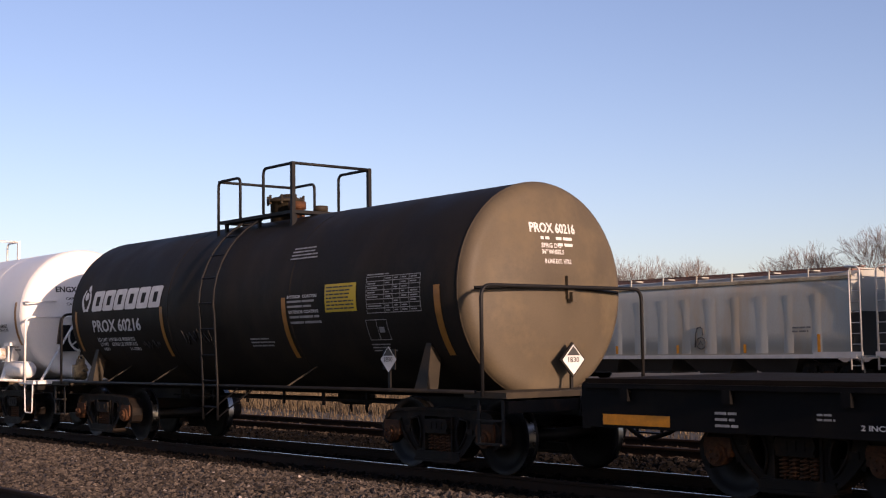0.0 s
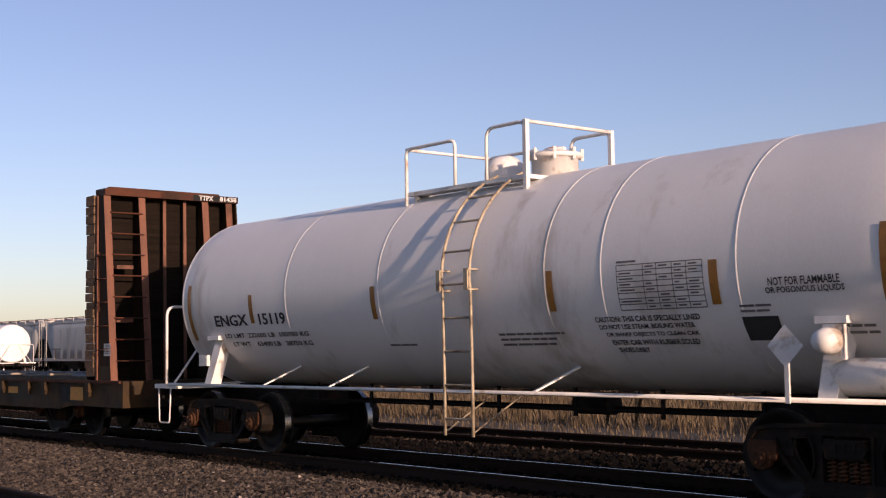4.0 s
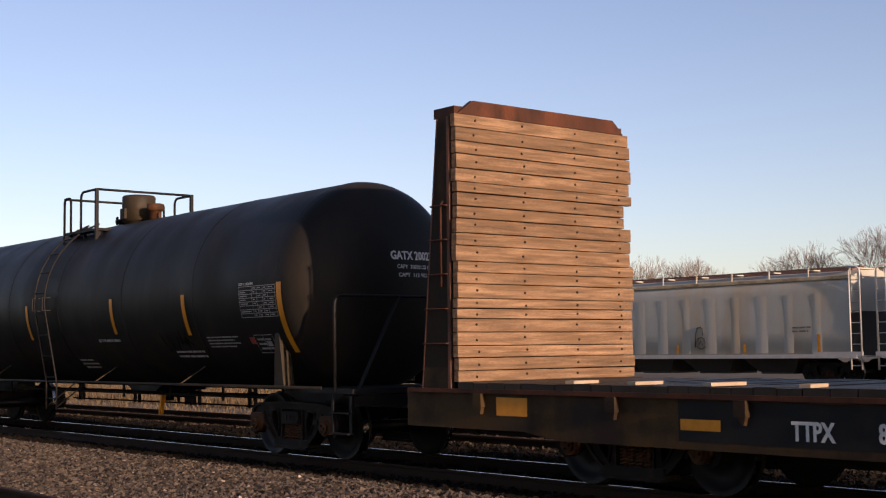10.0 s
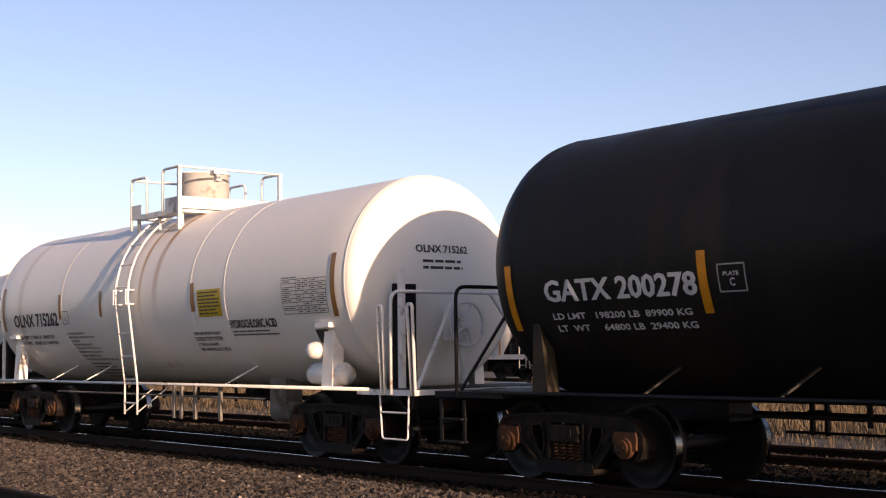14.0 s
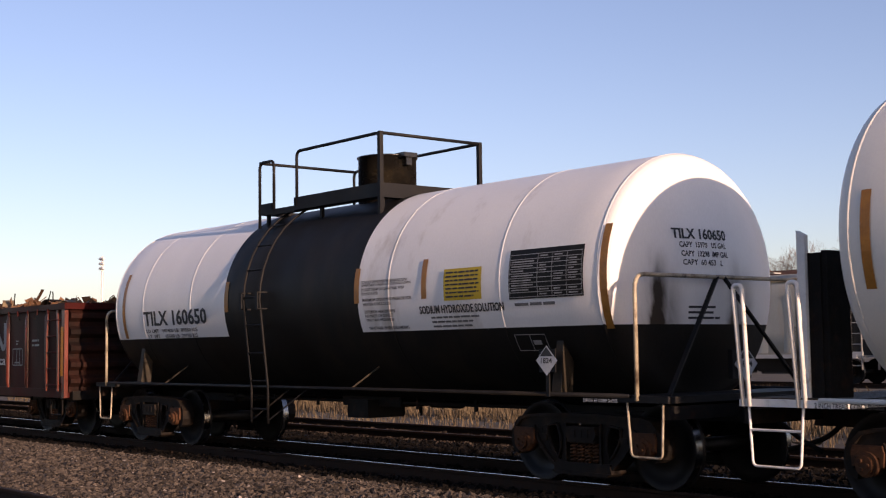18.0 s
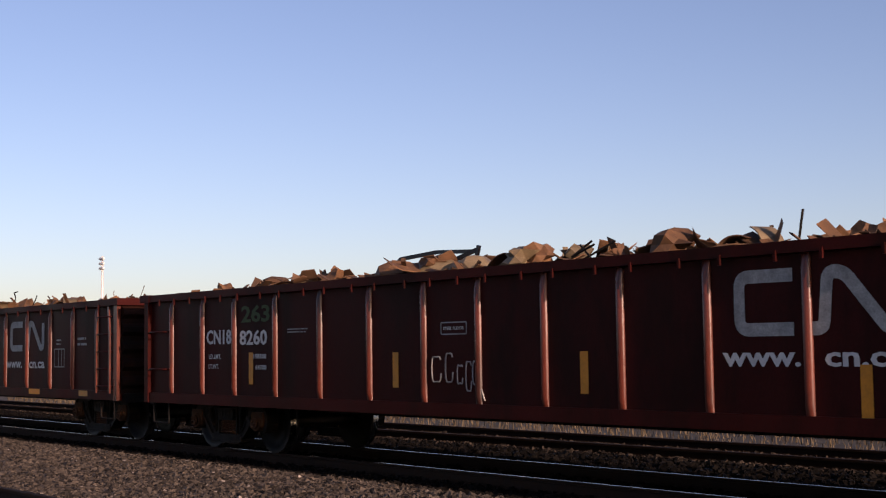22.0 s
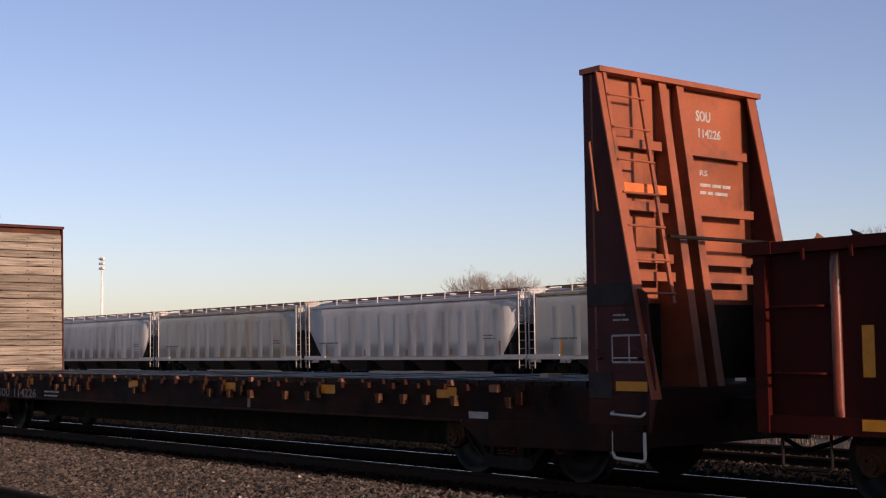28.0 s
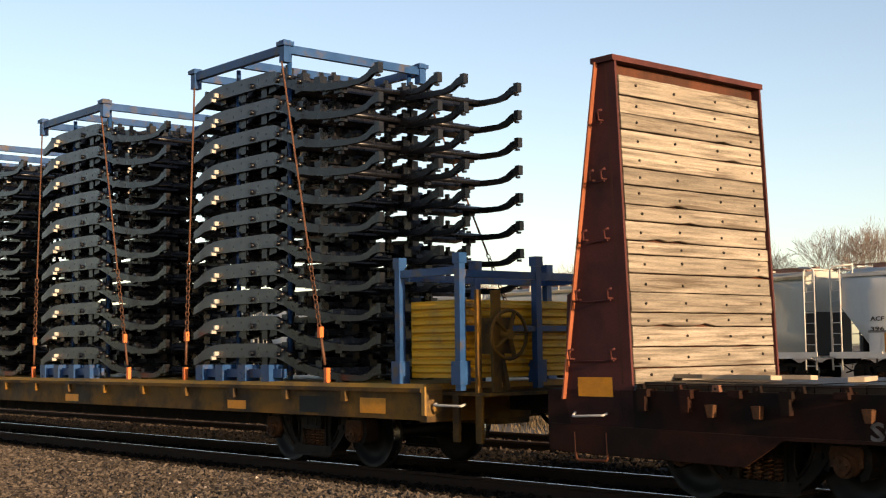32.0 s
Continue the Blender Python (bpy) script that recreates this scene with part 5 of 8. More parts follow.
lettering(car_t, STENCIL_W, on_plane(-1.432), [("text", "2 INCH HF COMP SHOES", 5.55, 6.05, 0.955, 0.995)])
placard(car_t, 0, 0, 0, lambda a, b, k=0.0: (6.51 + k, 0.14 + a, 1.34 + b), "1824", 0.20)
bm = B()
box(bm, 6.44, 6.50, -0.08, 0.24, 1.18, 1.50)
part("placard_holder", bm, FLATBLACK, car_t)
side_board(car_t, 5.0, -1.42, 1.40, "1824", FLATBLACK)


# ---------- gondolas ----------
def gondola(label, mat, ribs, half):
    car = thing("gondola", label, "gondola car", "freight cars of the passing train")
    w, z0, z1 = 1.55, 0.84, 2.40
    for q in (-1, 1):
        bm = B()
        box(bm, -half, half, q * w - 0.02, q * w + 0.02, z0, z1)
        part("side_sheet", bm, mat, car)
        bm = B()
        box(bm, -half, half, q * (w + 0.03) - 0.09, q * (w + 0.03) + 0.09, z1 - 0.03, z1 + 0.08)
        part("top_chord", bm, mat, car)
        bm = B()
        box(bm, -half, half, q * (w + 0.02) - 0.05, q * (w + 0.02) + 0.05, z0 - 0.10, z0 + 0.06)
        part("side_sill", bm, mat, car)
        # ribs in a lighter gloss red: sun highlights put into the colour
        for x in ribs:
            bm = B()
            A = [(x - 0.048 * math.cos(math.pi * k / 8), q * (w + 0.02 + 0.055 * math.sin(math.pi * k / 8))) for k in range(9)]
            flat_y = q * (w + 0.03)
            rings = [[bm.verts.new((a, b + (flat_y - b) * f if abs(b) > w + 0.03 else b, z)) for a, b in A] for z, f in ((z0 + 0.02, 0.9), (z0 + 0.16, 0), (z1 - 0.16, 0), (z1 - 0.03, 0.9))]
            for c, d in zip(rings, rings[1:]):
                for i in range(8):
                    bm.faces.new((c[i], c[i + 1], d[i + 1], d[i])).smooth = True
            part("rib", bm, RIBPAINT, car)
            for dx in (-0.28, 0.22):
                bm = B()
                box(bm, x + dx, x + dx + 0.03, q * (w + 0.125) - 0.012, q * (w + 0.125) + 0.012, z1 - 0.10, z1 + 0.0)
                part("lashing_eye", bm, mat, car)
    for s in (-1, 1):
        # darker red-brown: shade from the neighbouring car put into the end's colour
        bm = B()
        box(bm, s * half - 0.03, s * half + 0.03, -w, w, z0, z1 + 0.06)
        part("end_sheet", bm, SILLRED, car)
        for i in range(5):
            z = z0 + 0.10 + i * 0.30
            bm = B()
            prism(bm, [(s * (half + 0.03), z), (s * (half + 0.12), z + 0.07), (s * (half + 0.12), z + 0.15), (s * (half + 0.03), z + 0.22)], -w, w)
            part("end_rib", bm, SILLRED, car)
        bm = B()
        box(bm, min(s * (half + 0.12), s * (half - 0.2)), max(s * (half + 0.12), s * (half - 0.2)), -w - 0.13, w + 0.13, z1 - 0.03, z1 + 0.09)
        part("end_chord", bm, mat, car)
        for q in (-1, 1):
            bm = B()
            prism(bm, [(s * (half + 0.03), z0 - 0.1), (s * (half - 0.10), z0 - 0.1), (s * (half - 0.10), z1 - 0.03), (s * (half + 0.03), z1 - 0.03)], q * (w + 0.02), q * (w + 0.09))
            # lighter red on the sunward end only, sunlight put into the colour
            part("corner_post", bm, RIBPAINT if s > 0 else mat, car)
            y = q * (w + 0.12)
            xs = (s * (half - 0.19), s * (half - 0.71))
            for i in range(5) if s > 0 else (1, 3):
                bm = B()
                z = 0.98 + i * 0.30
                pipe(bm, rounded([(xs[0], y - q * 0.1, z), (xs[0], y, z), (xs[1], y, z), (xs[1], y - q * 0.1, z)], 0.04, 2), 0.013, 6)
                part("grab_iron", bm, mat, car)
            for xa, xb, wd in ((xs[0], s * (half - 0.30), 0.055), (xs[1], xs[1], 0.025)) if s > 0 else ():
                bm = B()
                beam(bm, (xa, y, 0.86), (xa, y, 1.92), wd, 0.025, up=(0, 1, 0))
                beam(bm, (xa, y, 1.90), (xb, y - q * 0.03, z1 - 0.04), wd, 0.025, up=(0, 1, 0))
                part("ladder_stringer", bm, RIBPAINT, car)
            bm = B()
            pipe(bm, rounded([(xs[0], q * (w + 0.02), 0.78), (xs[0], q * (w + 0.02), 0.42), (xs[1], q * (w + 0.02), 0.42), (xs[1], q * (w + 0.02), 0.78)], 0.05, 3), 0.016, 6)
            part("corner_step", bm, GRIME, car)
        truck(car, s * (half - 1.75))
        coupler(car, s * (half + 0.1), s)
        bm = B()
        box(bm, min(s * half, s * (half - 3.5)), max(s * half, s * (half - 3.5)), -0.3, 0.3, 0.70, 0.84)
        box(bm, s * half - 0.1, s * half + 0.1, -1.5, 1.5, 0.70, 0.86)
        part("end_sill", bm, GRIME, car)
    bm = B()
    box(bm, -half + 0.05, half - 0.05, -w + 0.03, w - 0.03, 0.86, 0.92)
    for i in range(9):
        x = -half + 1 + (2 * half - 2) * i / 8
        box(bm, x - 0.06, x + 0.06, -w + 0.03, w - 0.03, 0.72, 0.86)
    box(bm, -half + 2.8, half - 2.8, -0.25, 0.25, 0.60, 0.86)
    part("floor", bm, GRIME, car)
    return car


def scrap_heap(half, seed, bumps, label):
    """A heap of bent plates, strips and bars inside a gondola."""
    rnd = random.Random(seed)
    heap = thing("scrap_heap", label, "scrap metal", "scrap loads")
    top = lambda x: 2.42 + 0.12 + sum(a * math.exp(-((x - c) / w) ** 2) for c, w, a in bumps)
    bm = B()
    n = 48
    rows = []
    for i in range(n + 1):
        x = -half + 0.15 + (2 * half - 0.3) * i / n
        rows.append([bm.verts.new((x, y, (top(x) - 0.15) * (1 - 0.10 * (y / 1.45) ** 2) + rnd.uniform(-0.06, 0.06))) for y in (-1.45, -0.9, -0.3, 0.3, 0.9, 1.45)])
    for a, b in zip(rows, rows[1:]):
        for j in range(5):
            bm.faces.new((a[j], b[j], b[j + 1], a[j + 1]))
    for k in range(26):
        lx, ly = rnd.uniform(-half + 0.6, half - 0.6), rnd.uniform(-1.2, 0.9)
        lump = B()
        bmesh.ops.create_icosphere(lump, subdivisions=2, radius=1.0)
        sx, sy, sz = rnd.uniform(0.16, 0.34), rnd.uniform(0.14, 0.28), rnd.uniform(0.09, 0.19)
        for v in lump.verts:
            v.co *= rnd.uniform(0.45, 1.35)
            v.co = Vector((lx + v.co.x * sx, ly + v.co.y * sy, top(lx) - 0.10 + v.co.z * sz))
        part("crumpled_sheet", lump, SCRAPPALE if k % 4 == 0 else SCRAP, heap)
    for kind, count in (("plate", 760), ("pale", 16), ("bar", 120), ("curl", 34)):
        if kind == "pale":
            part("scrap_bed", bm, SCRAP, heap)
            bm = B()
        if kind == "bar":
            part("pale_sheet", bm, SCRAPPALE, heap, "pale bent sheet scrap")
            bm = B()
        for _ in range(count):
            x, y = rnd.uniform(-half + 0.3, half - 0.3), rnd.uniform(-1.4, 1.35)
            z = top(x) - 0.16 - 0.12 * abs(y / 1.4) + rnd.uniform(-0.10, 0.10)
            m = Matrix.Translation((x, y, z)) @ Euler((rnd.gauss(0, 0.5), rnd.gauss(0, 0.45), rnd.uniform(0, 6.28))).to_matrix().to_4x4()
            if kind in ("plate", "pale"):
                a, b, k = rnd.uniform(0.08, 0.30), rnd.uniform(0.05, 0.14), rnd.uniform(-0.10, 0.10)
                g = [[m @ Vector((a * (i - 1.5) / 1.5 * rnd.uniform(0.8, 1.1), b * j * rnd.uniform(0.7, 1.2), k * (i - 1.5) ** 2 * 0.4)) for j in (-1, 1)] for i in range(4)]
                v = [[[bm.verts.new(p + Vector((0, 0, d))) for p in r] for r in g] for d in (0, 0.012)]
                for i in range(3):
                    bm.faces.new((v[1][i][0], v[1][i + 1][0], v[1][i + 1][1], v[1][i][1]))
                    bm.faces.new((v[0][i][0], v[0][i][1], v[0][i + 1][1], v[0][i + 1][0]))
                    for j in (0, 1):
                        bm.faces.new((v[0][i][j], v[0][i + 1][j], v[1][i + 1][j], v[1][i][j]))
                for i in (0, 3):
                    bm.faces.new((v[0][i][0], v[0][i][1], v[1][i][1], v[1][i][0]))
            elif kind == "bar":
                ln = rnd.uniform(0.2, 0.7)
                beam(bm, m @ Vector((-ln / 2, 0, 0)), m @ Vector((ln / 2, 0, rnd.uniform(0, 0.08))), rnd.uniform(0.02, 0.07), rnd.uniform(0.01, 0.05))
            else:
                m = Matrix.Translation((0, 0, 0.04)) @ m
                pts, p, a = [], Vector((0, 0, 0)), rnd.uniform(0, 6)
                for i in range(7):
                    pts.append(m @ p)
                    p = p + Vector((0.085 * math.cos(a), 0.03, 0.035 * math.sin(a) + 0.004))
                    a += rnd.uniform(-0.9, 0.9)
                pipe(bm, pts, rnd.uniform(0.008, 0.016), 4)
    tagged(part("scrap_strip", bm, SCRAP, heap), kind="stuff")
    for o in heap.children:
        tagged(o, kind="stuff")
    return heap


RIBS1 = [-7.60, -6.60, -5.64, -4.50, -3.37, -2.23, -1.10, -0.08, 1.03, 2.17, 3.31, 4.45, 5.57, 6.54, 7.51]
RIBS2 = [-7.55, -6.52, -5.52, -4.39, -3.30, -2.20, -1.22, -0.12, 0.98, 2.09, 3.20, 4.31, 5.43, 6.45, 7.48]
PN = on_plane(-1.576)
car_c = gondola("red-brown steel gondola loaded with rusty scrap metal", TUSCAN, RIBS1, 8.42)
CARS.append((car_c, -121.6))
lettering(car_c, STENCIL_W, PN, [("text", "CN18", -6.48, -5.74, 1.66, 1.88), ("text", "8260", -5.49, -4.73, 1.64, 1.86), ("text", "LD.LMT.", -6.41, -6.04, 1.44, 1.51), ("text", "LT.WT.", -6.42, -6.11, 1.29, 1.36),
    ("text", "198300", -5.10, -4.75, 1.44, 1.51), ("text", "64700", -5.05, -4.75, 1.28, 1.35), ("bars", -4.19, -3.66, 1.79, 1.87, 2, 0, 1, 4), ("grid", -0.77, -0.30, 1.72, 1.86, (), 1, 0, 0.015, False), ("text", "STEEL FLOOR", -0.73, -0.34, 1.77, 1.81),
    ("text", "www.", 3.48, 4.36, 1.34, 1.47), ("text", "cn.ca", 4.62, 5.41, 1.34, 1.47), ("grid", 5.80, 6.29, 1.34, 1.66, (0.42, 0.72), 1, 0, 0.02, False), ("bars", 5.9, 6.2, 1.36, 1.42, 1, 0, 4, 2), ("bars", 5.96, 6.13, 1.73, 1.84, 2, 0, 5, 2), ("bars", 6.77, 7.18, 1.68, 1.86, 2, 0, 6, 2)])
lettering(car_c, GREENPAINT, PN, [("text", "263", -5.44, -4.66, 1.97, 2.22)])
for x, z0, z1 in ((-5.17, 1.07, 1.53), (-1.68, 1.07, 1.51), (1.63, 1.05, 1.50), (5.03, 0.90, 1.36), (8.36, 1.14, 2.05)):
    lettering(car_c, YELLOW, on_plane(-1.578 if x < 8 else -1.648), [("patch", x - 0.06, x + 0.06, z0, z1)])


def stroke(bm, pts, w, put):
    """A flat painted stroke of even width along a path of (x, z)."""
    pts = [Vector((a, b, 0)) for a, b in pts]
    edge = []
    for i, q in enumerate(pts):
        a = (pts[i] - pts[i - 1]).normalized() if i else (pts[1] - pts[0]).normalized()
        b = (pts[i + 1] - pts[i]).normalized() if i + 1 < len(pts) else a
        d = (a + b).normalized()
        n = Vector((-d.y, d.x, 0)) * (w / 2 / max(0.5, d.dot(a)))
        edge.append([bm.verts.new(put(*(q + k * n)[:2])) for k in (-1, 1)])
    for a, b in zip(edge, edge[1:]):
        bm.faces.new((a[0], b[0], b[1], a[1]))


def emblem(car, x0, x1, z0, z1):
    """The owner's emblem: one thick rounded line, bent over and back."""
    t = 0.125
    at = lambda pts: [(x0 + t / 2 + (x1 - x0 - t) * a, z0 + t / 2 + (z1 - z0 - t) * b) for a, b in pts]
    flat3 = lambda pts, r: [tuple(v[:2]) for v in rounded([(a, b, 0) for a, b in pts], r, 5)]
    bm = B()
    stroke(bm, flat3(at([(0.36, 1.0), (0.0, 1.0), (0.0, 0.0), (0.36, 0.0)]), 0.11), t, on_plane(-1.577))
    part("emblem", bm, SMALL_W, car)
    bm = B()
    stroke(bm, flat3(at([(0.46, 0.0), (0.55, 0.0), (0.58, 1.02), (0.68, 1.0), (0.93, -0.02), (1.0, 0.06), (1.0, 1.02)]), 0.10), t, on_plane(-1.577))
    part("emblem", bm, SMALL_W, car)


emblem(car_c, 3.63, 5.44, 1.62, 2.24)
# looping painted scrawl
bm = B()
for i, (x, z, a, b) in enumerate(((-0.86, 1.30, 0.09, 0.22), (-0.62, 1.32, 0.07, 0.20), (-0.42, 1.24, 0.05, 0.16), (-0.26, 1.22, 0.05, 0.2), (-0.12, 1.26, 0.07, 0.2))):
    pts = [(x + a * math.cos(t), -1.58, z + b * math.sin(t) * (1 if i % 2 else 0.8) + 0.03 * math.sin(3 * t)) for t in (0.5 + 5.6 * k / 16 for k in range(17))]
    pipe(bm, pts, 0.010, 4)
pipe(bm, [(-0.05, -1.58, 1.1), (0.0, -1.58, 0.98), (0.02, -1.58, 0.94)], 0.010, 4)
part("painted_scrawl", bm, FAINT, car_c, "pale looping painted scrawl")
heap = scrap_heap(8.4, 5, ((-1.4, 1.0, 0.20), (0.4, 0.8, 0.14), (1.8, 1.2, 0.14), (4.3, 1.6, 0.15), (5.6, 0.7, 0.06), (-4.6, 2.4, 0.18)), "heap of rusty scrap plates and bars in a gondola")
LOADS = [(heap, -121.6)]
for x, y, sx, sz, mat in ((-2.4, -0.95, 0.40, 0.20, SCRAP), (-1.75, -0.85, 0.42, 0.22, SCRAPPALE), (-1.05, -0.8, 0.32, 0.18, SCRAPPALE)):
    rnd = random.Random(x)
    bm = B()
    bmesh.ops.create_icosphere(bm, subdivisions=2, radius=1.0)
    for v in bm.verts:
        v.co = Vector((x, y, 2.54)) + Vector((v.co.x * sx, v.co.y * 0.3, v.co.z * sz)) * rnd.uniform(0.8, 1.12)
    part("crumpled_sheet", bm, mat, heap)
bm = B()
for a, b in (((-2.75, -0.75, 2.68), (-2.62, -0.75, 2.77)), ((-2.62, -0.75, 2.77), (-1.9, -0.7, 2.82)), ((-1.9, -0.7, 2.82), (-1.10, -0.7, 2.78)), ((-1.10, -0.7, 2.80), (-1.70, -0.8, 2.62)), ((-1.10, -0.7, 2.73), (-1.06, -0.7, 2.85))):
    beam(bm, a, b, 0.04, 0.05)
part("bent_frame", bm, FRAMEBLACK, heap, "bent black steel frame")



def bent_sheet(heap, name, mat, base, length, width, lean, bend, turn=0.0, label=""):
    """A strip of plate that rises from base along +x, bending on its way; angles in degrees."""
    bm = B()
    p, a, rows = Vector((0, 0, 0)), radians(lean), []
    for i in range(9):
        rows.append([bm.verts.new(p + Vector((d[0] * math.sin(a), k * width / 2, -d[0] * math.cos(a)))) for k in (-1, 1) for d in ((0.0,), (0.012,))])
        p = p + Vector((math.cos(a), 0, math.sin(a))) * length / 8
        a += radians(bend) / 8
    for r0, r1 in zip(rows, rows[1:]):
        for i, j in ((0, 2), (3, 1), (1, 0), (2, 3)):
            bm.faces.new((r0[i], r0[j], r1[j], r1[i]))
    bm.faces.new([rows[0][i] for i in (0, 1, 3, 2)])
    bm.faces.new([rows[-1][i] for i in (0, 1, 3, 2)])
    bm.transform(Matrix.Translation(base) @ pose(0, 0, 0, 0, 0, turn))
    return part(name, bm, mat, heap, label)


bent_sheet(heap, "bent_strip", SCRAP, (4.78, -0.85, 2.50), 0.52, 0.10, 40, 26, 35, "rusty strip of plate standing up and bent")
bent_sheet(heap, "curled_plate", GRIME, (5.36, -0.75, 2.50), 0.46, 0.34, 62, -95, 20)
bent_sheet(heap, "curled_plate", SCRAP, (6.15, -0.80, 2.46), 0.62, 0.40, 28, -60, -10)
bent_sheet(heap, "curled_plate", SCRAPPALE, (6.70, -0.95, 2.46), 0.34, 0.30, 80, -130, 30)
bent_sheet(heap, "curled_plate", SCRAP, (-0.42, -0.95, 2.50), 0.55, 0.40, 50, -75, 0)
bent_sheet(heap, "curled_plate", SCRAP, (2.95, -0.90, 2.50), 0.42, 0.36, 58, -90, 15)
bent_sheet(heap, "curled_plate", SCRAPPALE, (3.55, -0.80, 2.50), 0.36, 0.26, 70, -60, 160)
for a, b in (((3.83, -0.8, 2.55), (3.89, -0.8, 2.86)), ((5.62, -0.8, 2.55), (5.80, -0.8, 2.83)), ((5.93, -0.8, 2.56), (5.90, -0.8, 2.82)), ((0.72, -0.8, 2.60), (0.98, -0.75, 2.76)), ((0.80, -0.9, 2.58), (1.16, -0.9, 2.70)), ((0.92, -0.8, 2.56), (1.30, -0.7, 2.74)), ((1.05, -0.85, 2.56), (0.84, -0.8, 2.72))):
    bm = B()
    rod(bm, a, b, 0.013, 6)
    part("bent_rod", bm, GRIME, heap)

car_d = gondola("red-brown steel gondola heaped with scrap metal", TUSCAN, RIBS2, 8.36)
CARS.append((car_d, -139.47))
lettering(car_d, STENCIL_W, PN, [("text", "CN13", -6.39, -5.62, 1.63, 1.86), ("text", "7350", -5.33, -4.57, 1.62, 1.84), ("text", "LD.LMT.", -6.21, -5.83, 1.43, 1.51), ("text", "LT.WT.", -6.20, -5.89, 1.28, 1.35), ("text", "199000", -5.01, -4.64, 1.43, 1.51),
    ("text", "64000", -4.97, -4.64, 1.27, 1.34), ("grid", -0.92, -0.39, 1.70, 1.84, (), 1, 0, 0.015, False), ("text", "STEEL FLOOR", -0.87, -0.44, 1.75, 1.79), ("text", "RETAINER VALVE", -1.93, -1.42, 1.12, 1.17), ("bars", -4.12, -3.55, 1.75, 1.84, 2, 0, 1, 4),
    ("text", "www.", 3.23, 4.04, 1.28, 1.41), ("text", "cn.ca", 4.40, 5.14, 1.28, 1.41), ("grid", 5.61, 6.06, 1.31, 1.64, (0.42, 0.72), 1, 0, 0.02, False), ("bars", 5.7, 5.95, 1.70, 1.84, 2, 0, 5, 2), ("bars", 6.64, 7.10, 1.67, 1.87, 2, 0, 6, 2)])
emblem(car_d, 3.42, 5.13, 1.61, 2.20)
lettering(car_d, YELLOW, on_plane(-1.578), [("patch", -7.30, -7.18, 1.25, 1.70), ("patch", -1.92, -1.5, 0.92, 1.01)])
lettering(car_d, YELLOW, on_plane(-1.622), [("patch", -7.30, -6.85, 0.79, 0.89), ("patch", -5.11, -4.63, 0.79, 0.89), ("patch", 1.20, 1.69, 0.79, 0.89), ("patch", 4.51, 5.04, 0.79, 0.89), ("patch", 6.81, 7.18, 0.79, 0.89)])
heap = scrap_heap(8.34, 9, ((-5.2, 0.5, 0.14), (-1.6, 1.2, 0.14), (0.8, 1.0, 0.22), (3.2, 1.5, 0.10), (6.0, 1.0, 0.06)), "heap of rusty scrap sheets and cut plates in a gondola")
LOADS.append((heap, -139.47))
for x, mat, length, width, lean, bend, turn in ((-7.15, SCRAPPALE, 0.50, 0.32, 35, -70, 0), (-5.10, SCRAP, 0.42, 0.36, 55, -80, 20), (-3.05, SCRAP, 0.55, 0.40, 40, -85, -15), (-2.65, SCRAPPALE, 0.36, 0.28, 70, -100, 150),
                                            (0.35, SCRAP, 0.46, 0.34, 50, -90, 170), (1.10, SCRAPPALE, 0.40, 0.30, 65, -70, 10), (2.30, SCRAP, 0.50, 0.36, 30, -60, -20), (4.10, SCRAP, 0.42, 0.30, 48, -90, 25), (4.75, SCRAPPALE, 0.34, 0.26, 72, -90, 160), (6.35, SCRAP, 0.48, 0.34, 30, -60, 0)):
    bent_sheet(heap, "curled_plate", mat, (x, -0.9, 2.48), length, width, lean, bend, turn)
for points in (((-5.75, -0.8, 2.55), (-5.70, -0.8, 2.80), (-5.58, -0.8, 2.84)), ((1.60, -0.8, 2.55), (1.68, -0.8, 2.78), (1.55, -0.78, 2.88), (1.70, -0.76, 2.90)), ((2.85, -0.9, 2.52), (3.05, -0.88, 2.76))):
    bm = B()
    pipe(bm, rounded(list(points), 0.04, 3), 0.013, 6)
    part("bent_rod", bm, GRIME, heap)
bm = B()
lathe(bm, [(2.50, 0.24), (2.53, 0.30), (2.60, 0.31), (2.63, 0.24), (2.60, 0.17), (2.53, 0.17)], "z", 24, (7.85, 0.1, 0.0), caps=False)
part("scrap_tyre", bm, GRIME, heap, "worn black tyre on the scrap")


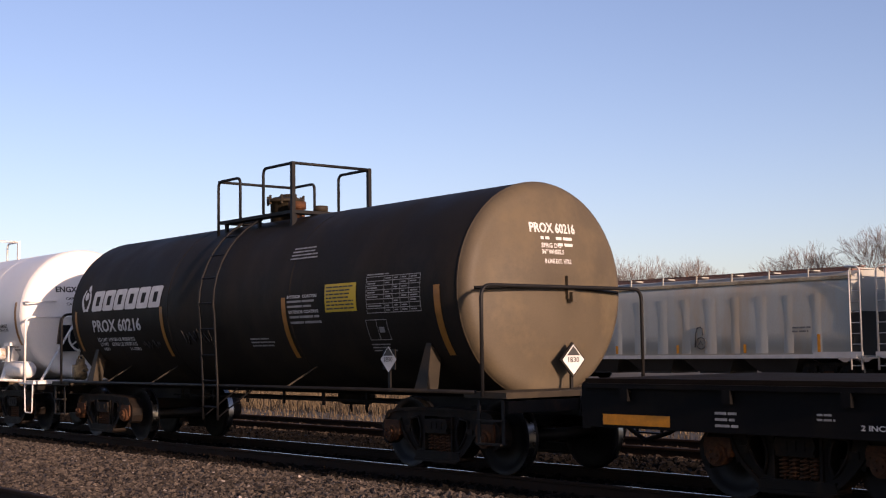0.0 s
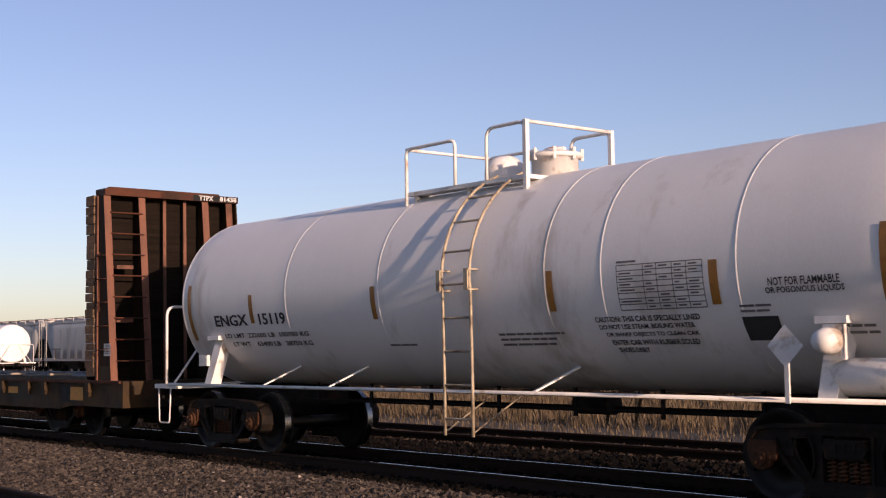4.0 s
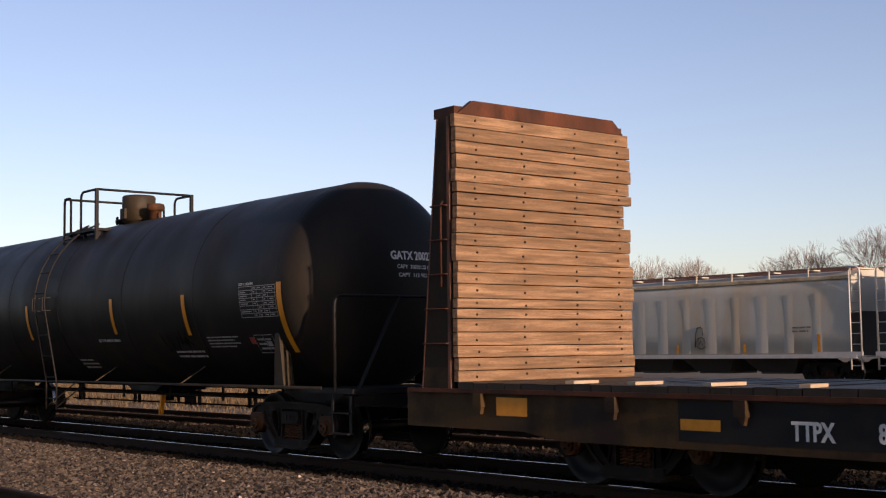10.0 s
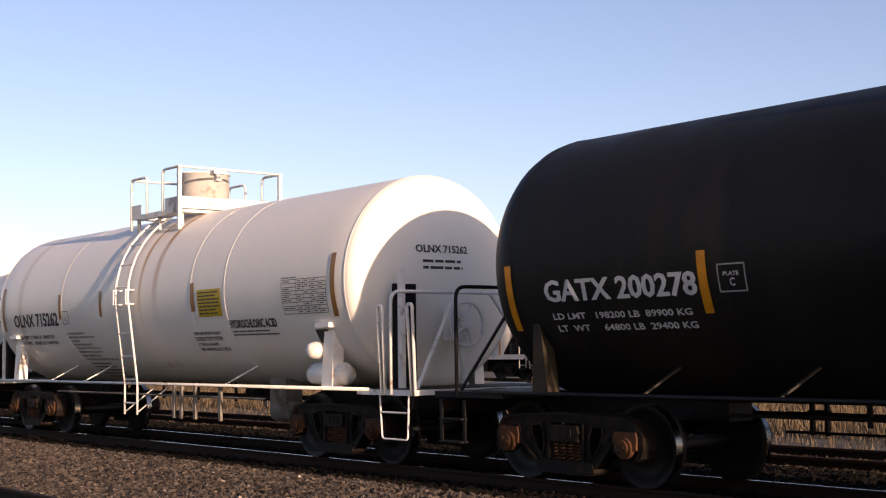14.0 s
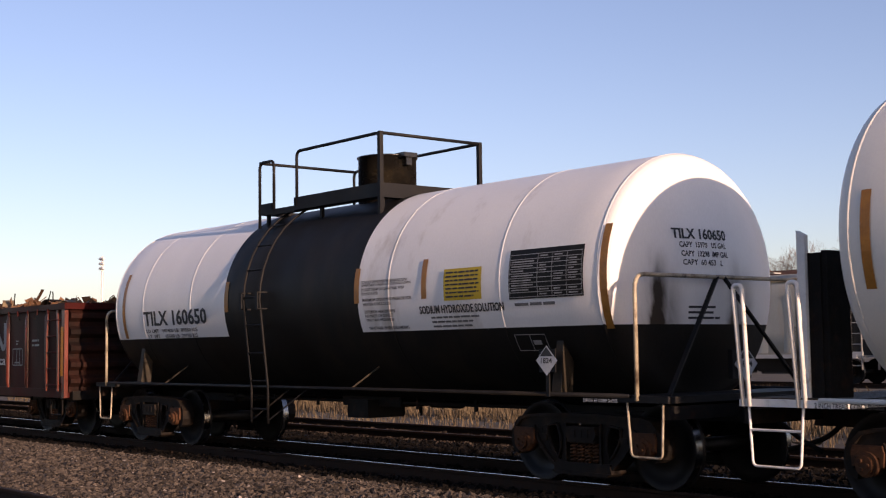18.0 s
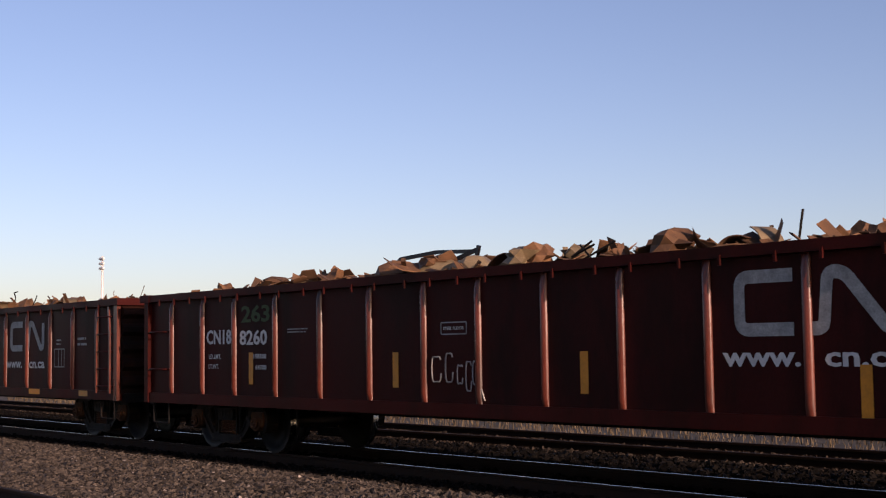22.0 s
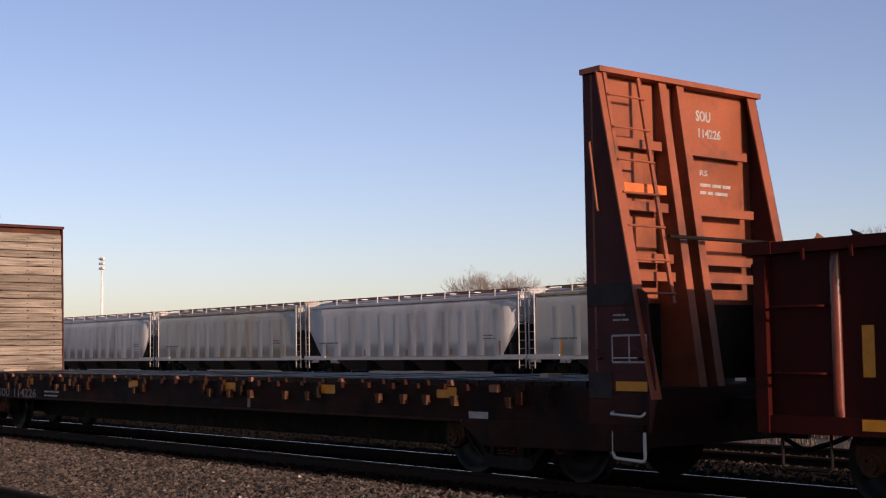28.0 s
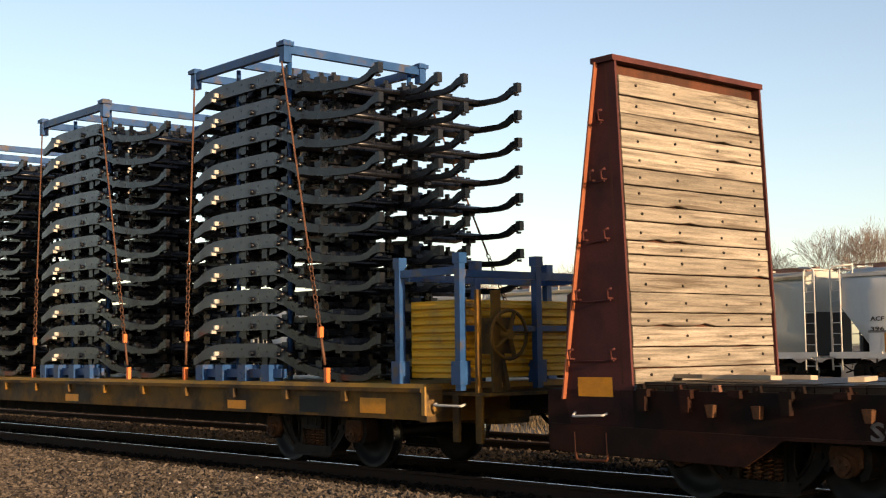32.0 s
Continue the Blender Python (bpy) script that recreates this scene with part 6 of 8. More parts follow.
# ---------- bulkhead flat cars ----------
def planks(car, wood, s, x, thick, y0, y1, z0, z1, n, seed, ragged=0.03):
    rnd = random.Random(seed)
    cuts = [0.0]
    for _ in range(n):
        cuts.append(cuts[-1] + rnd.uniform(0.8, 1.25))
    cuts = [z0 + (z1 - z0) * c / cuts[-1] for c in cuts]
    bolts = B()
    for i, (a, b) in enumerate(zip(cuts, cuts[1:])):
        bm = B()
        dx = rnd.uniform(0, 0.015)
        e = rnd.uniform(-ragged, ragged)
        short = 0.16 if (seed == 3 and i in (n - 8, n - 7)) else 0
        lo, hi = a + rnd.uniform(0.002, 0.008), b - rnd.uniform(0.0, 0.004)
        xa, xb = sorted((s * (x - dx), s * (x + thick)))
        ya, yb, rings = y0 + e * 0.4, y1 + e - short, []
        rough = 0.55 if wood is GREYPLANK else 0.3
        tilt = rnd.uniform(-0.012, 0.012) * rough
        front = (lambda d: (xa + d, xb)) if s > 0 else (lambda d: (xa, xb - d))
        for k in range(15):
            y = ya + (yb - ya) * k / 14
            f0, f1 = front(rnd.uniform(0, 0.012) * rough)
            zl, zh = lo + rnd.uniform(0, 0.010) * rough + tilt * (k / 14 - 0.5), hi - rnd.uniform(0, 0.010) * rough + tilt * (k / 14 - 0.5)
            if rough > 0.5 and rnd.random() < 0.05:
                zl += rnd.uniform(0.01, 0.03)
            rings.append([bm.verts.new(q) for q in ((f0, y, zl + 0.006), (f0 + 0.006, y, zl), (f1 - 0.006, y, zl), (f1, y, zl + 0.006), (f1, y, zh - 0.006), (f1 - 0.006, y, zh), (f0 + 0.006, y, zh), (f0, y, zh - 0.006))])
        for ra, rb in zip(rings, rings[1:]):
            for k in range(8):
                bm.faces.new((ra[k], ra[(k + 1) % 8], rb[(k + 1) % 8], rb[k]))
        bm.faces.new(rings[0])
        bm.faces.new(rings[-1])
        part("plank", bm, wood, car)
        for k in (0.10, 0.36, 0.66, 0.92):
            y = y0 + (y1 - y0) * k + rnd.uniform(-0.02, 0.02)
            z = (lo + hi) / 2 + rnd.uniform(-0.02, 0.02)
            xf = s * (x - dx)
            rod(bolts, (xf + s * 0.01, y, z), (xf - s * 0.008, y, z), 0.016, 6)
    tagged(part("bolt_head", bolts, GRIME, car), kind="stuff")


def bulkhead_flat_brown():
    car = thing("bulkhead_flat_car", "faded brown and yellow bulkhead flat car with wooden end walls, empty", "flat car", "freight cars of the passing train")
    half, w = 10.95, 1.46
    rnd = random.Random(2)
    x = -10.0
    while x < 9.5:
        bm = B()
        wd = rnd.uniform(0.24, 0.30)
        box(bm, x, x + wd - 0.012, -w - 0.02, w, 1.06, 1.135 + rnd.uniform(0, 0.012))
        part("deck_board", bm, DECKWOOD, car)
        x += wd
    bm = B()
    box(bm, -half, half, -w + 0.05, w - 0.05, 1.00, 1.06)
    box(bm, -6.2, 6.2, -0.4, 0.4, 0.33, 1.0)
    part("underframe", bm, GRIME, car)
    for q in (-1, 1):
        bm = B()
        prism(bm, [(-half, 1.06), (half, 1.06), (half, 0.60), (8.9, 0.60), (8.3, 0.52), (-8.3, 0.52), (-8.9, 0.60), (-half, 0.60)], q * w, q * (w - 0.03))
        part("side_sill", bm, OCHRE, car)
        bm = B()
        box(bm, -half, half, min(q * w, q * (w + 0.05)), max(q * w, q * (w + 0.05)), 1.02, 1.07)
        part("top_flange", bm, RUSTBROWN, car)
        for x in (-9.6, -7.48, -5.8, -4.05, -2.25, -0.8, 0.72, 2.96, 4.37, 5.59, 6.93, 7.73, 9.7):
            bm = B()
            box(bm, x - 0.07, x + 0.07, min(q * w, q * (w + 0.075)), max(q * w, q * (w + 0.075)), 0.86, 1.02)
            prism(bm, [(x - 0.05, 0.86), (x + 0.05, 0.86), (x + 0.03, 0.78), (x + 0.01, 0.78)], q * w, q * (w + 0.05))
            part("stake_pocket", bm, OCHRE, car)
    put, put2 = on_plane(-1.463), on_plane(-1.468)
    lettering(car, FLATBLACK, put, [("patch", -6.61, -3.10, 0.60, 1.0), ("patch", 8.45, 8.85, 0.66, 0.96)], "dark painted panel")
    lettering(car, STENCIL_W, put2, [("text", "TTPX", -5.26, -4.80, 0.66, 0.84), ("text", "8 1 4 3 8", -4.36, -3.68, 0.67, 0.85)])
    for x0, x1, z0, z1 in ((-9.33, -8.81, 0.77, 0.98), (-6.58, -6.08, 0.71, 0.82), (-0.47, 0.05, 0.71, 0.84), (2.52, 2.90, 0.68, 0.78), (5.82, 6.32, 0.78, 0.91), (8.85, 9.40, 0.70, 0.94)):
        lettering(car, YELLOW, put2, [("patch", x0, x1, z0, z1)], "yellow reflective patch")
    lettering(car, REDMARK, put2, [("patch", 3.40, 3.62, 0.83, 0.87), ("patch", 3.48, 3.54, 0.66, 0.83), ("patch", 3.66, 3.86, 0.83, 0.87), ("patch", 3.73, 3.79, 0.66, 0.83)])
    for s in (-1, 1):
        truck(car, s * 7.55)
        coupler(car, s * half, s)
        bm = B()
        box(bm, s * half - 0.06, s * half + 0.06, -w, w, 0.60, 1.06)
        box(bm, min(s * half, s * 6), max(s * half, s * 6), -0.3, 0.3, 0.6, 0.98)
        part("end_sill", bm, OCHRE, car)
    # end wall with its outer face in view: thick timber, then steel
    planks(car, PLANK, 1, 9.57, 0.33, -1.50, 1.45, 1.14, 4.40, 21, 7, 0.04)
    brown_frame(car, 1, 9.92, -1.46, 1.26)
    planks(car, PLANK, -1, 9.98, 0.08, -1.49, 1.58, 1.14, 4.40, 21, 3, 0.03)
    brown_frame(car, -1, 10.08, -1.46, 1.50)
    return car


def brown_frame(car, s, x, y0, y1):
    z0, z1 = 1.06, 4.38
    mat = RUSTBROWN
    bm = B()
    box(bm, min(s * x, s * (x + 0.02)), max(s * x, s * (x + 0.02)), y0, y1, z0, z1)
    part("back_sheet", bm, BLACKPLANK, car)
    # side plates and post webs: grime and shade put into one dark brown
    for y in (y0, y1 - 0.025):
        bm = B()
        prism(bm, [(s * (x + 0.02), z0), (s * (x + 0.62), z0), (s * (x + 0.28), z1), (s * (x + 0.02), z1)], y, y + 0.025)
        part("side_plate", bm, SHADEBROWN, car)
    for k in (0.0, 0.26, 0.46, 0.62, 0.76, 0.955):
        y = y0 + 0.06 + (y1 - y0 - 0.12) * k
        thin = k in (0.46, 0.62)
        d0, d1 = (0.22, 0.16) if thin else (0.62, 0.28)
        bm = B()
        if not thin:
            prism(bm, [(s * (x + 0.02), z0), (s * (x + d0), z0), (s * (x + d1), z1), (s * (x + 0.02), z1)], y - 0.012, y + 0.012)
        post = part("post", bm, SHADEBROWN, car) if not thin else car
        # outward flanges take a lighter brown, sunlight put into the colour
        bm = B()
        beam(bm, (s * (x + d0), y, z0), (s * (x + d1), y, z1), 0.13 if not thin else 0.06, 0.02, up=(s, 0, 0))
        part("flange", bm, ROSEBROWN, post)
    bm = B()
    box(bm, min(s * (x - 0.05), s * (x + 0.34)), max(s * (x - 0.05), s * (x + 0.34)), y0, y1, z1, z1 + 0.12)
    part("top_beam", bm, mat, car)
    bm = B()
    prism(bm, [(y0 + 0.02, z1 + 0.02), (y0 + 0.26, z1 + 0.20), (y1 - 0.22, z1 + 0.20), (y1 - 0.02, z1 + 0.02)], s * (x - 0.10), s * (x - 0.02), axis="x")
    part("cap_plate", bm, mat, car)
    ya, yb = y0 + 0.10, y0 + 0.06 + (y1 - y0 - 0.12) * 0.26
    for i in range(8):
        z = z0 + 0.35 + i * 0.38
        d = 0.64 - 0.34 * (z - z0) / (z1 - z0) + 0.01
        bm = B()
        rod(bm, (s * (x + d), ya, z), (s * (x + d), yb, z), 0.014, 6)
        part("ladder_rung", bm, mat, car)
    for k, z in ((0.13, 3.05), (0.86, 3.05), (0.13, 2.1), (0.86, 1.9)):
        y = y0 + (y1 - y0) * k
        bm = B()
        box(bm, min(s * (x + 0.15), s * (x + 0.42)), max(s * (x + 0.15), s * (x + 0.42)), y - 0.16, y + 0.16, z, z + 0.07)
        part("brace", bm, ROSEBROWN, car)
    bm = B()
    beam(bm, (s * (x + 0.07), y0 - 0.012, z0), (s * (x + 0.05), y0 - 0.012, z1), 0.05, 0.03, up=(0, 1, 0))
    part("side_ridge", bm, ROSEBROWN, car)
    bm = B()
    patch(bm, min(s * (x + 0.04), s * (x + 0.58)), max(s * (x + 0.04), s * (x + 0.58)), z0 + 0.01, z0 + 0.26, on_plane(y0 - 0.004))
    part("ochre_panel", bm, OCHRE, car)
    for i in range(5):
        z = z0 + 0.55 + i * 0.42
        d = 0.60 - 0.34 * (z - z0) / (z1 - z0)
        bm = B()
        pipe(bm, rounded([(s * (x + 0.08), y0 - 0.01, z), (s * (x + 0.08), y0 - 0.06, z), (s * (x + d), y0 - 0.06, z), (s * (x + d), y0 - 0.01, z)], 0.02, 3), 0.010, 6)
        part("side_rung", bm, mat, car)
    bm = B()
    pipe(bm, rounded([(s * (x + 0.20), y0 - 0.03, 2.3), (s * (x + 0.17), y0 - 0.05, 3.3), (s * (x + 0.17), y0 - 0.01, 3.35)], 0.03), 0.012, 6)
    part("grab_bar", bm, mat, car)
    if s > 0:
        put = lambda y, z: (s * (x + 0.345), y, z)
        bm = B()
        patch(bm, 0.30, y1 - 0.01, z1 + 0.005, z1 + 0.115, put)
        part("dark_patch", bm, FLATBLACK, car)
        put = lambda y, z: (s * (x + 0.35), y, z)
        for txt, a, b in (("TTPX", 0.42, 0.72), ("81438", 0.86, 1.22)):
            bm = B()
            write(bm, txt, a, b, z1 + 0.015, z1 + 0.105, put)
            part("lettering", bm, STENCIL_W, car)
        bm = B()
        patch(bm, 10.26, 10.53, 1.50, 1.72, on_plane(y0 - 0.006))
        p = part("notice", bm, STENCIL_W, car, "small white notice plate")
        bm = B()
        write(bm, "DANGER", 10.30, 10.49, 1.665, 1.70, on_plane(y0 - 0.010))
        bars(bm, 10.29, 10.50, 1.53, 1.655, on_plane(y0 - 0.010), 4, 0, 3, 3)
        part("print", bm, STENCIL_K, p)


car_b = bulkhead_flat_brown()
CARS.append((car_b, -52.06))
for i, x in enumerate((-8.13, -7.2, -6.2, -5.1, -3.79, -2.6, -0.9, 0.96, 3.44, 5.95, 7.9)):
    rnd = random.Random(40 + i)
    bm = B()
    ln = rnd.uniform(0.28, 0.6)
    m = pose(x, -1.48 + ln / 2, 1.175, 0, 0, rnd.uniform(-6, 6))
    box(bm, -0.06, 0.06, -ln / 2, ln / 2, -0.028, 0.006)
    bm.transform(m)
    d = part("dunnage_board", bm, PALEWOOD)
    tagged(d, "pale loose dunnage board on a flat car deck", "timber", "dunnage boards")
    LOADS.append((d, -52.06))


def bulkhead_flat_red():
    car = thing("bulkhead_flat_car", "red-brown bulkhead flat car with grey plank end walls, empty deck", "flat car", "freight cars of the passing train")
    half, w = 10.8, 1.40
    rnd = random.Random(8)
    x = -9.6
    while x < 9.7:
        bm = B()
        wd = rnd.uniform(0.26, 0.32)
        box(bm, x, x + wd - 0.015, -w + 0.12, w - 0.12, 1.10, 1.17 + rnd.uniform(0, 0.015))
        part("deck_board", bm, DECKWOOD, car)
        x += wd
    bm = B()
    box(bm, -half, half, -w + 0.05, w - 0.05, 1.04, 1.10)
    prism(bm, [(-8.3, 1.04), (8.3, 1.04), (8.3, 0.62), (6.9, 0.28), (-6.9, 0.28), (-8.3, 0.62)], -0.4, 0.4)
    part("underframe", bm, GRIME, car)
    for q in (-1, 1):
        bm = B()
        prism(bm, [(-half, 1.10), (half, 1.10), (half, 0.45), (8.35, 0.40), (7.9, 0.68), (-7.9, 0.68), (-8.35, 0.40), (-half, 0.45)], q * w, q * (w - 0.03))
        part("side_sill", bm, SILLRED, car)
        bm = B()
        beam(bm, (-7.9, q * (w + 0.02), 0.69), (7.9, q * (w + 0.02), 0.69), 0.05, 0.03)
        part("bottom_flange", bm, SILLRED, car)
        x = -9.5
        while x < 9.7:
            bm = B()
            box(bm, x - 0.07, x + 0.07, min(q * (w - 0.1), q * (w + 0.055)), max(q * (w - 0.1), q * (w + 0.055)), 1.05 + rnd.uniform(-0.02, 0.01), 1.12)
            if rnd.random() < 0.5:
                box(bm, x - 0.05, x + 0.05, min(q * w, q * (w + 0.07)), max(q * w, q * (w + 0.07)), 0.90, 1.05)
            # a few pockets take the lighter brown that has sunlight in its colour
            part("stake_pocket", bm, ROSEBROWN if rnd.random() < 0.12 else SILLRED, car)
            if rnd.random() < 0.55:
                bm = B()
                x2 = x + rnd.uniform(0.2, 0.3)
                prism(bm, [(x2 - 0.05, 0.98), (x2 + 0.05, 0.98), (x2 + 0.04, 0.86), (x2 - 0.02, 0.86)], q * w, q * (w + 0.07))
                part("strap_winch", bm, RUSTY, car)
            x += rnd.uniform(0.42, 0.62)
    for q in (-1, 1):
        bm = B()
        beam(bm, (-9.6, q * (w - 0.05), 1.155), (9.6, q * (w - 0.05), 1.155), 0.05, 0.012)
        part("deck_edge_strip", bm, SILLRED, car)
        for i in range(42):
            x = -9.55 + i * 0.465
            bm = B()
            prism(bm, [(x - 0.045, 1.10), (x + 0.045, 1.10), (x + 0.035, 1.165), (x - 0.035, 1.165)], q * (w - 0.04), q * (w + 0.012))
            rod(bm, (x, q * (w + 0.008), 1.13), (x, q * (w + 0.018), 1.13), 0.014, 6, 1)
            part("edge_clip", bm, [ROSEBROWN if i % 5 == 2 else SILLRED, GRIME], car)
        for k in (-1, 1):
            bm = B()
            prism(bm, [(k * half, 0.74), (k * 7.82, 0.70), (k * 8.30, 0.41), (k * half, 0.46)], q * w, q * (w + 0.035))
            part("skirt_plate", bm, SILLRED, car)
    put = on_plane(-1.404)
    lettering(car, WORNPINK, put, [("worn", "SOU", -7.0, -6.43, 0.70, 0.87), ("worn", "114226", -6.18, -5.05, 0.70, 0.88), ("patch", 2.92, 3.0, 0.72, 0.90)])
    lettering(car, FAINT, put, [("bars", -4.65, -3.91, 0.72, 0.87, 2, 0, 3, 3), ("patch", 8.0, 8.35, 0.72, 0.80)])
    for x0, x1, z0, z1 in ((4.87, 5.21, 0.96, 1.08), (7.40, 7.78, 0.95, 1.08), (-3.52, -3.18, 0.96, 1.08), (-1.02, -0.67, 0.96, 1.08), (2.14, 2.57, 0.95, 1.08), (-5.6, -5.2, 0.96, 1.08)):
        lettering(car, YELLOW, put, [("patch", x0, x1, z0, z1)], "yellow reflective patch")
    for s in (-1, 1):
        truck(car, s * 8.35)
        coupler(car, s * half, s)
        bm = B()
        box(bm, s * half - 0.05, s * half + 0.05, -w, w, 0.5, 1.10)
        box(bm, min(s * half, s * 6), max(s * half, s * 6), -0.3, 0.3, 0.6, 1.0)
        part("end_sill", bm, SILLRED, car)
        had = set(car.children)
        bulkhead_red(car, s, 10.04 if s > 0 else 9.72, 1.32 if s > 0 else 1.15)
        if s < 0:   # this wall leans outward from years of shifting loads
            for o in set(car.children) - had:
                o.data.transform(Matrix(((1, 0, -0.042, 0.042 * 1.6), (0, 1, 0, 0), (0, 0, 1, 0), (0, 0, 0, 1))))
    return car


def bulkhead_red(car, s, x, far):
    w, z0, z1 = 1.40, 1.16, 4.52
    planks(car, GREYPLANK, s, x, 0.07, -w + (0.02 if s > 0 else 0.09), far - 0.03, z0, z1 - 0.14, 17, 60 + s, 0.012)
    for y in (-w, far - 0.03):
        bm = B()
        prism(bm, [(s * (x - 0.04), 0.62), (s * (x + 0.80), 0.62), (s * (x + 0.90), 1.0), (s * (x + 0.80), 2.1), (s * (x + 0.66), 2.15), (s * (x + 0.20), z1), (s * (x - 0.04), z1)], y, y + 0.03)
        part("side_plate", bm, MAROON, car)
    for y in (-w - 0.01, far - 0.13) if s > 0 else (-w - 0.01,):
        bm = B()
        beam(bm, (s * (x + 0.68), y + 0.03, 2.1), (s * (x + 0.20), y + 0.03, z1), 0.14, 0.02, up=(s, 0, 0))
        beam(bm, (s * (x + 0.90), y + 0.03, 1.0), (s * (x + 0.68), y + 0.03, 2.1), 0.14, 0.02, up=(s, 0, 0))
        part("edge_flange", bm, OXIDE, car)
    bm = B()
    box(bm, min(s * (x + 0.07), s * (x + 0.10)), max(s * (x + 0.07), s * (x + 0.10)), -w, far, z0, z1)
    part("back_sheet", bm, OXIDE if s > 0 else RUSTBROWN, car)
    if s > 0:
        # added dark sheet stands for the next car's shadow on this wall
        bm = B()
        box(bm, x + 0.104, x + 0.112, -w + 0.04, far - 0.05, z0, 2.02)
        part("soot_blackened_sheet", bm, GRIME, car, "soot-black lower back sheet")
        for y in (-w - 0.008, far + 0.006):
            bm = B()
            prism(bm, [(x - 0.03, 1.0), (x + 0.30, 1.0), (x + 0.30, 1.28), (x - 0.03, 1.28)], y - 0.004, y + 0.004)
            part("patch_plate", bm, PATCHGREY, car, "dull grey patch plate")
            bm = B()
            prism(bm, [(x - 0.03, 1.98), (x + 0.64, 1.98), (x + 0.62, 2.22), (x - 0.03, 2.22)], y - 0.004, y + 0.004)
            part("patch_plate", bm, PATCHGREY, car, "dull grey patch plate")
    for y in (-0.38, -0.08):
        bm = B()
        prism(bm, [(s * (x + 0.10), z0 - 0.2), (s * (x + 0.70), z0 - 0.2), (s * (x + 0.20), z1), (s * (x + 0.10), z1)], y - 0.012, y + 0.012)
        beam(bm, (s * (x + 0.70), y, z0 - 0.2), (s * (x + 0.20), y, z1), 0.12, 0.02, up=(s, 0, 0))
        part("post", bm, OXIDE, car)
    for k, z in enumerate((3.72, 3.22, 3.02, 2.45, 2.25)):
        for a, b in ((-w + 0.05, -0.45), (0.0, far - 0.25)):
            if k == 1 and a > -0.5:
                continue
            bm = B()
            d = 0.10 + 0.5 * (z1 - z) / (z1 - z0) * 0.7
            box(bm, min(s * (x + d), s * (x + d + 0.06)), max(s * (x + d), s * (x + d + 0.06)), a, b, z, z + 0.10)
            part("cross_brace", bm, HOOKRED if (k == 1) else OXIDE, car, "bright red cross brace" if k == 1 else "")
    for y in (-w + 0.06, -0.80):
        bm = B()
        beam(bm, (s * (x + 0.66), y, 2.0), (s * (x + 0.22), y, z1), 0.05, 0.03, up=(s, 0, 0))
        part("ladder_stringer", bm, OXIDE, car)
    for i in range(7):
        z = 2.1 + i * 0.36
        d = 0.66 - 0.44 * (z - 2.0) / (z1 - 2.0) + 0.03
        bm = B()
        rod(bm, (s * (x + d), -w + 0.04, z), (s * (x + d), -0.78, z), 0.014, 6)
        part("ladder_rung", bm, OXIDE, car)
    bm = B()
    box(bm, min(s * (x - 0.05), s * (x + 0.26)), max(s * (x - 0.05), s * (x + 0.26)), -w - 0.04, far + 0.03, z1 - 0.01, z1 + 0.05)
    part("top_cap", bm, OXIDE if s > 0 else MAROON, car)
    bm = B()
    rod(bm, (s * (x + 0.62), -0.8, 2.72), (s * (x + 0.62), far, 2.72), 0.022, 8)
    part("cross_rod", bm, GRIME, car)
    bm = B()
    pipe(bm, rounded([(s * (x + 0.17), -w - 0.01, 3.0), (s * (x + 0.20), -w - 0.06, 3.0), (s * (x + 0.10), -w - 0.06, 3.75), (s * (x + 0.08), -w - 0.01, 3.75)], 0.04, 3), 0.014, 6)
    if s > 0:
        part("grab_bar", bm, OXIDE, car)
    else:
        bm.free()
    for i in range(5 if s < 0 else 1):
        z = 1.42 + i * 0.62
        for d in (0.16, 0.74 - 0.14 * i):
            bm = B()
            pipe(bm, [(s * (x + d), -w, z), (s * (x + d), -w - 0.07, z), (s * (x + d + 0.01), -w - 0.07, z + 0.09), (s * (x + d - 0.05), -w - 0.07, z + 0.10)], 0.013, 6)
            part("rope_hook", bm, MAROON, car)
        if s < 0:
            bm = B()
            rod(bm, (s * (x + 0.16), -w - 0.03, z - 0.02), (s * (x + 0.74 - 0.14 * i), -w - 0.03, z - 0.03), 0.010, 6)
            part("side_rung", bm, MAROON, car)
    put = on_plane(-w - 0.006)
    if s > 0:
        lettering(car, STENCIL_W, put, [("grid", x + 0.32, x + 0.80, 1.38, 1.66, (0.5,), 1, 0, 0.02, False), ("bars", x + 0.34, x + 0.60, 1.80, 1.90, 2, 0, 2, 3), ("patch", x + 0.32, x + 0.80, 1.42, 1.43)])
        lettering(car, YELLOW, put, [("patch", x + 0.36, x + 0.80, 1.08, 1.18)], "yellow reflective patch")
        q = lambda y, z: (x + 0.105, y, z)
        for txt, a, b, z, h in (("SOU", 0.32, 0.58, 4.16, 0.13), ("114226", 0.36, 0.76, 3.97, 0.11), ("RS", 0.36, 0.50, 3.52, 0.07)):
            bm = B()
            write(bm, txt, a, b, z, z + h, q)
            part("lettering", bm, SMALL_W, car)
        bm = B()
        bars(bm, 0.36, 0.95, 3.28, 3.46, q, 2, 0, 3, 3)
        part("lettering", bm, SMALL_W, car)
    else:
        lettering(car, YELLOW, put, [("patch", -(x + 0.70), -(x + 0.22), 1.03, 1.23)], "yellow reflective patch")
    bm = B()
    a, b = s * (x + 0.32), s * (x + 0.76)
    pipe(bm, rounded([(a, -w - 0.02, 0.66), (a, -w - 0.02, 0.38), (b, -w - 0.02, 0.36), (b, -w - 0.02, 0.66)], 0.05, 3), 0.018, 6)
    part("corner_step", bm, HOPTRIM if s > 0 else RUSTBROWN, car)
    bm = B()
